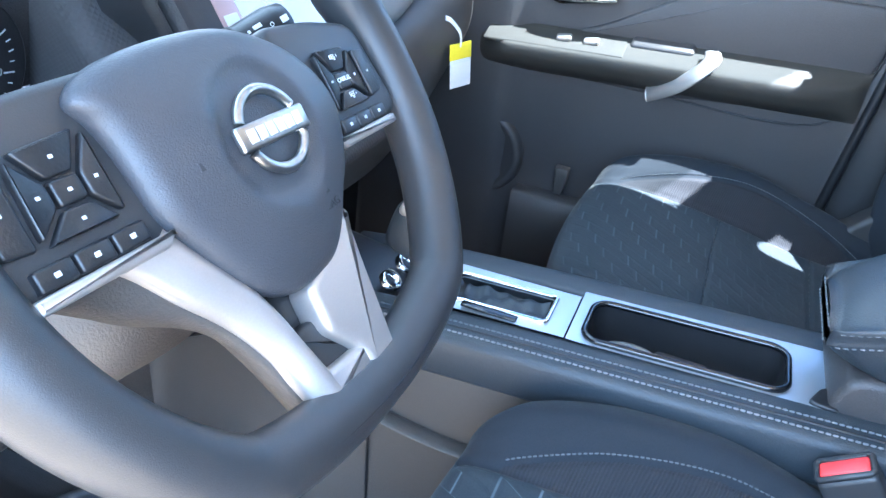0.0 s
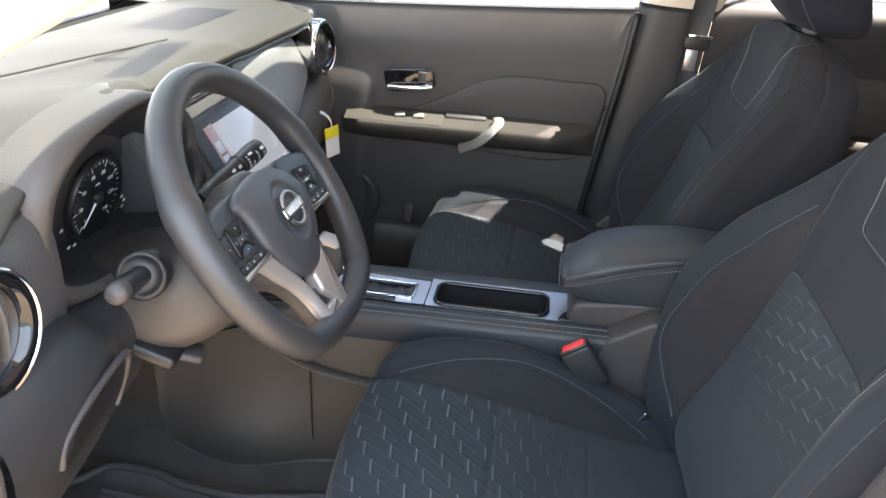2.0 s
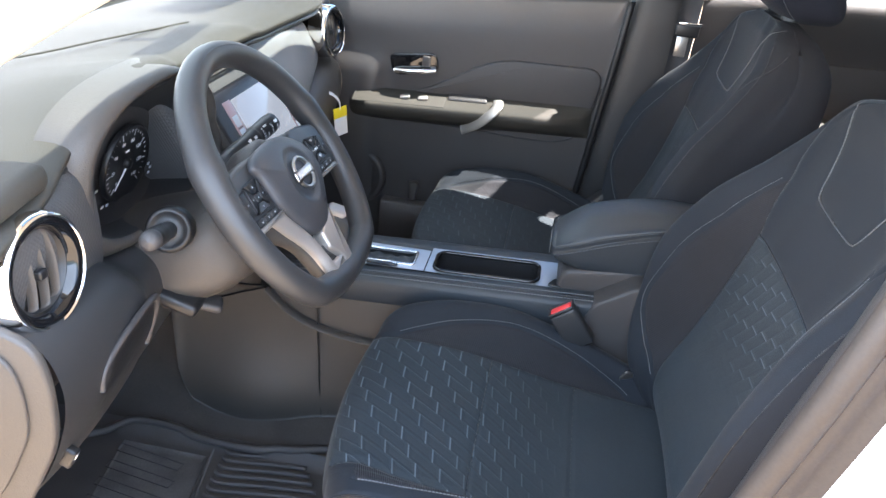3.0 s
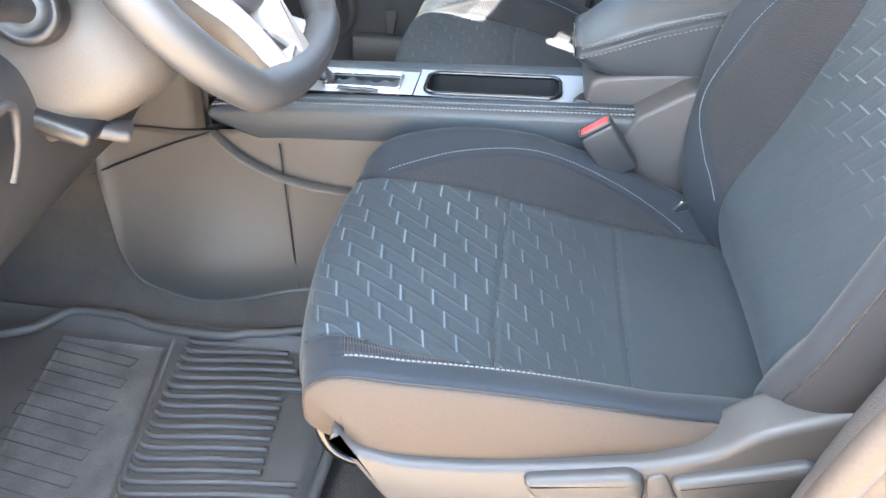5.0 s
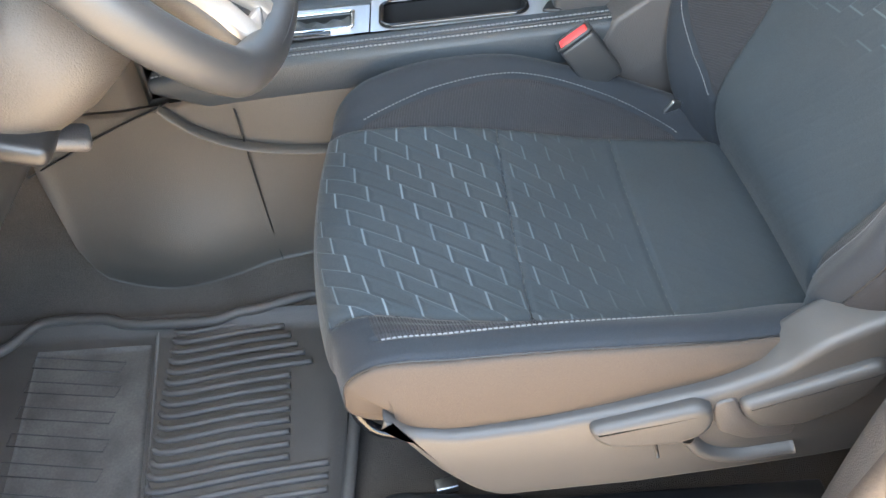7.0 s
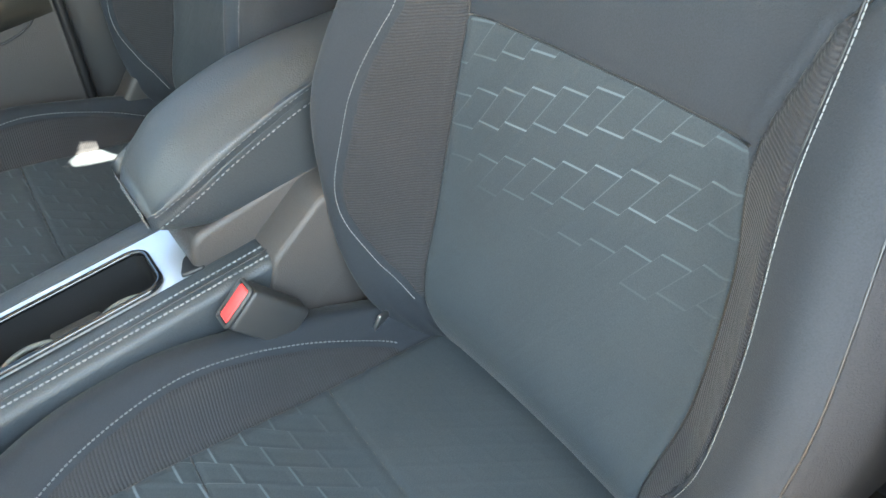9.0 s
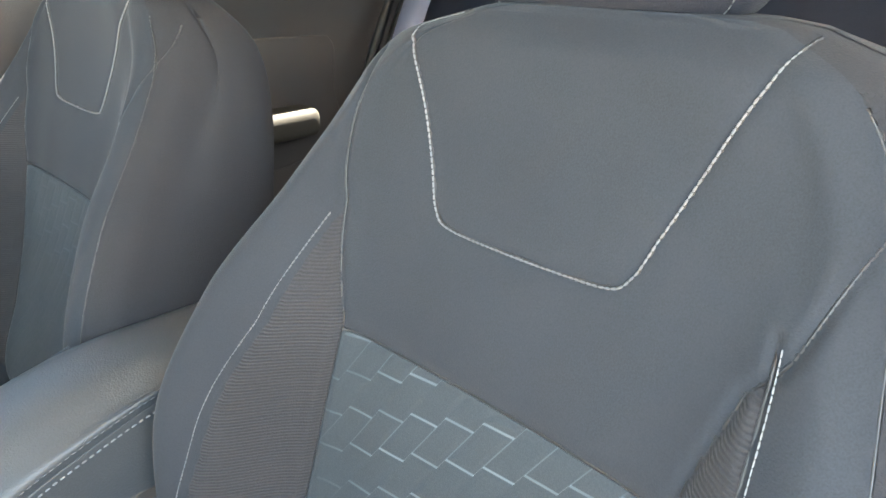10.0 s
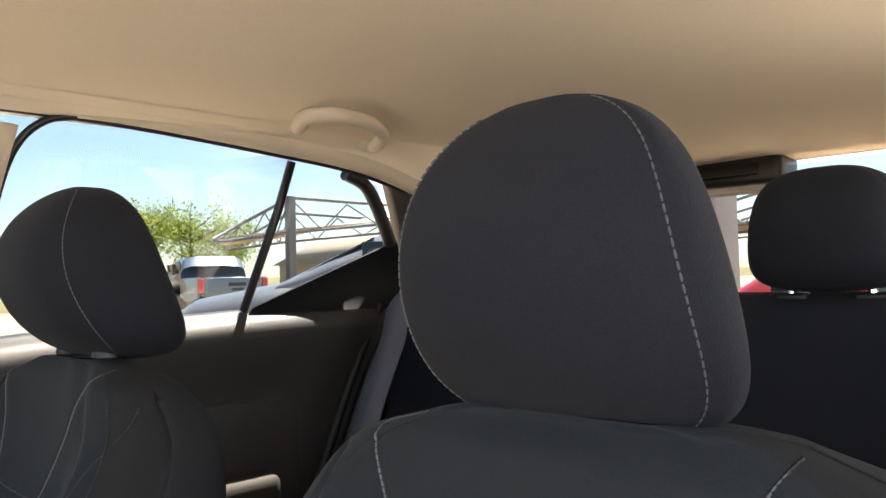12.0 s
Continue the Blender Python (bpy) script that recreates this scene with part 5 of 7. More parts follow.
part("loop", move(tube(smooth_line([(-0.414, 0.398, 0.884), (-0.416, 0.392, 0.905), (-0.425, 0.378, 0.922), (-0.432, 0.368, 0.928)], 8), 0.004, 8, flat=0.2), T0), PAPER, tag, "paper loop")


# ---- centre console ----
console = thing("centre_console", "dark centre console with stitched rails and brushed silver panel", "console", (-0.1, 0.0, 0.36))
K0 = Matrix.Translation((0.1, 0, -0.36))
rail_z = ease((-0.45, -0.30, 0.0, 0.195), (0.718, 0.737, 0.756, 0.768))


def rail(y, inner, x0, x1):
    """Padded rail: flat stitched top, upright outer face with a crisp lower edge, cut back at the front."""
    rows = []
    s = 1 if inner > y else -1
    for x in np.concatenate([np.linspace(x0, x0 + 0.10, 24), np.linspace(x0 + 0.105, x1, 40)]):
        z = float(rail_z(x))
        low = 0.016 + 0.036 * min(1.0, (x - x0) / 0.07) ** 0.9
        prof = [(inner, -0.030), (inner, -0.004), (inner - s * 0.003, -0.001), (inner - s * 0.008, 0.0), (y + s * 0.012, 0.0), (y + s * 0.006, -0.0015), (y + s * 0.002, -0.005), (y, -0.010), (y + s * 0.001, -low + 0.004), (y + s * 0.003, -low), (y + s * 0.022, -low - 0.002)]
        rows.append([(x, py, z + pz) for py, pz in prof])
    v, f = sheet(rows)
    n = len(rows[0])
    return v, list(f) + [tuple(range(n)), tuple(range(len(v) - n, len(v)))[::-1]]


left = part("side_rail", move(rail(-0.091, -0.040, -0.405, 0.192), K0), VINYL, console, "black leatherette with double pale stitching")
for dy in (-0.0625, -0.0800):
    line = [(x, dy, float(rail_z(x)) + 0.0006) for x in np.linspace(-0.402, 0.188, 120)]
    part("stitching", move(stitches(line, [(0, -0.2, 0.98)] * len(line), 0.0044, 0.0014, 0.0013), K0), THREAD, left, "pale thread", smooth=False)
part("seam", move(tube([(x, -0.0712, float(rail_z(x)) + 0.0002) for x in np.linspace(-0.402, 0.188, 40)], 0.0016, 6), K0), BLACK, left)
part("side_rail", move(rail(0.092, 0.050, -0.405, 0.150), K0), VINYL, console, "black leatherette")

# tunnel sides with the rounded bulge over the footwell
low_edge_z = ease((-0.585, -0.572, -0.545, -0.46, -0.37, -0.29, -0.15, 0.30), (0.60, 0.48, 0.415, 0.386, 0.404, 0.424, 0.432, 0.432))


def tunnel_side(y, s):
    rows = []
    for x in np.linspace(-0.585, 0.30, 70):
        z_low = float(low_edge_z(x))
        z_top = float(rail_z(min(max(x, -0.45), 0.19))) - 0.036
        row = []
        for w in np.linspace(0, 1, 30):
            z = z_low + (z_top - z_low) * w
            bulge = 0.040 * math.exp(-((x + 0.43) / 0.14) ** 2 - ((z - 0.46) / 0.09) ** 2) + 0.012 * (1 - w)
            row.append((x, y + s * (bulge + 0.02 * max(0.0, -0.50 - x) / 0.2), z))
        rows.append(row)
    return solid(rows, (0, -s * 0.02, 0))


tun = part("tunnel_side", move(tunnel_side(-0.088, -1), K0), GREY, console, "brown-grey plastic side panel")
part("tunnel_side", move(tunnel_side(0.090, 1), K0), PLASTIC, console)
gap = smooth_line([(-0.303, -0.0945, 0.68), (-0.298, -0.100, 0.60), (-0.290, -0.109, 0.50), (-0.284, -0.1115, 0.428)], 8)
part("panel_gap", move(tube(gap, 0.0016, 6), K0), BLACK, tun)
gap = smooth_line([(-0.385, -0.093, 0.695), (-0.48, -0.094, 0.655), (-0.60, -0.105, 0.600)], 8)
part("panel_gap", move(tube(gap, 0.0016, 6), K0), BLACK, tun)
sweep = smooth_line([(-0.40, -0.096, 0.690), (-0.36, -0.101, 0.655), (-0.30, -0.103, 0.628), (-0.22, -0.102, 0.615), (-0.12, -0.101, 0.615)], 8)
part("swage", move(tube(sweep, 0.011, 10, flat=0.3), K0), GREY, tun, "raised swage line")

# silver panel with the shift gate and tray opening, built as a frame round the openings
PZ = ease((-0.28, 0.0, 0.14), (0.744, 0.757, 0.764))


def slab(x0, x1, y0, y1, dz=0.0, thick=0.004):
    rows = [[(x, y, float(PZ(x)) + dz) for y in np.linspace(y0, y1, 4)] for x in np.linspace(x0, x1, 8)]
    return solid(rows, (0, 0, -thick))


CUP = (-0.104, 0.088, -0.040, 0.034)
GATE = (-0.252, -0.142, -0.030, 0.022)


def rounded_ring(x0, x1, y0, y1, r, dz, n=8):
    pts = []
    for cx, cy, a0 in ((x1 - r, y1 - r, 0), (x0 + r, y1 - r, 90), (x0 + r, y0 + r, 180), (x1 - r, y0 + r, 270)):
        for k in range(n + 1):
            a = radians(a0 + 90 * k / n)
            x, y = cx + r * math.cos(a), cy + r * math.sin(a)
            pts.append((x, y, float(PZ(x)) + dz))
    return pts


def plate_with_hole(outer, hole, r, dz):
    """A flat panel between a rectangle and a rounded hole."""
    inner = rounded_ring(*hole, r, dz)
    x0, x1, y0, y1 = outer
    rim = []
    cx, cy = 0.5 * (hole[0] + hole[1]), 0.5 * (hole[2] + hole[3])
    for x, y, z in inner:
        dx, dy = x - cx, y - cy
        k = min((x1 - cx) / dx if dx > 1e-9 else 9e9, (x0 - cx) / dx if dx < -1e-9 else 9e9, (y1 - cy) / dy if dy > 1e-9 else 9e9, (y0 - cy) / dy if dy < -1e-9 else 9e9)
        rim.append((cx + dx * k, cy + dy * k, float(PZ(cx + dx * k)) + dz))
    low = [(x, y, z - 0.004) for x, y, z in inner]
    return sheet([rim, inner, low], wrap_v=True)


panel = part("top_panel", move(plate_with_hole((-0.118, 0.132, -0.046, 0.050), CUP, 0.018, 0.0), K0), PANEL, console, "brushed silver panel round the tray", smooth=False)
part("shift_panel", move(plate_with_hole((-0.285, -0.120, -0.046, 0.050), GATE, 0.006, 0.0), K0), PANEL, console, "brushed silver panel round the shift gate", smooth=False)
part("gate_frame", move(tube(rounded_ring(*GATE, 0.006, 0.001), 0.0028, 8, closed=True), K0), CHROME, console, "bright frame")
part("gate_floor", move(slab(GATE[0], GATE[1], GATE[2], GATE[3], -0.012), K0), BLACK, console)
boot = [(x, y, float(PZ(x)) - 0.008 + 0.002 * math.sin(x * 260 + y * 120) + 0.002 * math.sin(x * 90 - y * 210)) for x in np.linspace(-0.24, -0.148, 30) for y in np.linspace(-0.026, 0.018, 10)]
part("shift_boot", move(sheet(np.array(boot).reshape(30, 10, 3)), K0), VINYL, console, "creased black gaiter")
part("tray_rim", move(tube(rounded_ring(*CUP, 0.018, 0.002), 0.0035, 10, closed=True), K0), PIANO, console, "gloss black rim")
tray = []
for inset, dz in ((0.001, 0.0), (0.003, -0.03), (0.008, -0.066), (0.018, -0.074), (0.03, -0.076)):
    tray.append(rounded_ring(CUP[0] + inset, CUP[1] - inset, CUP[2] + inset, CUP[3] - inset, max(0.004, 0.018 - inset * 0.4), dz))
v, f = sheet(tray, wrap_v=True)
k = len(tray[0])
f = list(f) + [tuple(range(len(v) - k, len(v)))]
cup = part("cup_tray", move((v, f), K0), BLACK, console, "deep black cup tray")
# Rings take a pale skin to stand for gloss highlights in the tray.
for x in (-0.055, 0.045):
    part("cup_ring", move(tube([(x + 0.034 * math.cos(a), -0.003 + 0.030 * math.sin(a), 0.716) for a in np.linspace(0, 2 * math.pi, 32, endpoint=False)], 0.0030, 8, closed=True), K0), PADSKIN, cup, "raised cup ring, pale as a gloss highlight")
part("divider", move(move(prism([(-0.045, -0.034), (0.045, -0.034), (0.016, 0.0), (0.030, 0.030), (-0.030, 0.030), (-0.016, 0.0)], 0.018, r=0.004, seg=3, round_corners=0.01), (-0.005, -0.003, 0.704)), K0), PLASTIC, cup, "moulded divider between the cups")
part("panel_end", move(move(prism([(0.0, -0.020), (0.026, -0.024), (0.032, 0.0), (0.026, 0.012), (0.012, 0.006)], 0.006, r=0.002, round_corners=0.006), (0.104, -0.024, 0.7605)), K0), BLACK, console, "dark corner piece beside the armrest")
part("button_pad", move(move(rbox(0.06, 0.010, 0.003, 0.001), (-0.20, -0.038, 0.750)), K0), PIANO, console)
knob = thing("gear_selector", "black and silver automatic gear selector knob", "gear lever", (-0.262, 0.0, 0.745))
part("stem", tube([(0.010, 0, -0.005), (-0.010, 0, 0.025)], [0.012, 0.010], 14), BLACK, knob)
part("grip", move(pillow(0.046, 0.062, 0.058, 0.0, 0.9, 0.8, 28, 20), pose(-0.030, 0, 0.048, 0, 15, 0)), VINYL, knob, "black leatherette grip")
part("cap", move(rbox(0.042, 0.038, 0.016, 0.007, 3), pose(-0.036, 0, 0.075, 0, 12, 0)), SATIN, knob, "satin silver cap")
part("front_trim", move(rbox(0.016, 0.030, 0.045, 0.006, 3), pose(-0.004, -0.004, 0.036, 0, 18, 0)), CHROME, knob, "bright trim")
part("front_bin", move(move(rbox(0.13, 0.10, 0.03, 0.01, 3), pose(-0.36, 0.003, 0.722, 0, 8, 0)), K0), BLACK, console)
for y in (-0.02, 0.02):
    part("power_socket", move(lathe([(0.007, -0.004), (0.009, 0.002), (0.013, 0.002), (0.0135, -0.006)], 20), K0 @ pose(-0.315, y - 0.005, 0.742, 0, 40, 0)), CHROME, console, "bright-rimmed socket")

# armrest box
rest = thing("armrest", "black padded centre armrest with double pale stitching", "armrest", (0.24, 0.02, 0.74))
A0 = Matrix.Translation((-0.24, -0.02, -0.74))
mid_z = ease((0, 0.044, 0.318, 0.574, 1.0), (0.828, 0.834, 0.872, 0.897, 0.912))
rows = []
for q in np.linspace(0, 1, 40):
    x = 0.100 + 0.34 * q
    nose = min(1.0, (q / 0.16) ** 0.5)
    top = 0.868 + 0.055 * (1 - max(0.0, 1 - q / 0.6) ** 2) - 0.028 * (1 - nose)
    low = 0.797 + 0.012 * q + 0.024 * (1 - nose)
    mid = mid_z(q)
    hw = 0.070 * (0.86 + 0.14 * nose) + 0.004 * q
    ring = [(0, top), (0.5 * hw, top - 0.004), (0.86 * hw, top - 0.020), (hw, mid + 0.012), (hw * 0.985, mid), (hw * 0.985, mid - 0.006), (hw * 0.93, low + 0.012), (0.7 * hw, low), (0, low)]
    full = ring + [(-a, b) for a, b in ring[-2:0:-1]]
    rows.append(smooth_line([(x, 0.022 + a, b) for a, b in full], 4, closed=True))
v, f = sheet(rows, wrap_v=True)
k = len(rows[0])
f = list(f) + [tuple(range(k))[::-1], tuple(range(len(v) - k, len(v)))]
lid = part("lid", move((v, f), A0), VINYL, rest, "padded leatherette lid")
for dz in (0.0075, -0.0065):
    for s in (-1, 1):
        line = [(0.100 + 0.34 * q, 0.022 + s * (0.070 * (0.86 + 0.14 * min(1.0, (q / 0.16) ** 0.5)) + 0.004 * q) * 1.003, mid_z(q) + dz) for q in np.linspace(0.02, 0.97, 80)]
        part("stitching", move(stitches(line, [(0, s, 0.1)] * 80, 0.0042, 0.0022, 0.0009), A0), THREAD, lid, "pale thread", smooth=False)
    line = [(0.0995 - 0.001, 0.022 + y, mid_z(0.0) + dz) for y in np.linspace(-0.050, 0.050, 30)]
    part("stitching", move(stitches(line, [(-1, 0, 0)] * 30, 0.0042, 0.0022, 0.0009), A0), THREAD, lid, "pale thread", smooth=False)
turn = Matrix(((1, 0, 0, 0), (0, 0, 1, 0), (0, 1, 0, 0), (0, 0, 0, 1)))
boxo = prism([(0.128, 0.800), (0.118, 0.765), (0.132, 0.735), (0.175, 0.72), (0.23, 0.50), (0.44, 0.50), (0.44, 0.85)], 0.135, r=0.008, seg=3, round_corners=0.015)
part("storage_box", move(move(boxo, turn), A0 @ Matrix.Translation((0, -0.045, 0))), PLASTIC, rest, "dark plastic box")
part("box_skirt", move(move(prism([(0.186, 0.768), (0.250, 0.812), (0.46, 0.83), (0.46, 0.36), (0.14, 0.36), (0.14, 0.66)], 0.200, r=0.006, seg=3, round_corners=0.008), turn), A0 @ Matrix.Translation((0, -0.094, 0))), PLASTIC, rest)


# ---- seat belt buckles ----
def buckle(at, yaw, label):
    b = thing("seat_belt_buckle", label, "belt buckle", group="belt buckles")
    b.matrix_world = Matrix.Translation(at) @ pose(0, 0, 0, 0, -37, yaw)
    part("body", move(rbox(0.047, 0.026, 0.074, 0.005, 3), (0, 0, -0.040)), RIMSKIN, b)
    rim = [(0.0215 * c, 0.0115 * d, 0.000) for c, d in ((-1, -0.8), (-0.9, -1), (0.9, -1), (1, -0.8), (1, 0.8), (0.9, 1), (-0.9, 1), (-1, 0.8))]
    part("button_frame", tube(rim, 0.0026, 8, closed=True), RIMSKIN, b)
    part("release_button", move(rbox(0.039, 0.018, 0.010, 0.003, 3), (0, 0, -0.003)), RED, b, "red push button")
    part("slot", move(rbox(0.036, 0.003, 0.006, 0.001), (0, 0.0098, -0.0008)), BLACK, b)
    part("strap", move(rbox(0.026, 0.006, 0.14, 0.002), (0, 0, -0.135)), BLACK, b, "dark stalk")
    if yaw == 0 and at[1] < 0:
        part("anchor", move(rbox(0.040, 0.005, 0.030, 0.002), (Matrix.Translation(at) @ pose(0, 0, 0, 0, -37, yaw)).inverted() @ pose(0.268, -0.140, 0.664, 20, 20, 25)), STEEL, b, "bare metal anchor strap")
    return b


buckle((0.132, -0.116, 0.763), 0, "black driver's belt buckle with red release button")
buckle((0.26, 0.125, 0.70), 0, "black passenger belt buckle with red release button")


# ---- car shell ----
floor = link_mesh("floor", solid([[(x, y, 0.325 + 0.004 * math.sin(9 * x + 5 * y) + 0.35 * max(0, -0.72 - x) ** 1.3 + (0.06 if y < -0.66 else 0)) for y in np.linspace(-0.72, 0.66, 40)] for x in np.linspace(-1.25, 2.15, 60)], (0, 0, -0.02)), CARPET)
tagged(floor, "black carpeted car floor", "floor", kind="structure")


def roof_z(x, y):
    edge = min(1.0, abs(y - 0.0) / 0.60)
    return 1.578 - 0.010 * edge ** 2 - 0.022 * max(0, edge - 0.80) / 0.2 - 0.10 * max(0.0, 0.02 - x) ** 1.3 - 0.06 * max(0, x - 1.3) ** 1.5


liner = link_mesh("ceiling", solid([[(x, y, roof_z(x, y)) for y in np.linspace(-0.60, 0.60, 60)] for x in np.linspace(-0.17, 1.95, 70)], (0, 0, 0.02)), LINER)
tagged(liner, "beige cloth headliner", "ceiling", kind="structure")
# Unseen roof skin, widened on the driver's side only to cast shade there.
skinr = link_mesh("roof", solid([[(x, y, roof_z(x, y) + 0.045) for y in np.linspace(-0.69, 0.605, 20)] for x in np.linspace(-0.21, 2.02, 20)], (0, 0, 0.01)), WHITE)
tagged(skinr, "white painted car roof", "roof", kind="structure")

# right side: roof rail, pillars
rail_line = smooth_line([(-0.25, 0.578, 1.510), (0.10, 0.578, 1.555), (0.50, 0.576, 1.572), (0.90, 0.574, 1.548), (1.10, 0.572, 1.524), (1.30, 0.57, 1.47), (1.60, 0.56, 1.40)], 10)
ob = link_mesh("trim_roof_rail", tube(rail_line, 0.020, 14, flat=1.0), PILLAR)
tagged(ob, "beige roof side rail above the passenger windows", "roof rail", kind="structure")
for s, lab in ((1, "passenger"), (-1, "driver's")):
    rows = []
    for x, y, z in rail_line:
        if x < -0.16 or x > 1.58:
            continue
        yo = y + (0.0 if s > 0 else 0.02)
        rows.append(smooth_line([(x, s * 0.50, roof_z(x, 0.50) - 0.0015), (x, s * 0.535, min(roof_z(x, 0.535) - 0.003, z + 0.030)), (x, s * (yo - 0.016), z + 0.004), (x, s * (yo + 0.004), z - 0.020)], 5))
    ob = link_mesh("ceiling_side", sheet(rows), LINER)
    tagged(ob, "beige headliner edge above the " + lab + " windows", "ceiling", kind="structure")
rail_l = [(x, -y - 0.02, z) for x, y, z in rail_line]
ob = link_mesh("trim_roof_rail", tube(rail_l, 0.026, 14), PILLAR)
tagged(ob, "beige roof side rail above the driver's opening", "roof rail", kind="structure")
seal_r = [(x, y + 0.012, z - 0.020) for x, y, z in rail_line]
ob = link_mesh("trim_window_seal", tube(seal_r, 0.005, 8), BLACK)
tagged(ob, "thin black rubber seal above the passenger windows", "window seal", kind="structure")
seal_line = [(x, -y - 0.05, z - 0.012) for x, y, z in rail_line]
ob = link_mesh("trim_door_seal", tube(seal_line, 0.010, 10), SEAL)
tagged(ob, "rubber door seal round the driver's opening", "door seal", kind="structure")


def pillar(name, stations, material, label, n=8):
    """Loft of quads: each station is four corners (x, y, z)."""
    rows = []
    for st in stations:
        c = [Vector(p) for p in st]
        ring = []
        for i in range(4):
            p, q, s = c[i - 1], c[i], c[(i + 1) % 4]
            d = 0.35
            a, b = q.lerp(p, d), q.lerp(s, d)
            for k in range(5):
                w = k / 4
                ring.append(tuple((1 - w) ** 2 * a + 2 * w * (1 - w) * q + w * w * b))
        rows.append(ring)
    r = np.array(rows)
    dense = np.array([smooth_line(r[:, j], n) for j in range(r.shape[1])]).transpose(1, 0, 2)
    v, f = sheet(dense, wrap_v=True)
    k = dense.shape[1]
    ob = link_mesh(name, (v, list(f) + [tuple(range(k))[::-1], tuple(range(len(v) - k, len(v)))]), material)
    return tagged(ob, label, "pillar", kind="structure")


def quad(x0, x1, y0, y1, z):
    return [(x0, y0, z), (x1, y0, z), (x1, y1, z), (x0, y1, z)]


pillar("trim_centre_pillar", [quad(0.10, 0.42, 0.615, 0.70, 0.36), quad(0.145, 0.40, 0.610, 0.70, 0.68), quad(0.185, 0.36, 0.612, 0.70, 1.02), quad(0.205, 0.345, 0.612, 0.70, 1.19)], RIMSKIN, "dark lower centre pillar trim")
pillar("trim_centre_pillar", [quad(0.215, 0.375, 0.610, 0.69, 1.19), quad(0.290, 0.425, 0.600, 0.67, 1.35), quad(0.340, 0.465, 0.575, 0.63, 1.53)], PILLAR, "beige upper centre pillar trim")
# driver's side centre pillar: inner trim, seal, painted outer panel
pillar("trim_centre_pillar", [quad(0.250, 0.50, -0.70, -0.64, 0.36), quad(0.255, 0.48, -0.70, -0.64, 0.72), quad(0.300, 0.46, -0.70, -0.64, 0.96), quad(0.350, 0.47, -0.69, -0.64, 1.18), quad(0.42, 0.54, -0.66, -0.60, 1.52)], PLASTIC, "dark driver's side centre pillar trim")
edge = smooth_line([(0.155, -0.715, 0.40), (0.205, -0.715, 0.56), (0.228, -0.715, 0.70), (0.252, -0.713, 0.84), (0.290, -0.710, 0.97), (0.338, -0.705, 1.16), (0.42, -0.67, 1.50)], 10)
ob = link_mesh("trim_door_seal", tube(edge, 0.0125, 12), SEAL)
tagged(ob, "brown-lit rubber door seal along the pillar", "door seal", kind="structure")
band = [[(x + dx, y + dy, z) for dx, dy in ((0.000, 0.006), (0.006, -0.006), (0.018, -0.010), (0.026, -0.004), (0.034, -0.008), (0.044, -0.012))] for x, y, z in edge]
ob = link_mesh("trim_pillar_band", sheet(band), SEAL)
tagged(ob, "tan rubber and plastic band beside the door seal", "trim", kind="structure")
outer = [[(x + dx, y + dy, z) for dx, dy in ((0.040, -0.006), (0.043, -0.014), (0.050, -0.034), (0.062, -0.060), (0.10, -0.080), (0.24, -0.085))] for x, y, z in edge]
ob = link_mesh("wall_pillar_outer", sheet(outer), WHITE)
tagged(ob, "white painted outer door pillar", "car body", kind="structure")
sill = link_mesh("wall_sill", solid([[(x, y, z) for y, z in ((-0.66, 0.41), (-0.70, 0.43), (-0.735, 0.425), (-0.78, 0.39), (-0.80, 0.30), (-0.79, 0.20))] for x in np.linspace(-0.85, 0.30, 20)], (0, 0.01, -0.01)), WHITE)
tagged(sill, "white painted door sill", "car body", kind="structure")
sill2 = link_mesh("trim_sill_plate", solid([[(x, y, z) for y, z in ((-0.60, 0.36), (-0.625, 0.415), (-0.665, 0.43), (-0.70, 0.436))] for x in np.linspace(-0.80, 0.30, 20)], (0, 0, -0.008)), PLASTIC)
tagged(sill2, "dark plastic sill cover", "sill", kind="structure")
# windscreen pillars
pillar("trim_windscreen_pillar", [quad(-0.86, -0.74, -0.74, -0.66, 1.04), quad(-0.62, -0.52, -0.72, -0.65, 1.16), quad(-0.38, -0.30, -0.70, -0.63, 1.30), quad(-0.10, -0.02, -0.66, -0.58, 1.47)], PILLAR, "beige windscreen pillar beside the driver's opening")
pillar("trim_windscreen_pillar", [quad(-0.90, -0.78, 0.60, 0.69, 1.04), quad(-0.66, -0.56, 0.60, 0.68, 1.16), quad(-0.42, -0.32, 0.58, 0.66, 1.30), quad(-0.14, -0.04, 0.55, 0.62, 1.47)], PILLAR, "beige windscreen pillar on the passenger side")
pillar("trim_header", [[(-0.14, -0.60, 1.52), (-0.09, -0.60, 1.56), (-0.09, -0.60, 1.61), (-0.17, -0.60, 1.55)], [(-0.20, 0.0, 1.54), (-0.14, 0, 1.575), (-0.14, 0, 1.62), (-0.23, 0, 1.57)], [(-0.18, 0.60, 1.52), (-0.12, 0.60, 1.56), (-0.12, 0.60, 1.61), (-0.21, 0.60, 1.55)]], PILLAR, "beige windscreen header")
ws = link_mesh("window_windscreen", solid([[(-1.02 + 0.82 * q - 0.06 * (1 - (y / 0.66) ** 2) * (1 - q), y, 1.04 + 0.52 * q) for y in np.linspace(-0.64, 0.62, 16)] for q in np.linspace(0, 1, 10)], (-0.003, 0, 0.004)), SCREEN_GLASS)
tagged(ws, "clear windscreen", "window", kind="structure")
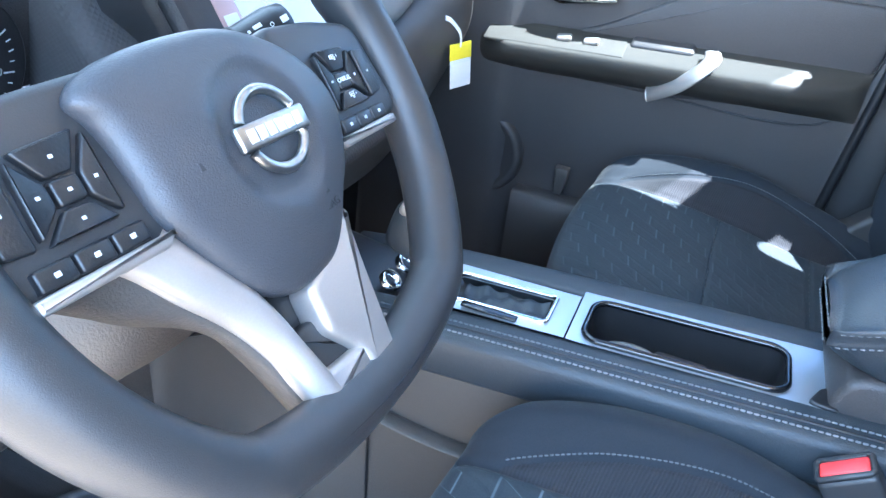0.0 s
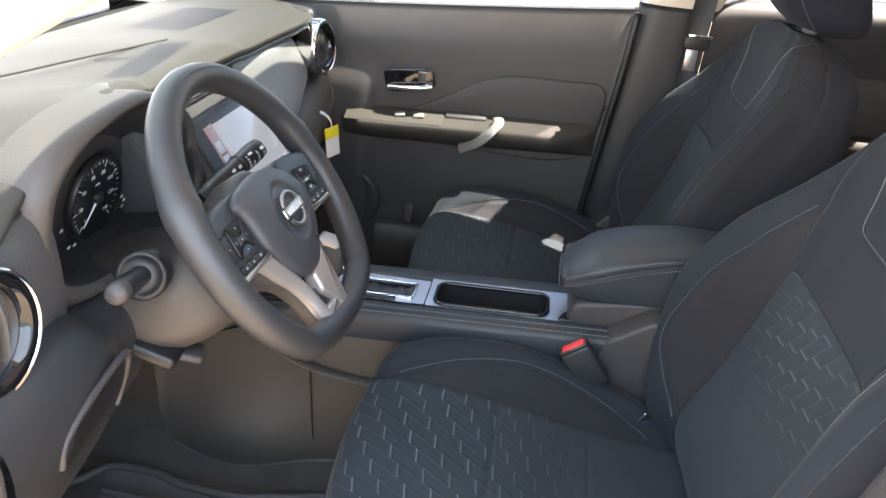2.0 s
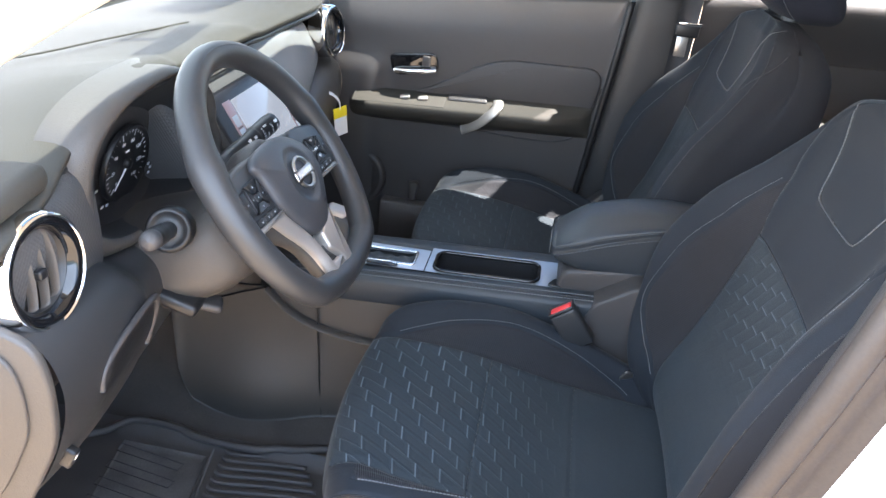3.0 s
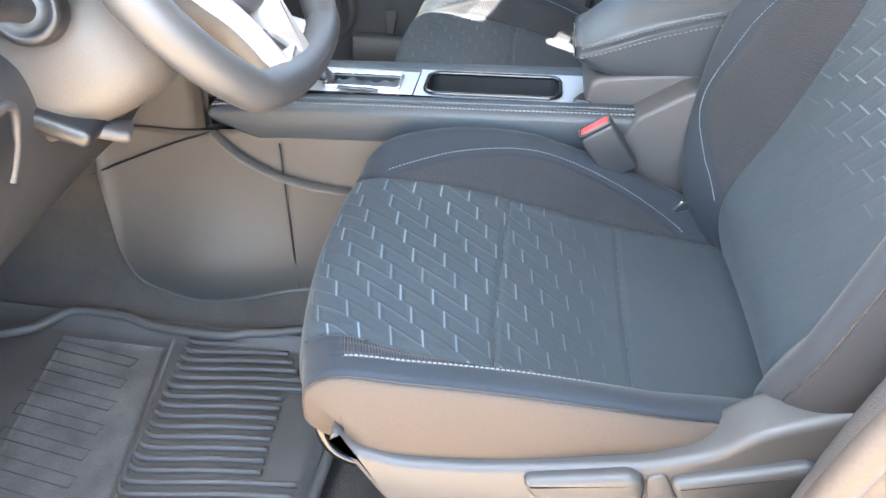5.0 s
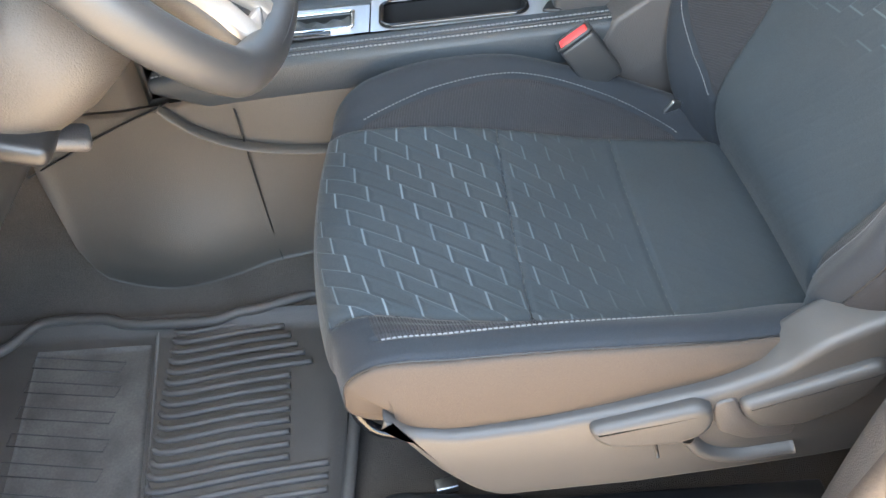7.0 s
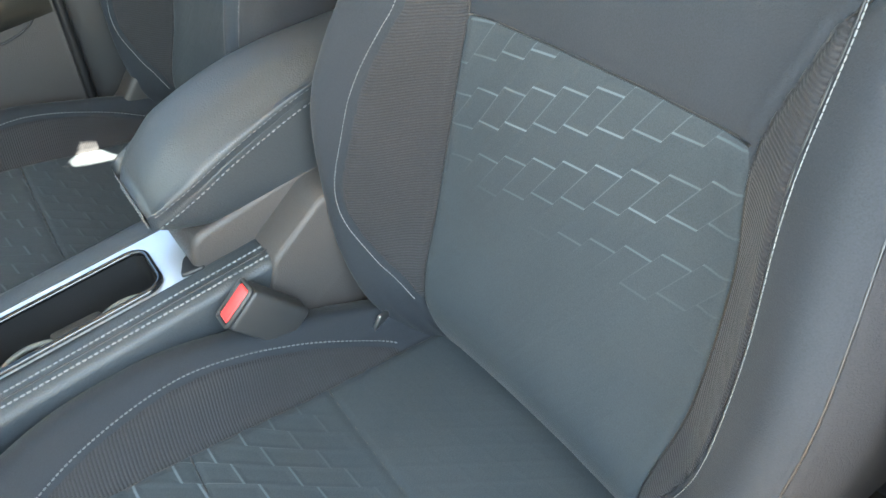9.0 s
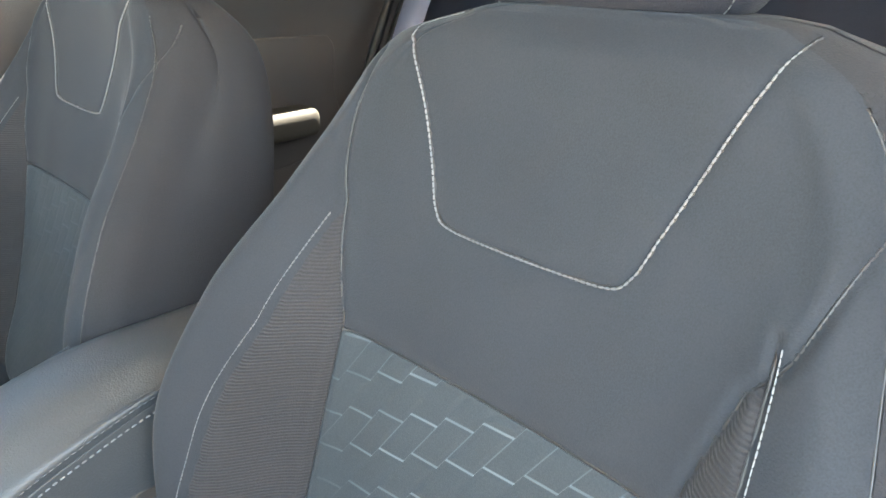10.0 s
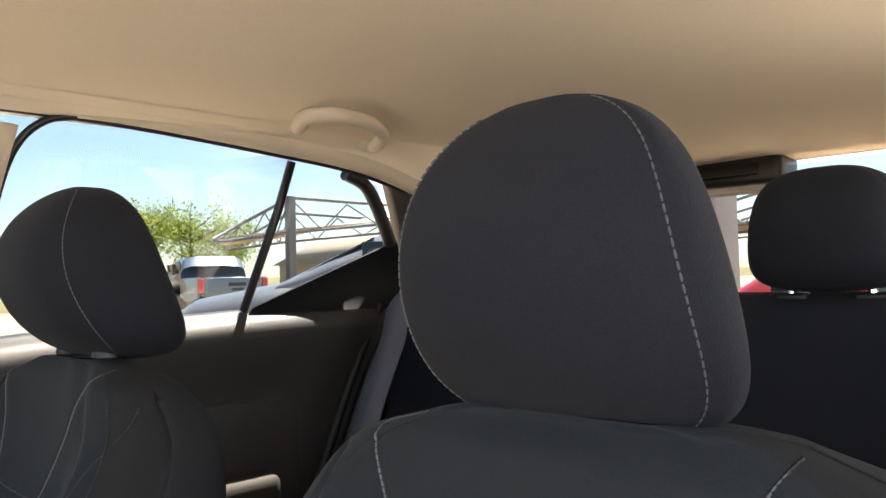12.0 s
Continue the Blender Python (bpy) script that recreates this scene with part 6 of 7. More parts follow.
# mirror and paper sheet on the windscreen
mirror = thing("rear_view_mirror", "black rear-view mirror on the windscreen", "mirror", (-0.41, -0.03, 1.44))
part("housing", move(rbox(0.030, 0.245, 0.072, 0.014, 3), pose(0, 0, 0, 0, 12, 8)), BLACK, mirror)
part("mirror_glass", move(rbox(0.003, 0.232, 0.060, 0.001), pose(0.0155, 0.002, -0.003, 0, 12, 8)), CHROME, mirror, "mirror glass")
part("stem", tube([(-0.01, 0, 0.01), (-0.035, 0, 0.045), (-0.03, 0, 0.075)], 0.011, 10), BLACK, mirror)
sticker = thing("window_sticker", "white paper sheet stuck to the windscreen", "paper sheet", (-0.595, 0.335, 1.306))
part("sheet", solid([[(0.085 * q, y, 0.054 * q) for y in np.linspace(-0.125, 0.125, 4)] for q in (-1, 0, 1)], (0.0004, 0, -0.0006)), PAPER, sticker)
# scuttle and bonnet ahead of the windscreen
bon = link_mesh("wall_bonnet", solid([[(x, y, 1.03 - 0.10 * (-1.03 - x) ** 1.2 - 0.05 * (y / 0.7) ** 2) for y in np.linspace(-0.72, 0.72, 16)] for x in np.linspace(-1.95, -1.03, 16)], (0, 0, -0.02)), WHITE)
tagged(bon, "white painted bonnet", "car body", kind="structure")
fire = link_mesh("wall_firewall", solid([[(-1.04, y, z) for z in np.linspace(0.30, 1.03, 4)] for y in np.linspace(-0.72, 0.72, 4)], (-0.02, 0, 0)), PLASTIC)
tagged(fire, "dark bulkhead behind the footwells", "bulkhead", kind="structure")
kick2 = link_mesh("wall_kick_panel", solid([[(x, 0.62, z) for z in np.linspace(0.30, 1.06, 4)] for x in np.linspace(-1.04, -0.60, 4)], (0, 0.02, 0)), PLASTIC)
tagged(kick2, "dark footwell side panel on the passenger side", "trim", kind="structure")
kick = link_mesh("wall_kick_panel", solid([[(x, -0.66, z) for z in np.linspace(0.34, 0.75, 4)] for x in np.linspace(-1.0, -0.62, 4)], (0, -0.02, 0)), PLASTIC)
tagged(kick, "dark footwell side panel", "trim", kind="structure")


# ---- passenger front door ----
belt = ease((-0.62, -0.20, 0.20, 0.45, 0.90, 1.20), (1.100, 1.138, 1.182, 1.222, 1.245, 1.250))


def door_skin(x, z):
    """Inner face of the right doors: y over x and z."""
    b = float(belt(x))
    w = (z - 0.36) / (b - 0.36)
    y = 0.618 - 0.010 * math.sin(math.pi * min(1, max(0, w)))
    top = max(0.0, (z - (b - 0.10)) / 0.10)
    y += 0.030 * top ** 2
    front_end = min(1.0, max(0.0, (-0.345 - x) / 0.06))
    y -= 0.024 * front_end * front_end * (3 - 2 * front_end) / (1 + math.exp((z - 0.958) / 0.012))
    if z < 0.62:
        y -= 0.02 * (0.62 - z) / 0.26
    return y


front = thing("front_car_door", "black passenger door with sunlit armrest and silver handle", "car door", (-0.15, 0.62, 0.36))
F0 = Matrix.Translation((0.15, -0.62, -0.36))


def door_panel(x0, x1, xlow0=None, lean=0.0, n=60, m=60):
    rows = []
    for q in np.linspace(0, 1, n):
        row = []
        for w in np.linspace(0, 1, m):
            x = x0 + (x1 - x0) * q
            z0, z1 = 0.37, float(belt(x))
            z = z0 + (z1 - z0) * w
            xx = x + lean * (z - 0.37) * q
            row.append((xx, door_skin(xx, z), z))
        rows.append(row)
    return rows


pan = door_panel(-0.66, 0.125, lean=0.10)
part("door_panel", move(solid(pan, (0, 0.04, 0)), F0), PLASTIC, front, "dark grained plastic panel")
side_m = Matrix(((1, 0, 0, 0), (0, 0, 1, 0), (0, 1, 0, 0), (0, 0, 0, 1)))
insert = prism([(-0.440, 0.822), (-0.435, 0.836), (-0.245, 0.908), (-0.11, 0.985), (-0.055, 1.001), (0.03, 1.003), (0.150, 1.006), (0.170, 0.985), (0.165, 0.93), (0.140, 0.865), (0.105, 0.838), (0.0, 0.826), (-0.15, 0.812), (-0.33, 0.812)], 0.012, r=0.005, seg=3, round_corners=0.025)
part("door_insert", move(move(insert, side_m), F0 @ Matrix.Translation((0, 0.6035, 0))), PLASTIC, front, "dark smooth insert panel")
# armrest: a shelf with rounded nose
rows = []
for x in np.linspace(-0.455, 0.160, 60):
    q = (x + 0.455) / 0.615
    out = 0.058 * min(1, (q / 0.10) ** 0.6) * min(1, (1 - q) / 0.16) ** 0.7
    z = 0.862 + 0.030 * q + 0.006 * min(1, q / 0.08)
    prof = [(0.606, z + 0.016), (0.604 - 0.2 * out, z + 0.012), (0.604 - 0.55 * out, z + 0.004), (0.604 - 0.88 * out, z - 0.004), (0.604 - out, z - 0.012), (0.604 - 0.98 * out, z - 0.026), (0.604 - 0.66 * out, z - 0.046), (0.606, z - 0.064)]
    rows.append(smooth_line([(x, y, zz) for y, zz in prof], 5))
arm = part("door_armrest", move(sheet(rows), F0), SOFT, front, "grey padded armrest, sunlit on top")
# groove that frames the armrest and the insert
groove = smooth_line([(-0.44, 0, 0.846), (-0.30, 0, 0.826), (-0.10, 0, 0.812), (0.04, 0, 0.810), (0.115, 0, 0.824), (0.150, 0, 0.870), (0.172, 0, 0.96)], 10)
part("panel_groove", move(tube([(x, door_skin(x, z) - 0.0005, z) for x, _, z in groove], 0.0022, 6), F0), BLACK, front, "moulded groove")
part("switch_plate", move(move(rbox(0.235, 0.050, 0.008, 0.0038, 3), pose(-0.315, 0.574, 0.876, 22, -3, 0)), F0), SOFT, front, "grey switch panel")
for x in (-0.30, -0.255):
    part("window_switch", move(move(rbox(0.026, 0.014, 0.010, 0.004, 3), pose(x, 0.574, 0.883 + 0.002 * (x > -0.28), 22, -10, 0)), F0), SATIN, front, "pale window switch")
part("pull_cup", move(move(rbox(0.10, 0.03, 0.016, 0.006, 3), pose(-0.145, 0.594, 0.892, 20, -3, 0)), F0), PLASTIC, front, "dark pull pocket")
pull = smooth_line([(-0.068, 0.578, 0.903), (-0.066, 0.550, 0.898), (-0.080, 0.538, 0.880), (-0.110, 0.545, 0.850), (-0.150, 0.570, 0.822)], 8)
part("pull_handle", move(tube(pull, 0.013, 12, flat=0.35), F0), SATIN, front, "satin silver grab handle")
cupr = prism([(-0.352, 0.972), (-0.342, 0.934), (-0.325, 0.928), (-0.235, 0.944), (-0.226, 0.956), (-0.235, 0.988), (-0.248, 0.992), (-0.34, 0.980)], 0.010, r=0.003, seg=3, round_corners=0.010)
hc = part("handle_cup", move(move(cupr, side_m), F0 @ Matrix.Translation((0, 0.600, 0))), PIANO, front, "gloss black recess")
lever = [(-0.335, 0.594, 0.941), (-0.30, 0.588, 0.944), (-0.26, 0.588, 0.949), (-0.232, 0.594, 0.953)]
part("handle_lever", move(tube(smooth_line(lever, 6), 0.008, 12, flat=0.8), F0), CHROME, hc, "chrome inside handle")
part("lock_tab", move(move(rbox(0.020, 0.008, 0.026, 0.003), (-0.258, 0.597, 0.972)), F0), PLASTIC, hc)
part("speaker_grille", move(lathe([(0, 0.004), (0.060, 0.003), (0.066, 0.008), (0.075, 0.010), (0.082, 0.004), (0.084, -0.006)], 48), F0 @ Matrix.Translation((-0.425, 0.598, 0.645)) @ pose(0, 0, 0, 90, 0, 0)), PLASTIC, front, "round speaker grille")
pocket_rows = [[(x, y, z) for y, z in ((0.598, 0.60), (0.555, 0.606), (0.548, 0.600), (0.545, 0.55), (0.55, 0.42), (0.60, 0.40))] for x in np.linspace(-0.34, 0.10, 20)]
part("map_pocket", move(sheet(pocket_rows), F0), PLASTIC, front, "moulded door pocket")
part("pocket_rib", move(move(prism([(-0.012, 0.05), (0.012, 0.05), (0.007, 0.0), (-0.007, 0.0)], 0.02, r=0.002), side_m), F0 @ Matrix.Translation((-0.262, 0.575, 0.607))), GREY, front, "grey rib")
seal_f = smooth_line([(0.130, 0.607, 0.38), (0.150, 0.604, 0.62), (0.172, 0.602, 0.85), (0.190, 0.603, 1.02), (0.203, 0.607, 1.17)], 8)
part("edge_seal", move(tube(seal_f, 0.008, 8), F0), BLACK, front)


def pane(name, outline_bottom, outline_top, label, glass=GLASS):
    """Side glass between a lower and an upper line."""
    rows = [[tuple(Vector(a).lerp(Vector(b), w)) for w in np.linspace(0, 1, 6)] for a, b in zip(outline_bottom, outline_top)]
    ob = link_mesh(name, solid(rows, (0, 0.004, 0)), glass)
    ob.visible_shadow = glass == GLASS
    return tagged(ob, label, "window", kind="structure")


pane("window_front_right", [(-0.62, 0.655, 1.07), (-0.3, 0.655, 1.10), (0.20, 0.655, 1.15)], [(-0.55, 0.64, 1.15), (-0.2, 0.60, 1.42), (0.28, 0.59, 1.53)], "clear passenger door window")

# ---- passenger-side rear door ----
rear = thing("rear_car_door", "black rear door with sunlit window ledge", "car door", (0.75, 0.64, 0.36))
R0 = Matrix.Translation((-0.75, -0.64, -0.36))
rows = []
for x in np.linspace(0.36, 1.22, 50):
    b = float(belt(x))
    rows.append(smooth_line([(x, 0.690, b + 0.004), (x, 0.670, b + 0.003), (x, 0.652, b - 0.004), (x, 0.632, b - 0.012), (x, 0.620, b - 0.026), (x, 0.616, b - 0.040), (x, 0.617, b - 0.055), (x, 0.622, b - 0.085), (x, 0.632, b - 0.16), (x, 0.632, 0.90), (x, 0.625, 0.60), (x, 0.62, 0.37)], 6))
part("door_panel", move(sheet(rows), R0), PLASTIC, rear, "dark grained plastic panel")
ri = prism([(0.42, 1.075), (0.80, 1.088), (0.945, 1.080), (0.960, 1.060), (0.950, 0.98), (0.965, 0.92), (0.95, 0.86), (0.80, 0.84), (0.42, 0.84)], 0.008, r=0.004, seg=3, round_corners=0.02)
part("door_insert", move(move(ri, side_m), R0 @ Matrix.Translation((0, 0.629, 0))), PLASTIC, rear, "dark plastic insert")
part("door_armrest", move(move(rbox(0.36, 0.07, 0.055, 0.02, 4), (0.70, 0.60, 0.935)), R0), SOFT, rear, "padded armrest, sunlit on top")
part("edge_seal", move(tube(smooth_line([(0.93, 0.628, 0.75), (0.99, 0.628, 0.90), (1.08, 0.628, 1.10), (1.165, 0.630, 1.245)], 8), 0.010, 8), R0), BLACK, rear)
part("edge_seal", move(tube(smooth_line([(0.97, 0.622, 0.75), (1.03, 0.622, 0.90), (1.12, 0.622, 1.10), (1.205, 0.624, 1.245)], 8), 0.012, 8), R0), BLACK, rear)
# window frame strips
bar = [(0.856, 0.655, 1.245), (0.905, 0.61, 1.43), (0.925, 0.592, 1.52)]
part("window_divider", move(tube(bar, 0.0085, 10), R0), BLACK, rear, "black window divider bar")
front_edge = smooth_line([(0.425, 0.655, 1.225), (0.432, 0.643, 1.34), (0.448, 0.620, 1.45), (0.468, 0.602, 1.51), (0.500, 0.588, 1.542), (0.54, 0.582, 1.552)], 8)
part("window_frame", move(tube(front_edge, 0.006, 10), R0), BLACK, rear)
rear_edge = smooth_line([(1.05, 0.594, 1.508), (1.10, 0.597, 1.490), (1.135, 0.602, 1.45), (1.172, 0.612, 1.39), (1.185, 0.62, 1.372)], 8)
part("window_frame", move(tube(rear_edge, 0.014, 10), R0), BLACK, rear)
tri_rows = [[tuple(Vector(a).lerp(Vector(b), w)) for w in (0, 0.5, 1)] for a, b in (((0.86, 0.645, 1.235), (0.87, 0.648, 1.250)), ((1.02, 0.640, 1.235), (1.03, 0.634, 1.312)), ((1.26, 0.625, 1.235), (1.20, 0.615, 1.378)))]
part("quarter_trim", move(solid(tri_rows, (0, 0.008, 0)), R0), RUBBER_TRIM, rear, "black corner trim")
pane("window_rear_right", [(0.40, 0.665, 1.21), (0.62, 0.665, 1.22), (0.86, 0.665, 1.235)], [(0.44, 0.60, 1.55), (0.62, 0.60, 1.56), (0.93, 0.60, 1.53)], "lightly tinted rear door window", TINTED)
pane("window_rear_left", [(0.46, -0.655, 1.21), (0.9, -0.655, 1.235), (1.34, -0.645, 1.25)], [(0.50, -0.61, 1.55), (0.9, -0.605, 1.54), (1.30, -0.60, 1.46)], "clear rear door window on the driver's side")
pane("window_quarter", [(0.86, 0.660, 1.235), (1.02, 0.650, 1.29), (1.20, 0.63, 1.37)], [(0.93, 0.60, 1.53), (1.04, 0.60, 1.52), (1.14, 0.60, 1.49)], "lightly tinted quarter window", TINTED)

# grab handle on the roof rail
gh = thing("grab_handle", "beige fold-down grab handle on the roof rail", "grab handle", (0.93, 0.54, 1.53))
G0 = Matrix.Translation((-0.93, -0.54, -1.53))
hl = smooth_line([(0.882, 0.506, 1.568), (0.866, 0.482, 1.558), (0.842, 0.440, 1.560), (0.830, 0.405, 1.560), (0.838, 0.378, 1.560), (0.868, 0.366, 1.560), (0.930, 0.378, 1.559), (0.985, 0.410, 1.558), (1.022, 0.446, 1.555), (1.045, 0.490, 1.548), (1.060, 0.520, 1.552)], 8)
part("grip", move(tube(hl, 0.0125, 16, flat=1.0), G0), PILLAR, gh, "smooth beige grip")
for p in (hl[0], hl[-1]):
    part("mount", move(move(rbox(0.038, 0.034, 0.030, 0.010, 3), tuple(p + np.array((0, 0.006, 0.006)))), G0), PILLAR, gh)

# rear quarter and closing walls
wl = link_mesh("wall_rear_door_left", solid([[(x, -0.645, z) for z in np.linspace(0.36, float(belt(x)) - 0.01, 6)] for x in np.linspace(0.46, 1.34, 12)], (0, -0.03, 0)), PLASTIC)
tagged(wl, "dark rear door lining on the driver's side", "car door", kind="structure")
tun_c = link_mesh("floor_tunnel_carpet", sheet([[(x, y, z) for y, z in ((-0.19, 0.322), (-0.155, 0.338), (-0.120, 0.375), (-0.100, 0.43), (-0.086, 0.52), (-0.080, 0.66))] for x in np.linspace(-1.03, 0.10, 30)]), CARPET)
tagged(tun_c, "black carpet over the floor tunnel", "floor", kind="structure")
toe = link_mesh("floor_toe_board", sheet([[(x, y, z + 0.006 * math.sin(14 * y)) for x, z in ((-0.78, 0.335), (-0.88, 0.36), (-0.98, 0.46), (-1.03, 0.62))] for y in np.linspace(-0.66, -0.08, 20)]), CARPET)
tagged(toe, "black carpeted toe board", "floor", kind="structure")
pillar("trim_rear_pillar", [quad(1.20, 2.0, 0.60, 0.70, 1.20), quad(1.22, 1.9, 0.585, 0.68, 1.36), quad(1.16, 1.9, 0.56, 0.64, 1.50)], PLASTIC, "dark rear pillar trim")
pillar("trim_rear_pillar", [quad(1.02, 2.0, 0.645, 0.70, 0.37), quad(1.05, 2.0, 0.645, 0.70, 0.85), quad(1.20, 2.0, 0.64, 0.70, 1.22)], PLASTIC, "dark rear side panel")
pillar("trim_rear_pillar", [quad(1.30, 2.0, -0.70, -0.60, 0.37), quad(1.30, 2.0, -0.70, -0.60, 1.20), quad(1.35, 1.9, -0.62, -0.56, 1.50)], PLASTIC, "dark rear pillar trim")
lg = link_mesh("wall_rear_door", solid([[(1.42, y, z) for z in np.linspace(0.33, 0.40, 3)] for y in np.linspace(-0.62, 0.62, 4)], (0.02, 0, 0)), PLASTIC)
tagged(lg, "dark panel under the rear seat", "panel", kind="structure")
tail = link_mesh("wall_tailgate", solid([[(2.02 + 0.10 * (1.15 - z), y, z) for z in np.linspace(0.33, 1.14, 5)] for y in np.linspace(-0.66, 0.66, 6)], (0.03, 0, 0)), PLASTIC)
tagged(tail, "dark tailgate lining", "tailgate", kind="structure")
rg = link_mesh("window_rear", solid([[(2.03 - 0.35 * (z - 1.14), y, z) for z in np.linspace(1.13, 1.53, 4)] for y in np.linspace(-0.60, 0.60, 6)], (0.004, 0, 0)), TINTED)
rg.visible_shadow = False
tagged(rg, "lightly tinted rear window", "window", kind="structure")
hd = thing("rear_light_housing", "black plastic housing under the roof at the rear window", "light housing", (1.92, 0.20, 1.54))
part("housing", move(rbox(0.11, 0.34, 0.085, 0.016, 3), pose(-0.01, 0.03, -0.014, 0, 8, 0)), BLACK, hd)
part("recess", move(rbox(0.012, 0.24, 0.030, 0.006, 3), pose(-0.064, 0.03, -0.014, 0, 8, 0)), PIANO, hd)

# ---- rear seat ----
bench = thing("rear_bench", "black cloth rear bench seat", "car seat", (1.15, 0, 0.36))
B0 = Matrix.Translation((-1.15, 0, -0.36))


def slab_back(y0, y1):
    rows = []
    for y in np.linspace(y0, y1, 24):
        e = min(1.0, (y - y0) / 0.03, (y1 - y) / 0.03)
        e = 1 - (1 - max(0, e)) ** 2
        prof = [(1.02, 0.66), (1.05, 0.76), (1.105, 0.95), (1.155, 1.12), (1.178, 1.20 + 0.018 * e), (1.20, 1.238 + 0.016 * e), (1.235, 1.244 + 0.014 * e), (1.285, 1.225), (1.29, 0.9), (1.22, 0.5)]
        rows.append(smooth_line([(x + 0.02 * (1 - e), y, z) for x, z in prof], 5))
    return sheet(rows)


part("seat_back", move(slab_back(-0.62, 0.10), B0), CLOTH, bench)
part("seat_back", move(slab_back(0.102, 0.60), B0), CLOTH, bench)
part("seat_base", move(move(rbox(0.52, 1.20, 0.20, 0.05, 4), pose(0.83, -0.01, 0.60, 0, -6, 0)), B0), CLOTH, bench)
for y in (-0.245, 0.30):
    h = part("headrest", move(restraint(HEAD_REAR), B0 @ Matrix.Translation((1.205, y, 1.346))), CLOTH, bench)
    for d in (-0.05, 0.05):
        part("headrest_post", move(tube([(1.205, y + d, 1.23), (1.205, y + d, 1.30)], 0.006), B0), CHROME, bench, "bright metal")
        part("post_collar", move(rbox(0.024, 0.040, 0.012, 0.004), B0 @ Matrix.Translation((1.21, y + d, 1.256))), BLACK, bench)


# ---- seat belts ----
def strap(line, width, across, parent, name="webbing", material=WEB):
    p = smooth_line(line, 8)
    a = np.asarray(across, float) / np.linalg.norm(across)
    rows = [[tuple(q + a * width * w) for w in (-0.5, 0.0, 0.5)] for q in p]
    n = np.cross(a, p[-1] - p[0])
    n /= np.linalg.norm(n)
    return part(name, solid(rows, tuple(n * 0.0015)), material, parent, "woven strap")


fb = thing("front_seat_belt", "dark passenger seat belt with metal tongue on the pillar", "seat belt")
strap([(0.335, 0.595, 1.50), (0.335, 0.594, 1.25), (0.33, 0.592, 1.10), (0.32, 0.598, 0.60)], 0.046, (1, 0, 0), fb, material=WEB_DARK)
part("tongue", move(rbox(0.055, 0.012, 0.030, 0.005, 3), (0.334, 0.588, 1.125)), BLACK, fb)
part("tongue_plate", move(rbox(0.026, 0.003, 0.045, 0.001), (0.328, 0.586, 1.088)), STEEL, fb, "bare metal tongue")
part("tongue_edge", move(rbox(0.050, 0.004, 0.006, 0.001), (0.338, 0.583, 1.140)), CHROME, fb)
rb = thing("rear_seat_belt", "grey rear seat belt hanging beside the rear seat", "seat belt")
strap([(1.30, 0.50, 1.35), (1.115, 0.494, 1.258), (1.075, 0.492, 1.18), (1.022, 0.490, 1.08), (0.985, 0.490, 0.987), (0.945, 0.490, 0.909), (0.90, 0.49, 0.72)], 0.048, (0.9, -0.35, -0.3), rb)

# ---- floor mat ---- 
mat = thing("floor_mat", "black ribbed rubber floor mat with dusty heel pad", "floor mat", (-0.45, -0.35, 0.338))
M0 = Matrix.Translation((0.45, 0.35, -0.338))


def mat_height(x, y):
    edge = min(x + 0.86, -0.185 - x, y + 0.60, -0.150 - y)
    lip = 0.022 * max(0.0, 1 - edge / 0.022)
    return 0.340 + lip + 0.0


rows = [[(x, y, mat_height(x, y)) for y in np.linspace(-0.60, -0.150, 60)] for x in np.linspace(-0.86, -0.185, 80)]
body = part("mat_body", move(solid(rows, (0, 0, -0.006)), M0), RUBBER, mat)
rim = smooth_line([(-0.185, -0.60, 0.362), (-0.185, -0.16, 0.362), (-0.34, -0.152, 0.362), (-0.40, -0.168, 0.362), (-0.52, -0.165, 0.362), (-0.57, -0.150, 0.362), (-0.66, -0.152, 0.362), (-0.70, -0.20, 0.362), (-0.76, -0.225, 0.362), (-0.86, -0.22, 0.362)], 8)
part("raised_edge", move(tube(rim, 0.008, 10), M0), RUBBER, mat)
for k in range(20):
    y, x0 = -0.176 - 0.0193 * k, -0.459 + 0.0014 * k
    x1 = -0.303 + 0.012 * k if k < 6 else -0.272 + 0.0015 * (k - 6) if k < 14 else -0.208 if k < 18 else -0.268
    runs = [(x0, x1)] + ([(-0.238, -0.202)] if k > 17 else [])
    for a, b in runs:
        bend = 0.010 if a == x0 else 0.0
        line = smooth_line([(a, y + (a - x0) * 0.13 + bend, 0.344), (a + 0.5 * min(0.04, b - a), y + (a - x0) * 0.13 + 0.003, 0.344), (b - 0.4 * (b - a), y + (b - x0) * 0.09, 0.344), (b, y + (b - x0) * 0.13, 0.344)], 5)
        part("rib", move(tube(line, 0.0046, 8), M0), RUBBER, body)
for k in range(8):
    y = -0.20 - 0.045 * k
    loop = [(-0.66 + 0.004 * k, y, 0.3412), (-0.52 + 0.004 * k, y - 0.022, 0.3412), (-0.525 + 0.004 * k, y - 0.040, 0.3412), (-0.66 + 0.004 * k, y - 0.020, 0.3412)]
    part("heel_groove", move(tube(loop, 0.0010, 6, closed=True), M0), PLASTIC, body)
part("heel_pad", move(solid([[(x, y, 0.3408) for x in np.linspace(-0.665 + 0.06 * (y + 0.165) / -0.4, -0.492 + 0.065 * (y + 0.165) / -0.4, 24)] for y in np.linspace(-0.19, -0.56, 24)], (0, 0, -0.001)), M0), DUSTY, body, "dusty scuffed heel pad")
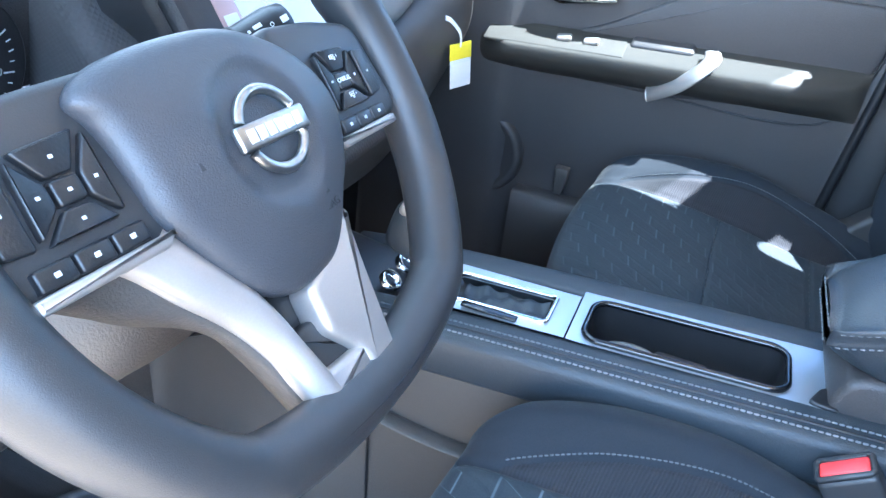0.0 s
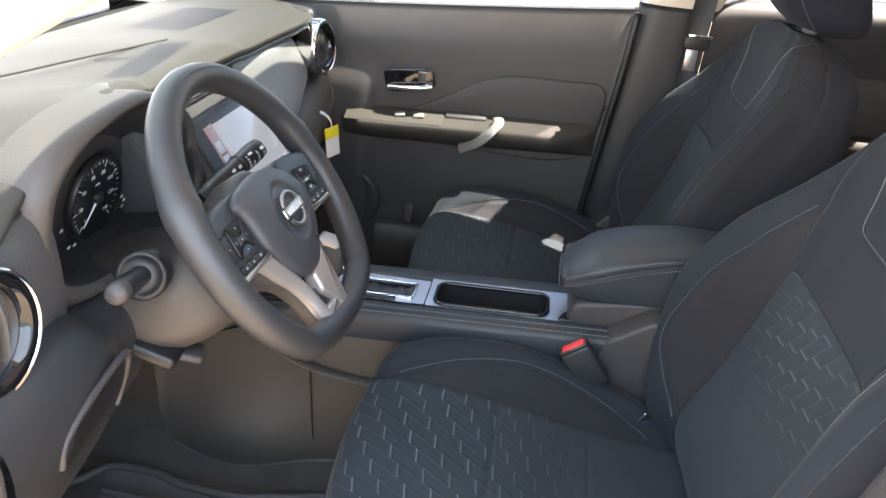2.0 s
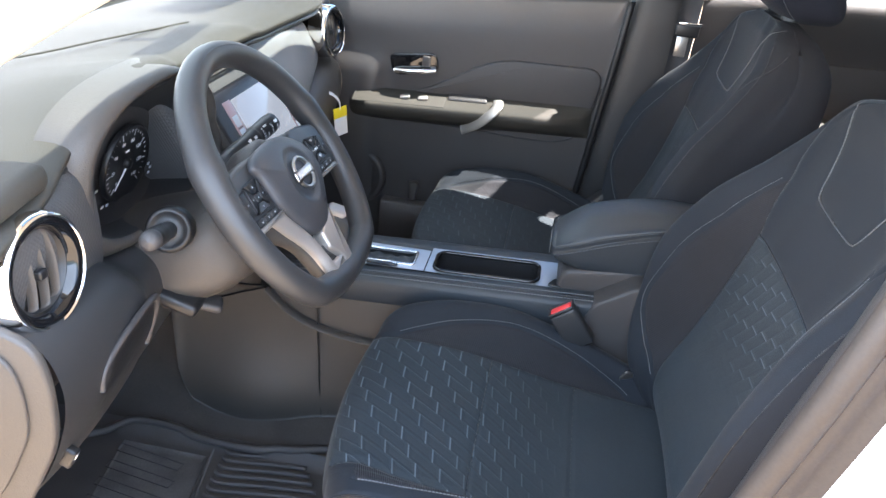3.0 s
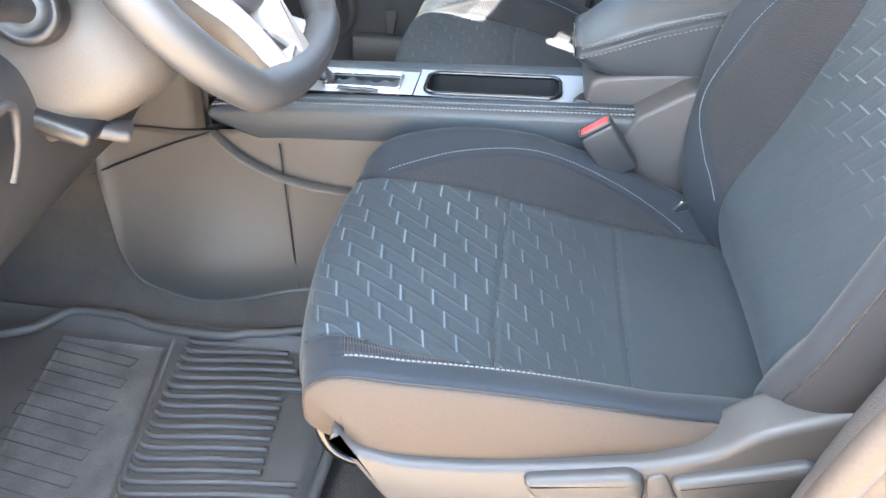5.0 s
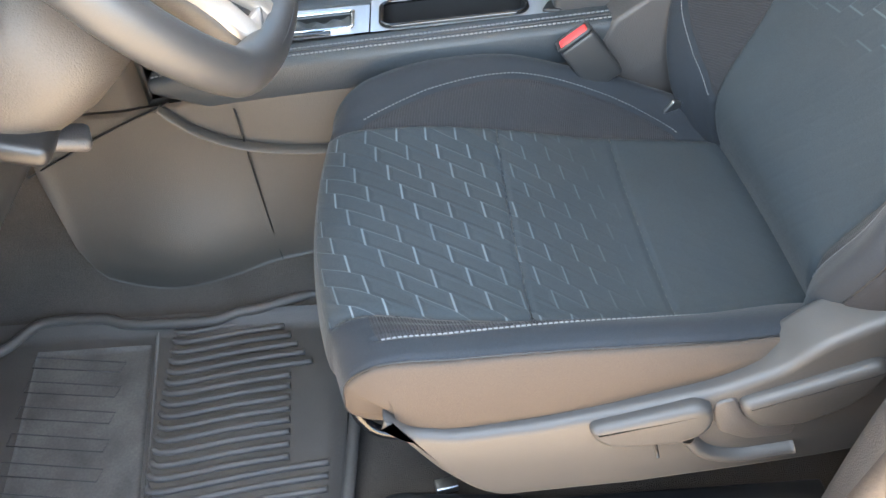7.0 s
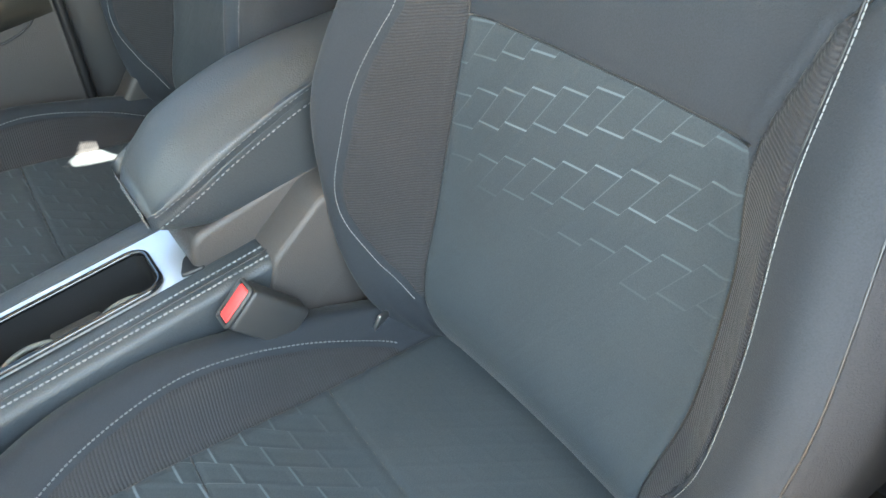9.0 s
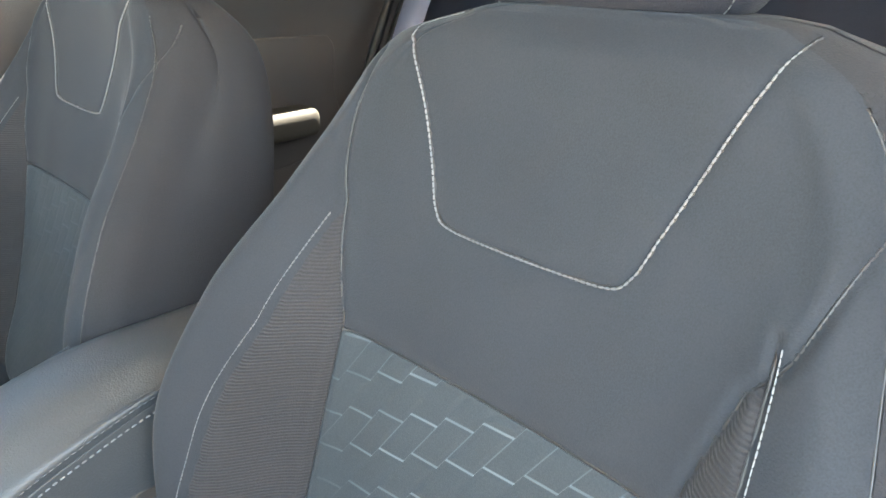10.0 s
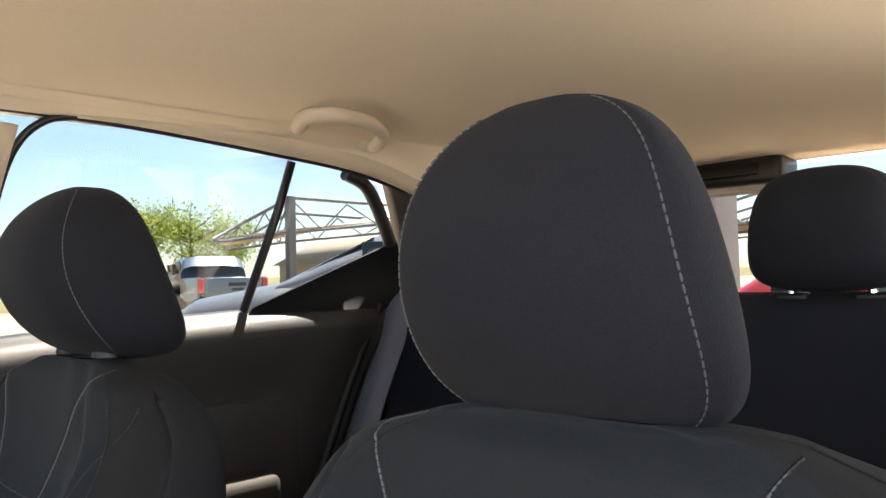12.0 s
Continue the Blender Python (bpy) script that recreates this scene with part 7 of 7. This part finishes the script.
part("heel_edge", move(tube([(-0.485, -0.165, 0.3415), (-0.42, -0.56, 0.3415)], 0.003, 6), M0), RUBBER, body)
part("retainer", move(lathe([(0.004, 0.006), (0.012, 0.007), (0.018, 0.004), (0.020, 0.0)], 24), M0 @ Matrix.Translation((-0.251, -0.524, 0.341))), RUBBER, mat)


# ---- outside ----
ASPHALT = surface("sunlit_concrete", (0.45, 0.345, 0.235), 0.9, mottle=(0.35, 0.18), grain=(30, 0.25, 0.004), spec=0.2)
GRASS = surface("dry_grass", (0.20, 0.18, 0.09), 0.95, mottle=(0.4, 0.3), grain=(8, 0.4, 0.02), spec=0.1)
SILVER = surface("silver_truck_paint", (0.20, 0.205, 0.215), 0.4, metal=0.3, mottle=(1, 0.05), grain=(100, 0.04, 0.0), coat=0.5)
REDPAINT = surface("red_paint", (0.55, 0.03, 0.03), 0.3, grain=(100, 0.04, 0.0), coat=0.4)
DARKGLASS = surface("dark_vehicle_glass", (0.02, 0.03, 0.035), 0.06, grain=(50, 0.05, 0.0))
TYRE = surface("tyre_rubber", (0.02, 0.02, 0.02), 0.85, grain=(100, 0.3, 0.002))
TAILLAMP = surface("tail_lamp_red", (0.40, 0.02, 0.02), 0.2, grain=(100, 0.05, 0.0))
POST = surface("grey_painted_steel", (0.14, 0.14, 0.14), 0.5, grain=(60, 0.1, 0.0))
CANOPY = surface("canopy_fabric", (0.50, 0.42, 0.33), 0.8, mottle=(0.5, 0.1), grain=(40, 0.1, 0.0))
BARK = surface("tree_bark", (0.12, 0.09, 0.06), 0.9, mottle=(3, 0.3), grain=(40, 0.4, 0.01))
LEAF = surface("spring_leaves", (0.13, 0.17, 0.04), 0.7, mottle=(0.8, 0.35), grain=(20, 0.3, 0.0))
lt = LEAF.node_tree
through_light = node(lt, "ShaderNodeBsdfTranslucent", Color=(0.34, 0.40, 0.07, 1))
leaf_mix = node(lt, "ShaderNodeMixShader", Fac=0.5)
lt.links.new(lt.nodes["Principled BSDF"].outputs[0], leaf_mix.inputs[1])
lt.links.new(through_light.outputs[0], leaf_mix.inputs[2])
lt.links.new(leaf_mix.outputs[0], lt.nodes["Material Output"].inputs["Surface"])
HOUSE = surface("tan_render", (0.38, 0.30, 0.24), 0.8, mottle=(0.4, 0.1), grain=(10, 0.1, 0.0))
ROOFING = surface("tan_shingles", (0.40, 0.32, 0.24), 0.9, mottle=(1, 0.2), grain=(12, 0.3, 0.0))


def ground_z(x, y):
    """The lot rises gently away from the car."""
    return 0.0125 * max(0.0, 0.45 * x + 0.89 * y - 2.0)


ground = link_mesh("ground", sheet([[(x, y, ground_z(x, y)) for y in (-900, -300, -80, -20, 0, 5, 12, 20, 30, 60, 150, 400, 900)] for x in (-900, -300, -80, -20, 0, 5, 12, 20, 30, 60, 150, 400, 900)]), ASPHALT, smooth=False)
tagged(ground, "pale sunlit concrete car park", "ground", kind="structure")
gr = link_mesh("ground_verge", sheet([[(x, y, ground_z(x, y) + 0.02) for y in (34, 60, 150, 400)] for x in (-60, 0, 30, 60, 150, 300)]), GRASS)
tagged(gr, "dry grass verge beyond the car park", "grass", kind="structure")


def vehicle_wheel(parent, x, y, r=0.40):
    w = part("wheel", move(lathe([(0.0, 0.10), (0.6 * r, 0.12), (0.72 * r, 0.13), (r, 0.12), (r, -0.12), (0, -0.12)], 28), pose(x, y, r, 0, 90, 0)), TYRE, parent)
    part("rim", move(lathe([(0, 0.135), (0.2 * r, 0.13), (0.55 * r, 0.118), (0.62 * r, 0.14), (0.66 * r, 0.13)], 24), pose(x, y, r, 0, 90 if x > 0 else -90, 0)), SATIN, w)


BLUEGREY = surface("blue_grey_car_paint", (0.13, 0.17, 0.22), 0.3, metal=0.2, mottle=(2, 0.05), grain=(200, 0.02, 0.0), coat=0.5)


def pickup(at, yaw, paint, label):
    """Pickup with its tail towards -y."""
    t = thing("pickup_truck", label, "pickup truck")
    t.matrix_world = Matrix.Translation(at) @ pose(0, 0, 0, 0, 0, yaw)
    part("chassis", move(rbox(1.80, 5.4, 0.45, 0.06, 3), (0, 2.75, 0.62)), BLACK, t)
    part("bed_side", move(rbox(0.10, 1.9, 0.62, 0.04, 3), (-0.95, 1.0, 1.02)), paint, t)
    part("bed_side", move(rbox(0.10, 1.9, 0.62, 0.04, 3), (0.95, 1.0, 1.02)), paint, t)
    gate = part("tailgate", move(rbox(1.60, 0.08, 0.58, 0.03, 3), (0, 0.03, 1.03)), paint, t)
    part("tailgate_mark", move(rbox(0.50, 0.01, 0.10, 0.002), (0.1, -0.012, 1.12)), BLACK, gate, smooth=False)
    part("tailgate_mark", move(rbox(0.34, 0.01, 0.08, 0.002), (0.1, -0.012, 0.98)), BLACK, gate, smooth=False)
    part("bumper", move(rbox(1.95, 0.20, 0.22, 0.05, 3), (0, -0.06, 0.60)), CHROME, t, "chrome bumper")
    for s in (-1, 1):
        part("tail_lamp", move(rbox(0.17, 0.10, 0.42, 0.03, 3), (s * 0.90, 0.03, 1.08)), TAILLAMP, t, "red tail lamp")
        for y in (0.95, 4.5):
            part("wheel_arch", move(rbox(0.14, 1.1, 0.30, 0.08, 3), (s * 0.94, y, 0.78)), paint, t)
            vehicle_wheel(t, s * 0.86, y)
        part("mirror", move(rbox(0.22, 0.12, 0.26, 0.05, 3), (s * 1.10, 3.4, 1.45)), BLACK, t)
    cabin = []
    for y, z, hw, hh in ((1.95, 1.28, 0.97, 0.42), (2.05, 1.48, 0.93, 0.50), (2.25, 1.50, 0.88, 0.49), (3.2, 1.51, 0.88, 0.49), (3.9, 1.36, 0.92, 0.38), (4.3, 1.12, 0.95, 0.20), (5.6, 0.98, 0.92, 0.16)):
        cabin.append([(p[1], y, z + p[2]) for p in oval(0, 0, 0, hw, hh, 4.5, 40)])
    v, f = sheet(cabin, wrap_v=True)
    f = list(f) + [tuple(range(40))[::-1], tuple(range(len(v) - 40, len(v)))]
    cab = part("cab", (v, f), paint, t)
    part("rear_window", move(rbox(1.45, 0.03, 0.42, 0.05, 3), pose(0, 2.03, 1.66, -14, 0, 0)), DARKGLASS, cab, "dark rear window")
    for s in (-1, 1):
        part("side_window", move(rbox(0.03, 0.80, 0.36, 0.03, 3), pose(s * 0.885, 2.65, 1.66, 0, s * 6, 0)), DARKGLASS, cab)
        part("side_window", move(rbox(0.03, 0.75, 0.34, 0.03, 3), pose(s * 0.895, 3.50, 1.62, 0, s * 6, 0)), DARKGLASS, cab)
    return t


pickup((11.0, 18.54, ground_z(11.0, 18.54) - 0.03), -12.4, BLUEGREY, "blue-grey pickup truck parked with its tailgate towards the car")
pickup((12.9, 26.0, ground_z(12.9, 26) + 0.15), 14, REDPAINT, "red pickup truck parked behind the blue-grey one")


def saloon(at, yaw, paint, label, glass=DARKGLASS, size=1.0):
    """A parked car, nose towards +x."""
    c = thing("parked_car", label, "car")
    c.matrix_world = Matrix.Translation(at) @ pose(0, 0, 0, 0, 0, yaw) @ Matrix.Scale(size, 4)
    body = []
    for x, z, hw, hh in ((-2.25, 0.72, 0.75, 0.22), (-2.05, 0.70, 0.86, 0.34), (-1.2, 0.72, 0.90, 0.38), (0.0, 0.72, 0.91, 0.38), (1.2, 0.70, 0.90, 0.36), (2.0, 0.64, 0.86, 0.28), (2.25, 0.58, 0.74, 0.18)):
        body.append([(x, p[1], z + p[2]) for p in oval(0, 0, 0, hw, hh, 4, 40)])
    v, f = sheet(body, wrap_v=True)
    part("body", (v, list(f) + [tuple(range(40))[::-1], tuple(range(len(v) - 40, len(v)))]), paint, c)
    cab = []
    for x, z, hw, hh in ((-1.95, 1.00, 0.74, 0.08), (-1.35, 1.18, 0.72, 0.28), (-0.7, 1.24, 0.70, 0.36), (0.1, 1.23, 0.70, 0.35), (0.75, 1.08, 0.74, 0.20), (1.25, 0.98, 0.76, 0.06)):
        cab.append([(x, p[1], z + p[2]) for p in oval(0, 0, 0, hw, hh, 3.5, 40)])
    v, f = sheet(cab, wrap_v=True)
    k = part("cabin", (v, f), paint, c)
    part("windscreen", move(rbox(0.78, 1.22, 0.02, 0.008), pose(0.68, 0, 1.285, 0, 26, 0)), glass, k)
    part("rear_window", move(rbox(0.72, 1.18, 0.02, 0.008), pose(-1.36, 0, 1.315, 0, -21, 0)), glass, k)
    for s in (-1, 1):
        part("side_window", move(rbox(0.80, 0.03, 0.30, 0.03, 3), pose(0.05, s * 0.715, 1.27, s * 12, 0, 0)), glass, k)
        part("side_window", move(rbox(0.72, 0.03, 0.28, 0.03, 3), pose(-0.80, s * 0.715, 1.27, s * 12, 0, 0)), glass, k)
        part("mirror", move(rbox(0.12, 0.20, 0.14, 0.04, 3), (0.72, s * 0.98, 1.06)), paint, c)
        part("lamp", move(rbox(0.10, 0.30, 0.14, 0.04, 3), (2.14, s * 0.62, 0.74)), CHROME, c)
        part("lamp", move(rbox(0.10, 0.30, 0.16, 0.04, 3), (-2.18, s * 0.60, 0.86)), TAILLAMP, c)
        for x in (-1.35, 1.35):
            m = Matrix.Translation((x, s * 0.80, 0.33)) @ pose(0, 0, 0, 90 if s < 0 else -90, 0, 0)
            w = part("wheel", move(lathe([(0, 0.06), (0.22, 0.08), (0.25, 0.10), (0.33, 0.09), (0.33, -0.12), (0, -0.12)], 26), m), TYRE, c)
            part("rim", move(lathe([(0, 0.10), (0.18, 0.085), (0.22, 0.10)], 20), m), SATIN, w)
    return c


saloon((6.5, 6.45, 0.05), 142, SILVER, "tall silver car parked close beside the sunlit lot", size=1.2)
saloon((6.2, 0.9, 0.0), 60, REDPAINT, "red car parked behind the rear window")


def carport(at, arm, tips, height, label, posts=1, step=(0, 0)):
    """Steel shade structure: each post carries a truss that tapers to both sides over a fabric roof."""
    c = thing("carport", label, "carport", at)
    a = Vector((arm[0], arm[1], 0)).normalized()
    back = Vector((step[0], step[1], 0))
    low = height - 1.12
    for k in range(posts):
        o = back * k
        part("post", move(rbox(0.26, 0.26, height + 0.1, 0.01), (o.x, o.y, height / 2)), POST, c, "grey steel post")
        for s, reach, rise in ((-1, tips[0], -0.28), (1, tips[1], 0.42)):
            end = o + a * (s * reach) + Vector((0, 0, low + rise))
            top, root = o + Vector((0, 0, height)), o + Vector((0, 0, low))
            part("top_chord", tube([top, end + Vector((0, 0, 0.10 if s < 0 else 0.25))], 0.055, 8), POST, c)
            part("bottom_chord", tube([root, end], 0.05, 8), POST, c)
            n = 3
            for j in range(n):
                p, q = top.lerp(end, j / n), root.lerp(end, (j + 0.55) / n)
                part("brace", join(tube([p, q], 0.028, 6), tube([q, top.lerp(end, (j + 1) / n)], 0.028, 6)), POST, c)
    length = back * (posts - 1) if posts > 1 else Vector((-a.y, a.x, 0)) * 5.0
    rows = []
    for w in np.linspace(-tips[0], tips[1], 14):
        z = low + (0.42 * w / tips[1] if w > 0 else 0.28 * w / tips[0])
        rows.append([tuple(a * w + length * q + Vector((0, 0, z + 0.08 + (0.10 + 0.16 * max(0.0, w)) * q - 0.05 * math.sin(math.pi * q)))) for q in np.linspace(0, 1, 8)])
    part("canopy", solid(rows, (0, 0, 0.03)), CANOPY, c, "tan fabric roof")
    return c


carport((14.0, 20.2, ground_z(14, 20.2)), (0.832, -0.554), (2.4, 5.5), 3.80, "grey steel carport with tapered truss and tan fabric roof", 2, (3.0, 4.5))
carport((27.0, 10.0, ground_z(27, 10)), (0.3, -0.95), (5.0, 6.0), 3.9, "grey steel carport with tan fabric roof behind the cars", 3, (5.0, 2.0))
col = thing("concrete_post", "grey square building column near the rear window", "post", (9.07, 3.73, 0))
part("shaft", move(rbox(0.60, 0.54, 5.0, 0.02), (0, 0, 2.5)), surface("grey_cladding", (0.27, 0.27, 0.28), 0.6, grain=(20, 0.1, 0.0)), col)
part("base", move(rbox(0.8, 0.7, 0.5, 0.03), (0, 0, 0.25)), ASPHALT, col)


def tree(at, height, spread, seed, label):
    rng = np.random.default_rng(seed)
    t = thing("tree", label, "tree", at)
    trunk = [tube(smooth_line([(0, 0, -0.2), (0.1, 0.05, height * 0.25), (0.05, 0.1, height * 0.5), (0.2, 0.1, height * 0.8)], 6), np.linspace(0.22, 0.05, 19), 8)]
    tips = []
    for k in range(16):
        a, h = rng.uniform(0, 2 * math.pi), rng.uniform(0.25, 0.75) * height
        l = spread * rng.uniform(0.5, 1.0)
        end = np.array([l * math.cos(a), l * math.sin(a), h + l * rng.uniform(0.3, 0.9)])
        line = smooth_line([(0.08, 0.05, h), tuple(end * (0.5, 0.5, 0) + (0, 0, h + 0.35 * (end[2] - h))), tuple(end)], 5)
        trunk.append(tube(line, np.linspace(0.07, 0.015, len(line)), 6))
        tips += [line[i] for i in range(4, len(line))]
    part("trunk", join(*trunk), BARK, t)
    verts, faces = [], []
    for k in range(5200):
        c = tips[rng.integers(len(tips))] + rng.normal(size=3) * (0.42, 0.42, 0.36)
        u = rng.normal(size=3)
        u /= np.linalg.norm(u)
        w = np.cross(u, rng.normal(size=3))
        w /= np.linalg.norm(w)
        s = rng.uniform(0.05, 0.12)
        n = len(verts)
        verts += [c - u * s, c + w * s * 0.5, c + u * s, c - w * s * 0.5]
        faces.append((n, n + 1, n + 2, n + 3))
    part("crown", (verts, faces), LEAF, t, "light green leaves", smooth=False)
    return t


tree((19.5, 44.0, 0.5), 6.2, 2.2, 1, "leafy green tree beyond the trucks")
tree((23.5, 46.0, 0.5), 6.6, 2.8, 2, "leafy yellow-green tree beyond the trucks")
tree((26.5, 47.0, 0.5), 5.8, 2.6, 3, "leafy green tree beyond the carport")
house = thing("house", "tan house with brown roof in the distance", "house", (44.0, 52.0, 0.5))
part("wall", move(rbox(14, 9, 2.4, 0.02), (0, 0, 1.2)), HOUSE, house)
part("roof", move(prism([(-7.6, 0), (7.6, 0), (3.0, 2.2), (-3.0, 2.2)], 9.6, r=0.02), Matrix.Translation((0, 4.8, 2.4)) @ pose(0, 0, 0, 90, 0, 0)), ROOFING, house)
